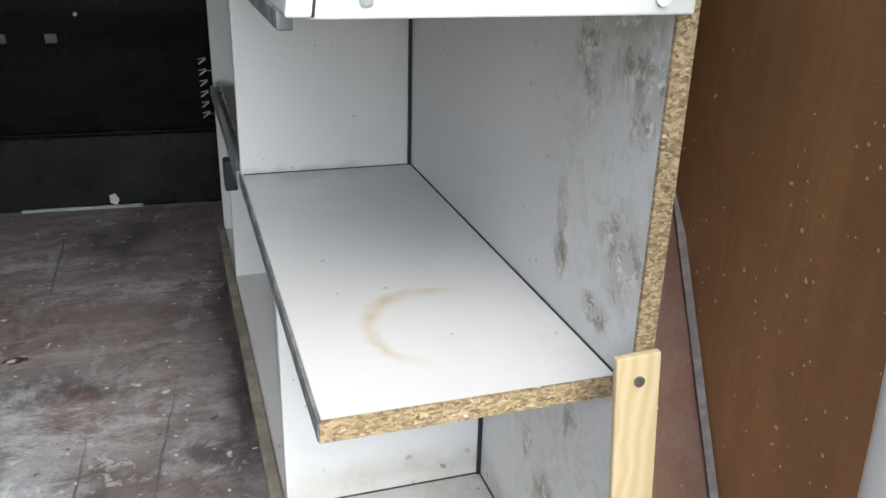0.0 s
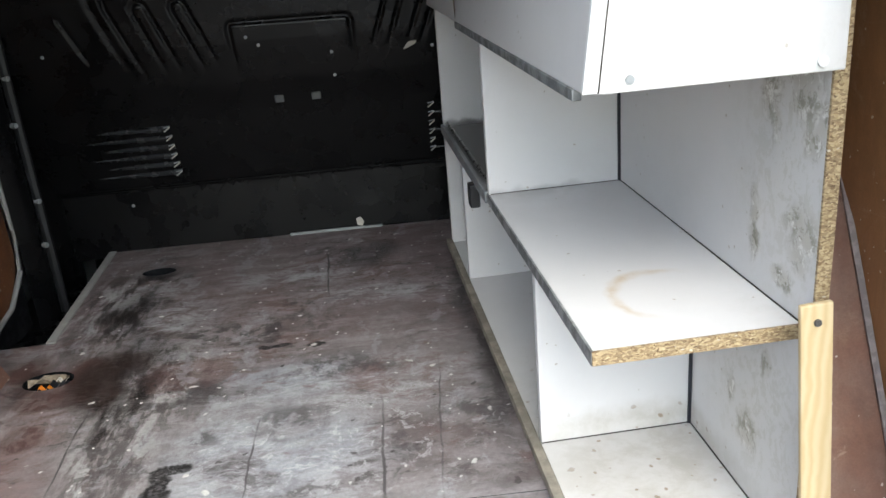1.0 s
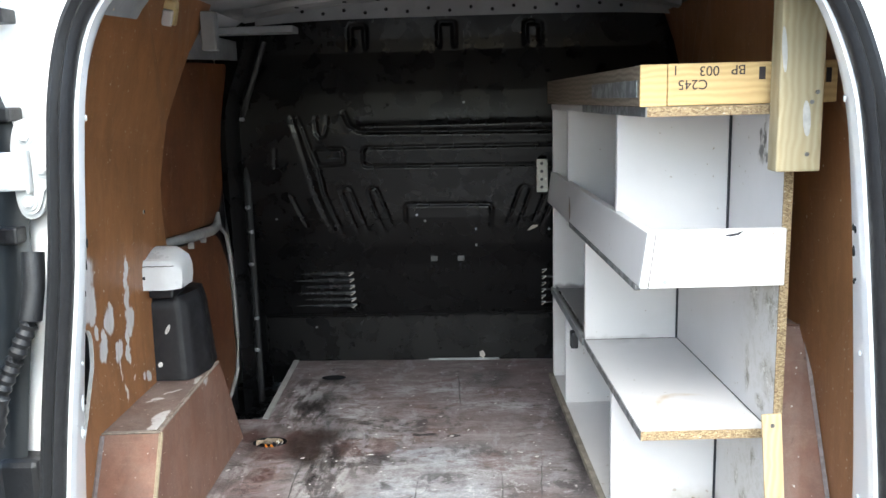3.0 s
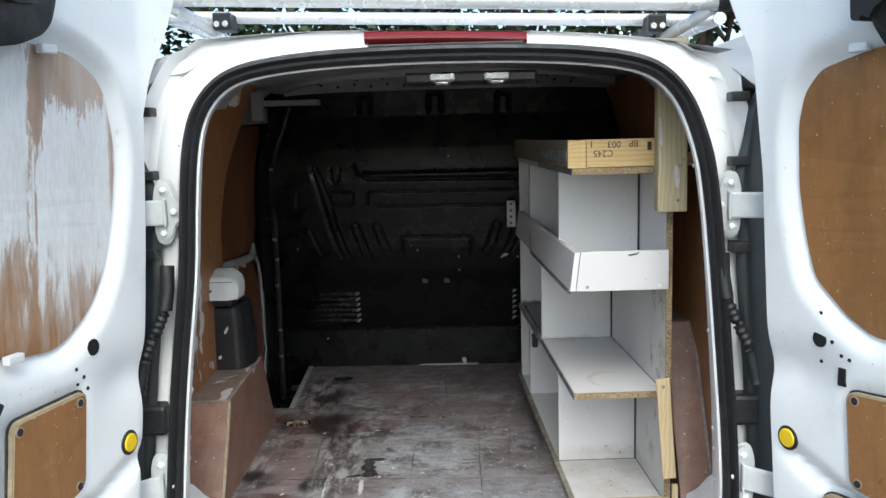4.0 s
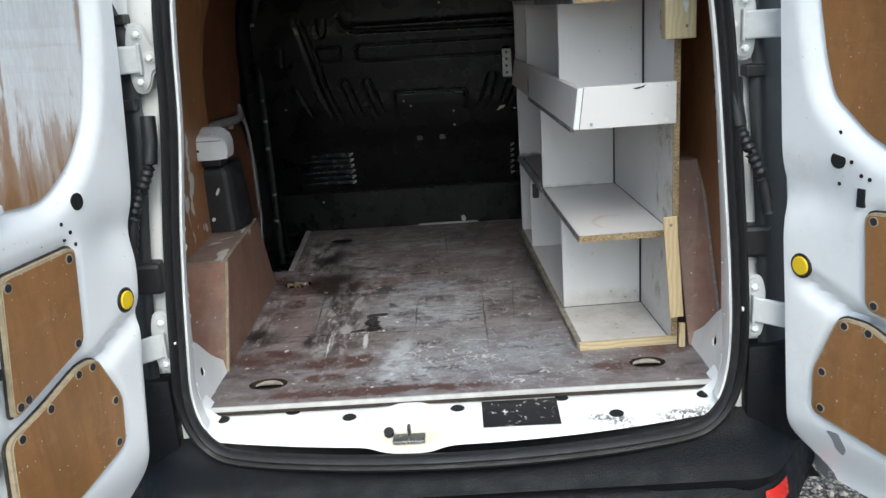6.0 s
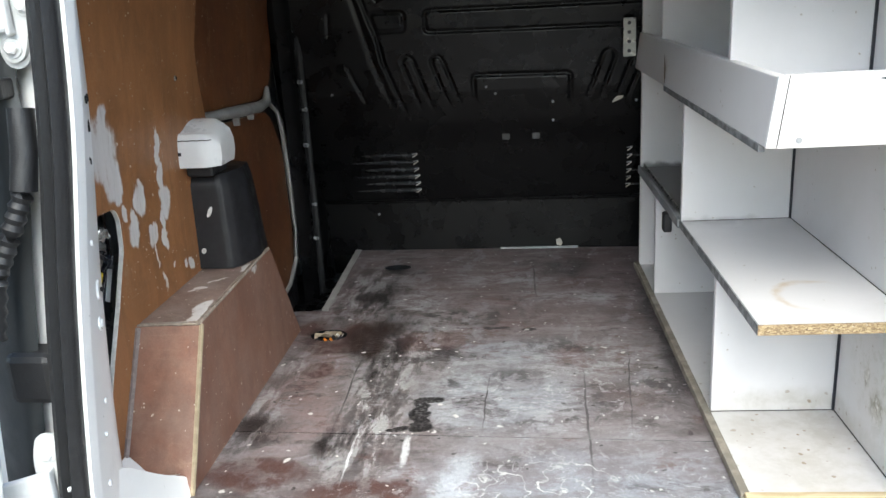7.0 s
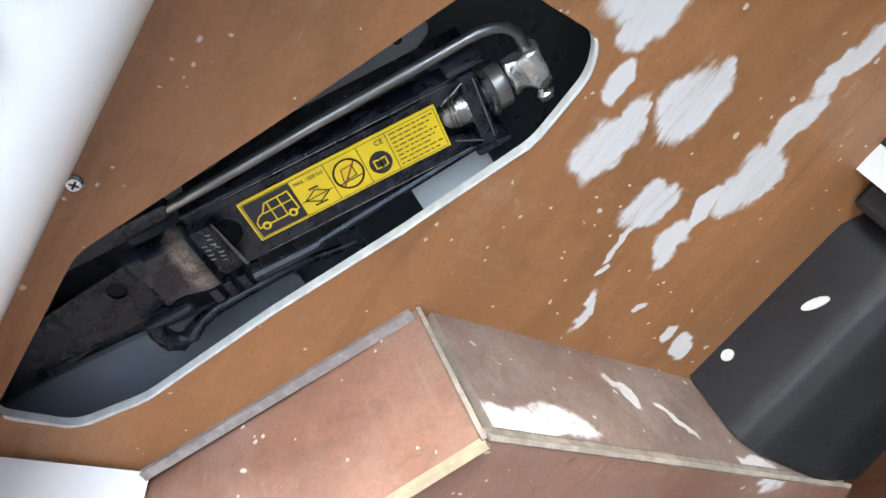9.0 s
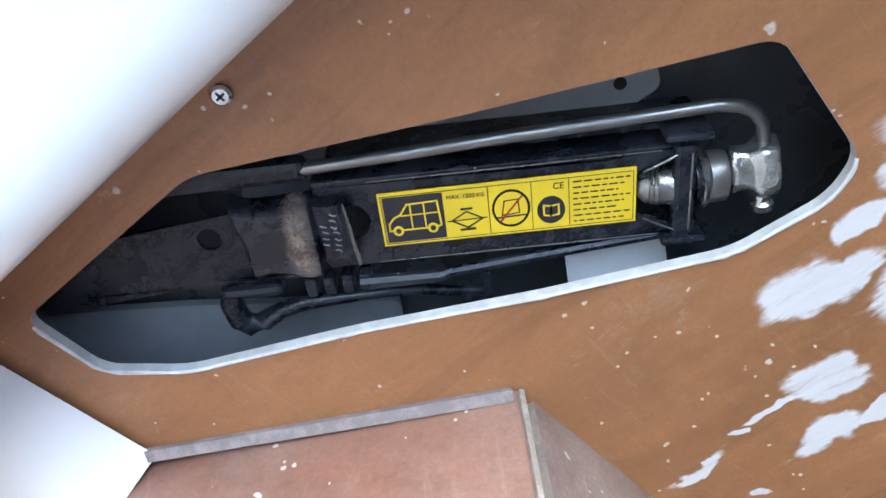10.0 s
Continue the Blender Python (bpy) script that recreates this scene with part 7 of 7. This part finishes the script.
part("fold_edge", tube([jp(-0.0822 + 0.0004, -0.0165, 0.0088), jp(-0.0805, -0.008, 0.0094), jp(-0.0800, 0.002, 0.0095), jp(-0.0792, 0.010, 0.0093), jp(-0.0786, 0.0178, 0.0088)], [0.0005, 0.0007, 0.0009, 0.0011, 0.0012], 6), STEEL, jack, "bright steel line along the fold")
stamp = random.Random(11)
for u0, count in ((-0.0942, 4), (-0.0885, 7)):
    for q in range(count):
        u, v = u0 + stamp.uniform(-0.0006, 0.0006), -0.0095 + 0.0034 * q + (0.006 if count == 4 else 0)
        part("stamp_bar", tube([jp(u - 0.0016, v - 0.0005, 0.0057), jp(u, v + stamp.uniform(-0.0008, 0.0008), 0.0060), jp(u + 0.0017, v + 0.0004, 0.0061)], 0.00042, 5), STAMPED, lip)
rod = [(-0.1535, 0.0330), (-0.1560, 0.0420), (-0.1545, 0.0520), (-0.1485, 0.0570), (-0.1405, 0.0550), (-0.1300, 0.0495), (-0.1150, 0.0462), (-0.095, 0.0450), (-0.072, 0.0445), (-0.055, 0.0470), (-0.036, 0.0535), (-0.016, 0.0575)]
part("hook", tube([jp(u, v, -0.003 - 0.010 * step(u, -0.08, -0.02)) for u, v in rod], [0.0060, 0.0066, 0.0070, 0.0068, 0.0060, 0.0050, 0.0042, 0.0038, 0.0036, 0.0034, 0.0030, 0.0024], 12), JACK_BLACK, jack, "black bent rod with a rounded end", True)
part("guard", plate(rounded([(-0.016, 0.040), (-0.012, 0.040), (-0.012, 0.062), (-0.016, 0.062)], 0.001), [], lambda u, v, h: jp(u, v, -0.004 + h), 0.012), JACK_BLACK, jack)
jbox("hook_base", -0.158, -0.124, 0.0295, 0.036, -0.006, 0.004, JACK_BLACK, 0.003)
for k in range(4):
    jbox("tooth", -0.112 + 0.010 * k, -0.106 + 0.010 * k, 0.029, 0.040, -0.008, 0.002, JACK_BLACK, 0.001)
part("lever", tube([jp(-0.082, 0.034, 0.002), jp(-0.038, 0.035, 0.001), jp(-0.034, 0.0345, -0.001), jp(0.088, 0.027, -0.006)], [0.0042, 0.0036, 0.003, 0.003], 8), JACK_BLACK, jack, "", True)
# screw, yoke, nut, crank socket
part("screw_nose", tube([jp(u, 0.0005, -0.007) for u in (0.0655, 0.0668, 0.0685, 0.0700, 0.0715, 0.0722, 0.0738, 0.0745, 0.0762, 0.0770, 0.084)], [0.0030, 0.0062, 0.0076, 0.0080, 0.0088, 0.0082, 0.0096, 0.0090, 0.0102, 0.0098, 0.0104], 18), STEEL, jack, "greasy steel screw nose", True)
yoke = jbox("yoke", 0.0835, 0.0955, -0.024, 0.026, -0.024, 0.002, JACK_BLACK, 0.003)
for p in (-0.030, 0.026):
    part("pivot", disc(jp(0.090, p, -0.008), JB, 0.008, 0.006, 12, bevel=0.002), JACK_BLACK, jack)
    jbox("fork_ear", 0.078, 0.102, p - 0.0015, p + 0.0025, -0.022, 0.006, JACK_BLACK, 0.002)
# bright line added as the yoke edge's highlight
part("edge_glint", tube([jp(0.0925, -0.020, 0.0022), jp(0.0925, 0.0215, 0.0022)], 0.0006, 6), STEEL, yoke, "thin bright steel line drawn as an edge highlight")
part("collar", tube([jp(0.0955, -0.0005, -0.008), jp(0.0980, -0.0005, -0.008)], 0.0120, 18), JACK_BLACK, jack, "", True)
part("bearing", tube([jp(0.0980, -0.0005, -0.008), jp(0.0988, -0.0005, -0.008), jp(0.1010, -0.0008, -0.008), jp(0.1018, -0.0008, -0.008)], [0.0150, 0.0156, 0.0140, 0.0130], 24), STEEL, jack, "bright thrust washer", True)
part("nut", tube([jp(0.1022, -0.001, -0.008), jp(0.1032, -0.001, -0.008), jp(0.1105, -0.0015, -0.008), jp(0.1115, -0.0015, -0.008)], [0.0128, 0.0136, 0.0136, 0.0128], 24), BAR, jack, "dull steel nut", True)
part("shank", tube([jp(0.1110, -0.002, -0.008), jp(0.1145, -0.002, -0.008)], 0.0090, 16), JACK_BLACK, jack)


def socket_skin(a, b):
    """Tube crushed round the screw's end, swelling into an upright barrel for the crank."""
    u = 0.1135 + 0.0250 * a
    barrel = math.exp(-((u - 0.1315) / 0.0062) ** 4)
    w = b * 2 * math.pi
    flat = 0.0118 - 0.0016 * math.sin(a * 7) * (1 - barrel)
    rp = flat + 0.0030 * barrel + 0.0006 * math.sin(5 * w + 3 * a)
    rh = 0.0085 + 0.0022 * barrel + 0.0007 * math.sin(4 * w + 9 * a)
    close = 1 - 0.35 * step(a, 0.93, 1.0) - 0.12 * (1 - step(a, 0, 0.06))
    sq = lambda t: math.copysign(abs(t) ** 0.62, t)
    return jp(u + 0.0010 * math.sin(2 * w), -0.0045 + 0.0005 * barrel + rp * close * sq(math.cos(w)), -0.0065 + rh * close * sq(math.sin(w)))


bm = sheet(26, 30, socket_skin)
bmesh.ops.remove_doubles(bm, verts=bm.verts, dist=0.00005)
bmesh.ops.holes_fill(bm, edges=[e for e in bm.edges if len(e.link_faces) == 1])
bmesh.ops.recalc_face_normals(bm, faces=bm.faces)
socket = part("socket", bm, CRUSHED, jack, "crushed bright steel crank socket", True)
part("pin", tube([jp(0.1318, 0.006, -0.006), jp(0.1322, 0.0135, -0.006), jp(0.1324, 0.0150, -0.006), jp(0.1328, 0.0185, -0.006), jp(0.1330, 0.0200, -0.006)], [0.0042, 0.0046, 0.0062, 0.0058, 0.0036], 14), CRUSHED, jack, "bright pin under the socket", True)
# folded crank bar
part("crank_bar", tube([jp(-0.105, -0.030, -0.004), jp(-0.05, -0.033, -0.003), jp(0.004, -0.036, -0.003), jp(0.06, -0.038, -0.003), jp(0.104, -0.0400, -0.003), jp(0.115, -0.0385, -0.003), jp(0.1225, -0.0345, -0.004), jp(0.1275, -0.0275, -0.005), jp(0.1300, -0.012, -0.006)], 0.0034, 12), BAR, jack, "dull steel crank bar", True)
jbox("bar_clip", -0.20, -0.098, -0.036, -0.024, -0.012, 0.000, JACK_BLACK, 0.004)
# label
lab = jbox("warning_label", -0.0655, 0.0655, -0.0145, 0.0150, -0.0012, -0.0002, LABEL, 0, "yellow warning label with pictograms")
LZ = 0.0004


def ink(line, mat=INK, name="print", z=LZ):
    return part(name, plate(line, [], lambda u, v, h: jp(u, v, z + h), 0.0003), mat, lab)


def stroke(points, w=0.0005, mat=INK, z=LZ):
    bm = bmesh.new()
    for (x0, y0), (x1, y1) in zip(points, points[1:]):
        d = Vector((x1 - x0, y1 - y0)).normalized() * w
        q = [(x0 - d.y - d.x, y0 + d.x - d.y), (x1 - d.y + d.x, y1 + d.x + d.y), (x1 + d.y + d.x, y1 - d.x + d.y), (x0 + d.y - d.x, y0 - d.x - d.y)]
        vs = [bm.verts.new(jp(u, v, z)) for u, v in q]
        bm.faces.new(vs)
    return part("print", bm, mat, lab)


ink([(-0.0632, -0.0122), (-0.0325, -0.0122), (-0.0325, 0.0128), (-0.0632, 0.0128)])
van_line = [(-0.0615, 0.006), (-0.0612, 0.002), (-0.0585, -0.001), (-0.055, -0.0025), (-0.051, -0.008), (-0.0355, -0.0085), (-0.0345, 0.005), (-0.037, 0.006), (-0.0405, 0.006), (-0.054, 0.006), (-0.0615, 0.006)]
stroke(van_line, 0.0005, LABEL, LZ + 0.0004)
stroke([(-0.0545, -0.002), (-0.036, -0.0022)], 0.0004, LABEL, LZ + 0.0004)
for x in (-0.0495, -0.0425):
    stroke([(x, -0.0082), (x, 0.0058)], 0.0004, LABEL, LZ + 0.0004)
for x in (-0.057, -0.039):
    ink(oval(x, 0.0062, 0.0028, 0.0028, 14), LABEL, "print", LZ + 0.0006)
    ink(oval(x, 0.0062, 0.0014, 0.0014, 12), INK, "print", LZ + 0.0009)
for x in (-0.0095, 0.0125, 0.0315):
    stroke([(x, -0.0125), (x, 0.0128)], 0.0002)
stroke([(-0.0640, -0.0130), (0.0640, -0.0130), (0.0640, 0.0135), (-0.0640, 0.0135), (-0.0640, -0.0130)], 0.0002)
# lifting pictogram
stroke([(-0.029, 0.004), (-0.021, -0.0005), (-0.013, 0.004), (-0.021, 0.0085), (-0.029, 0.004)], 0.0004)
stroke([(-0.031, 0.0042), (-0.011, 0.0038)], 0.0003)
stroke([(-0.0235, -0.002), (-0.0185, -0.002)], 0.0006)
stroke([(-0.0245, 0.0095), (-0.0175, 0.0095)], 0.0006)
LM = lambda x, y: JM @ Matrix.Translation((x, y, LZ)) @ pose(0, 0, 0, 180, 0, 0) @ Matrix.Diagonal((1, 1, -1, 1))
words("print", "MAX. 1200 KG", 0.0031, LM(-0.0208, -0.0090), INK, lab, 0.0001)
words("print", "CE", 0.0048, LM(0.0262, -0.0092), INK, lab, 0.0001)
# forbidden sign and manual sign
ringline = oval(0.0018, 0.0003, 0.0092, 0.0098, 28)
stroke(ringline + ringline[:1], 0.0006)
stroke([(-0.003, 0.004), (0.006, 0.003), (0.0055, -0.0045), (-0.0015, -0.004), (-0.003, 0.004)], 0.0003)
stroke([(-0.006, 0.005), (0.009, 0.0045)], 0.0004)
stroke([(-0.004, 0.007), (0.0075, -0.006)], 0.0005, REDINK, LZ + 0.0003)
ink(oval(0.0222, 0.0035, 0.0072, 0.0076, 24))
for s in (-1, 1):
    stroke([(0.0222, 0.0010), (0.0222 + s * 0.0038, 0.0005), (0.0222 + s * 0.0038, 0.0060), (0.0222, 0.0066), (0.0222, 0.0010)], 0.0005, LABEL, LZ + 0.0004)
text_rnd = random.Random(6)
for k in range(8):
    x, y = 0.0335, -0.0105 + 0.0031 * k
    end = 0.0625 - 0.003 * (k * 7 % 3)
    while x < end - 0.001:
        w = min(text_rnd.uniform(0.0018, 0.0052), end - x)
        stroke([(x + 0.0005, y), (x + w - 0.0005, y)], 0.00042)
        x += w + 0.0009
# sticker and straps in the recess behind
part("recess_sticker", plate([(0.289, 0.918), (0.314, 0.967), (0.345, 0.951), (0.320, 0.899)], [], lambda u, v, h: (-0.738 + h, u, v), 0.001), GREYCARD, wall_left, "light grey sticker")
ledge = plate(rounded([(0.15, 0.80), (0.21, 0.86), (0.266, 0.985), (0.250, 0.996), (0.252, 1.012), (0.232, 1.02), (0.19, 0.96), (0.13, 0.84)], 0.006), [], lambda u, v, h: (-0.757 + h, u, v), 0.006)
part("recess_plate", ledge, RECESS, wall_left, "smooth grey pressing inside the recess")
# added pale plate imitates the light falling on the recess bottom
lower = plate(rounded([(0.095, 0.640), (0.118, 0.650), (0.183, 0.724), (0.262, 0.816), (0.276, 0.808), (0.270, 0.765), (0.225, 0.640), (0.177, 0.600), (0.11, 0.60)], 0.006), [], lambda u, v, h: (-0.757 + 0.10 * max(0.0, 0.72 - v) + h, u, v), 0.006)
part("recess_plate", lower, RECESS, wall_left, "pale grey plate added low in the recess to imitate its lit bottom")
for y, z in ((0.236, 0.997), (0.195, 0.945)):
    part("recess_hole", disc((-0.7575, y, z), (1, 0, 0), 0.0035, 0.001, 12), DARK, wall_left)

# ---- silver car parked beyond ----
car = thing("parked_car", (-3.9, 7.3, 0), "silver parked hatchback car facing the yard", "car")
CM = Matrix.Translation((-3.98, 5.78, 0)) @ pose(0, 0, 0, 0, 0, 32.5) @ Matrix.Diagonal((1.0, 1.0, 1.07, 1))
SILVER = plain("silver_car_paint", (0.50, 0.52, 0.54), 0.28, 0.45, 0.06, 2, 0.0)
GLASS = plain("dark_car_glass", (0.02, 0.022, 0.024), 0.06, 0, 0.1, 10, 0.02)
# local axes: x across from the near flank, y back from the front axle
prof = [(-0.92, 0.30), (-0.95, 0.55), (-0.86, 0.72), (-0.30, 0.92), (0.18, 0.98), (0.95, 1.40), (1.6, 1.49), (2.5, 1.45), (3.2, 1.15), (3.75, 1.06), (3.85, 0.70), (3.80, 0.32)]


def car_skin(a, b):
    """Across a, along b over the roofline."""
    k = b * (len(prof) - 1)
    i = min(len(prof) - 2, int(k))
    y, z = (prof[i][j] + (prof[i + 1][j] - prof[i][j]) * (k - i) for j in (0, 1))
    t = 2 * a - 1
    w = 0.92 - 0.24 * step(z, 0.95, 1.5)
    w -= 0.16 * step(-y, 0.5, 0.98)
    return CM @ Vector((0.92 + w * t, y + 0.16 * t * t * step(-y, 0.3, 0.9), z - 0.05 * abs(t) ** 4))


part("body", sheet(24, 66, car_skin), SILVER, car, "", True)
for side in (-1, 1):
    def flank(a, b, side=side):
        y = -0.90 + 4.70 * a
        ztop = lerp(y, [p[0] for p in prof[2:11]], [p[1] for p in prof[2:11]]) - 0.05
        z = 0.24 + (ztop - 0.24) * b
        for wy in (0.0, 2.85):
            z = max(z, math.sqrt(max(0, 0.36 ** 2 - (y - wy) ** 2)) + 0.31) if z < 0.67 else z
        w = 0.92 - 0.24 * step(z, 0.95, 1.5) - 0.16 * step(-y, 0.5, 0.98) + 0.02 * math.sin(b * 3)
        return CM @ Vector((0.92 + side * w, y, z))
    part("side_panel", sheet(60, 14, flank), SILVER, car, "", True)
    glass = [(0.55, 1.02), (1.05, 1.34), (1.6, 1.41), (2.35, 1.38), (2.95, 1.12), (2.95, 1.02)]
    part("side_window", plate(rounded(glass, 0.03), [], lambda u, v, h, side=side: CM @ Vector((0.92 + side * (0.936 - 0.24 * step(v, 0.95, 1.5) + h), u, v)), 0.012), GLASS, car)
    mirror = part("wing_mirror", box(-0.11, 0.11, -0.07, 0.07, -0.07, 0.07, 0.035, m=CM @ Matrix.Translation((0.92 + side * 1.02, 0.62, 1.02))), SILVER, car, "", True)
    part("mirror_base", box(-0.10, 0.08, -0.03, 0.04, -0.03, 0.0, 0.01, m=CM @ Matrix.Translation((0.92 + side * 0.94, 0.62, 0.955))), RUBBER, mirror)
    part("headlight", sheet(8, 6, lambda a, b, side=side: CM @ Vector((0.92 + side * (0.42 + 0.36 * a), -0.90 + 0.03 * b + 0.26 * a * a, 0.62 + 0.12 * b + 0.05 * a))), PLASTIC_W, car, "clear headlight with amber corner", True)
    part("indicator", sheet(3, 3, lambda a, b, side=side: CM @ Vector((0.92 + side * (0.66 + 0.12 * a), -0.80 + 0.14 * a, 0.66 + 0.05 * b))), ORANGE, car)
    for wy in (0.0, 2.85):
        x0 = 0.92 + side * 0.90
        wheel = part("wheel", tube([CM @ Vector((x0, wy, 0.32)), CM @ Vector((x0 - side * 0.20, wy, 0.32))], 0.32, 28), RUBBER, car)
        part("rim", disc(CM @ Vector((x0, wy, 0.32)), CM.to_3x3() @ Vector((side, 0, 0)), 0.22, 0.012, 24), CHROME, wheel)
        for k in range(5):
            a = k * math.tau / 5
            part("spoke_gap", disc(CM @ Vector((x0 + side * 0.011, wy + 0.13 * math.cos(a), 0.32 + 0.13 * math.sin(a))), CM.to_3x3() @ Vector((side, 0, 0)), 0.045, 0.003, 10), DARK, wheel)
part("windscreen", sheet(10, 6, lambda a, b: CM @ Vector((0.92 + (2 * a - 1) * (0.74 - 0.10 * b), 0.22 + 0.70 * b + 0.06 * (2 * a - 1) ** 2, 1.012 + 0.385 * b - 0.04 * abs(2 * a - 1) ** 4))), GLASS, car, "", True)
# white sheet on the windscreen stands in for its bright reflection
part("screen_glare", sheet(1, 1, lambda a, b: CM @ Vector((0.30 + 0.20 * a, 0.40 + 0.30 * b, 1.125 + 0.17 * b))), PLASTIC_W, car)
part("grille", sheet(4, 3, lambda a, b: CM @ Vector((0.45 + 0.94 * a, -0.975, 0.36 + 0.14 * b))), RUBBER, car)

# ---- trees along the yard ----
LEAF, nt, b = material("dark_foliage", 0.85)
put(nt, b.inputs["Base Color"], mix(nt, nt.nodes.new("ShaderNodeNewGeometry").outputs["Random Per Island"], (0.007, 0.014, 0.006), (0.038, 0.062, 0.022)))
BARK = plain("grey_brown_bark", (0.09, 0.07, 0.05), 0.9, 0, 0.5, 12, 0.8)


def tree(seed, at, height, spread, low):
    r = random.Random(seed)
    ob = thing("tree", at, "dark green leafy tree at the edge of the yard", "tree", "yard trees")
    lean = Vector((r.uniform(-0.3, 0.3), r.uniform(-0.3, 0.3), 0))
    bm = tube([Vector(at) + Vector((0, 0, height * k / 6)) + lean * (k / 6) ** 2 for k in range(7)], [0.24 * (1 - k / 8) for k in range(7)], 9)
    limbs = []
    for k in range(9):
        z = height * (0.25 + 0.07 * k)
        a = r.uniform(0, 6.28)
        tip = Vector(at) + Vector((math.cos(a) * spread * r.uniform(0.5, 0.9), math.sin(a) * spread * r.uniform(0.5, 0.9), z + height * 0.12))
        limbs.append(tip)
        tube([Vector(at) + Vector((0, 0, z)), Vector(at) * 0.5 + tip * 0.5 + Vector((0, 0, z * 0.5 - tip.z * 0.5 + height * 0.10 + 0.0 + (tip.z - z) * 0.5)), tip], [0.07, 0.05, 0.02], 6, bm)
    part("trunk", bm, BARK, ob, "", True)
    verts, faces = [], []
    for k in range(170):
        a, t = r.uniform(0, 6.28), r.uniform(0, 1)
        rad = spread * (0.35 + 0.65 * math.sin(math.pi * min(0.98, 0.12 + 0.85 * t))) * r.uniform(0.45, 1.0)
        c = Vector(at) + Vector((rad * math.cos(a), rad * math.sin(a), low + (height * 1.12 - low) * t))
        for j in range(80):
            p = c + Vector((r.gauss(0, 0.26), r.gauss(0, 0.26), r.gauss(0, 0.2)))
            s = r.uniform(0.07, 0.15)
            u = Vector((r.gauss(0, 1), r.gauss(0, 1), r.gauss(0, 0.6))).normalized()
            v = u.cross(Vector((r.gauss(0, 1), r.gauss(0, 1), r.gauss(0, 1)))).normalized()
            i = len(verts)
            verts += [p - u * s, p + v * s * 0.5, p + u * s, p - v * s * 0.5]
            faces.append((i, i + 1, i + 2, i + 3))
    me = bpy.data.meshes.new("crown")
    me.from_pydata([tuple(v) for v in verts], [], faces)
    me.materials.append(LEAF)
    crown = new("crown", me)
    crown.parent = ob
    crown.matrix_parent_inverse = ob.matrix_basis.inverted()
    return ob


for k, (x, y, h, s) in enumerate(((-9.5, 13.5, 7.5, 2.6), (-6.0, 14.5, 8.5, 2.8), (-2.5, 15.5, 8.0, 2.7), (1.2, 15.0, 8.5, 2.8), (4.8, 14.5, 8.0, 2.7), (-13.0, 11.0, 7.0, 2.6), (8.3, 13.5, 7.5, 2.6))):
    tree(10 + k, (x, y, 0), h, s, 0.4)
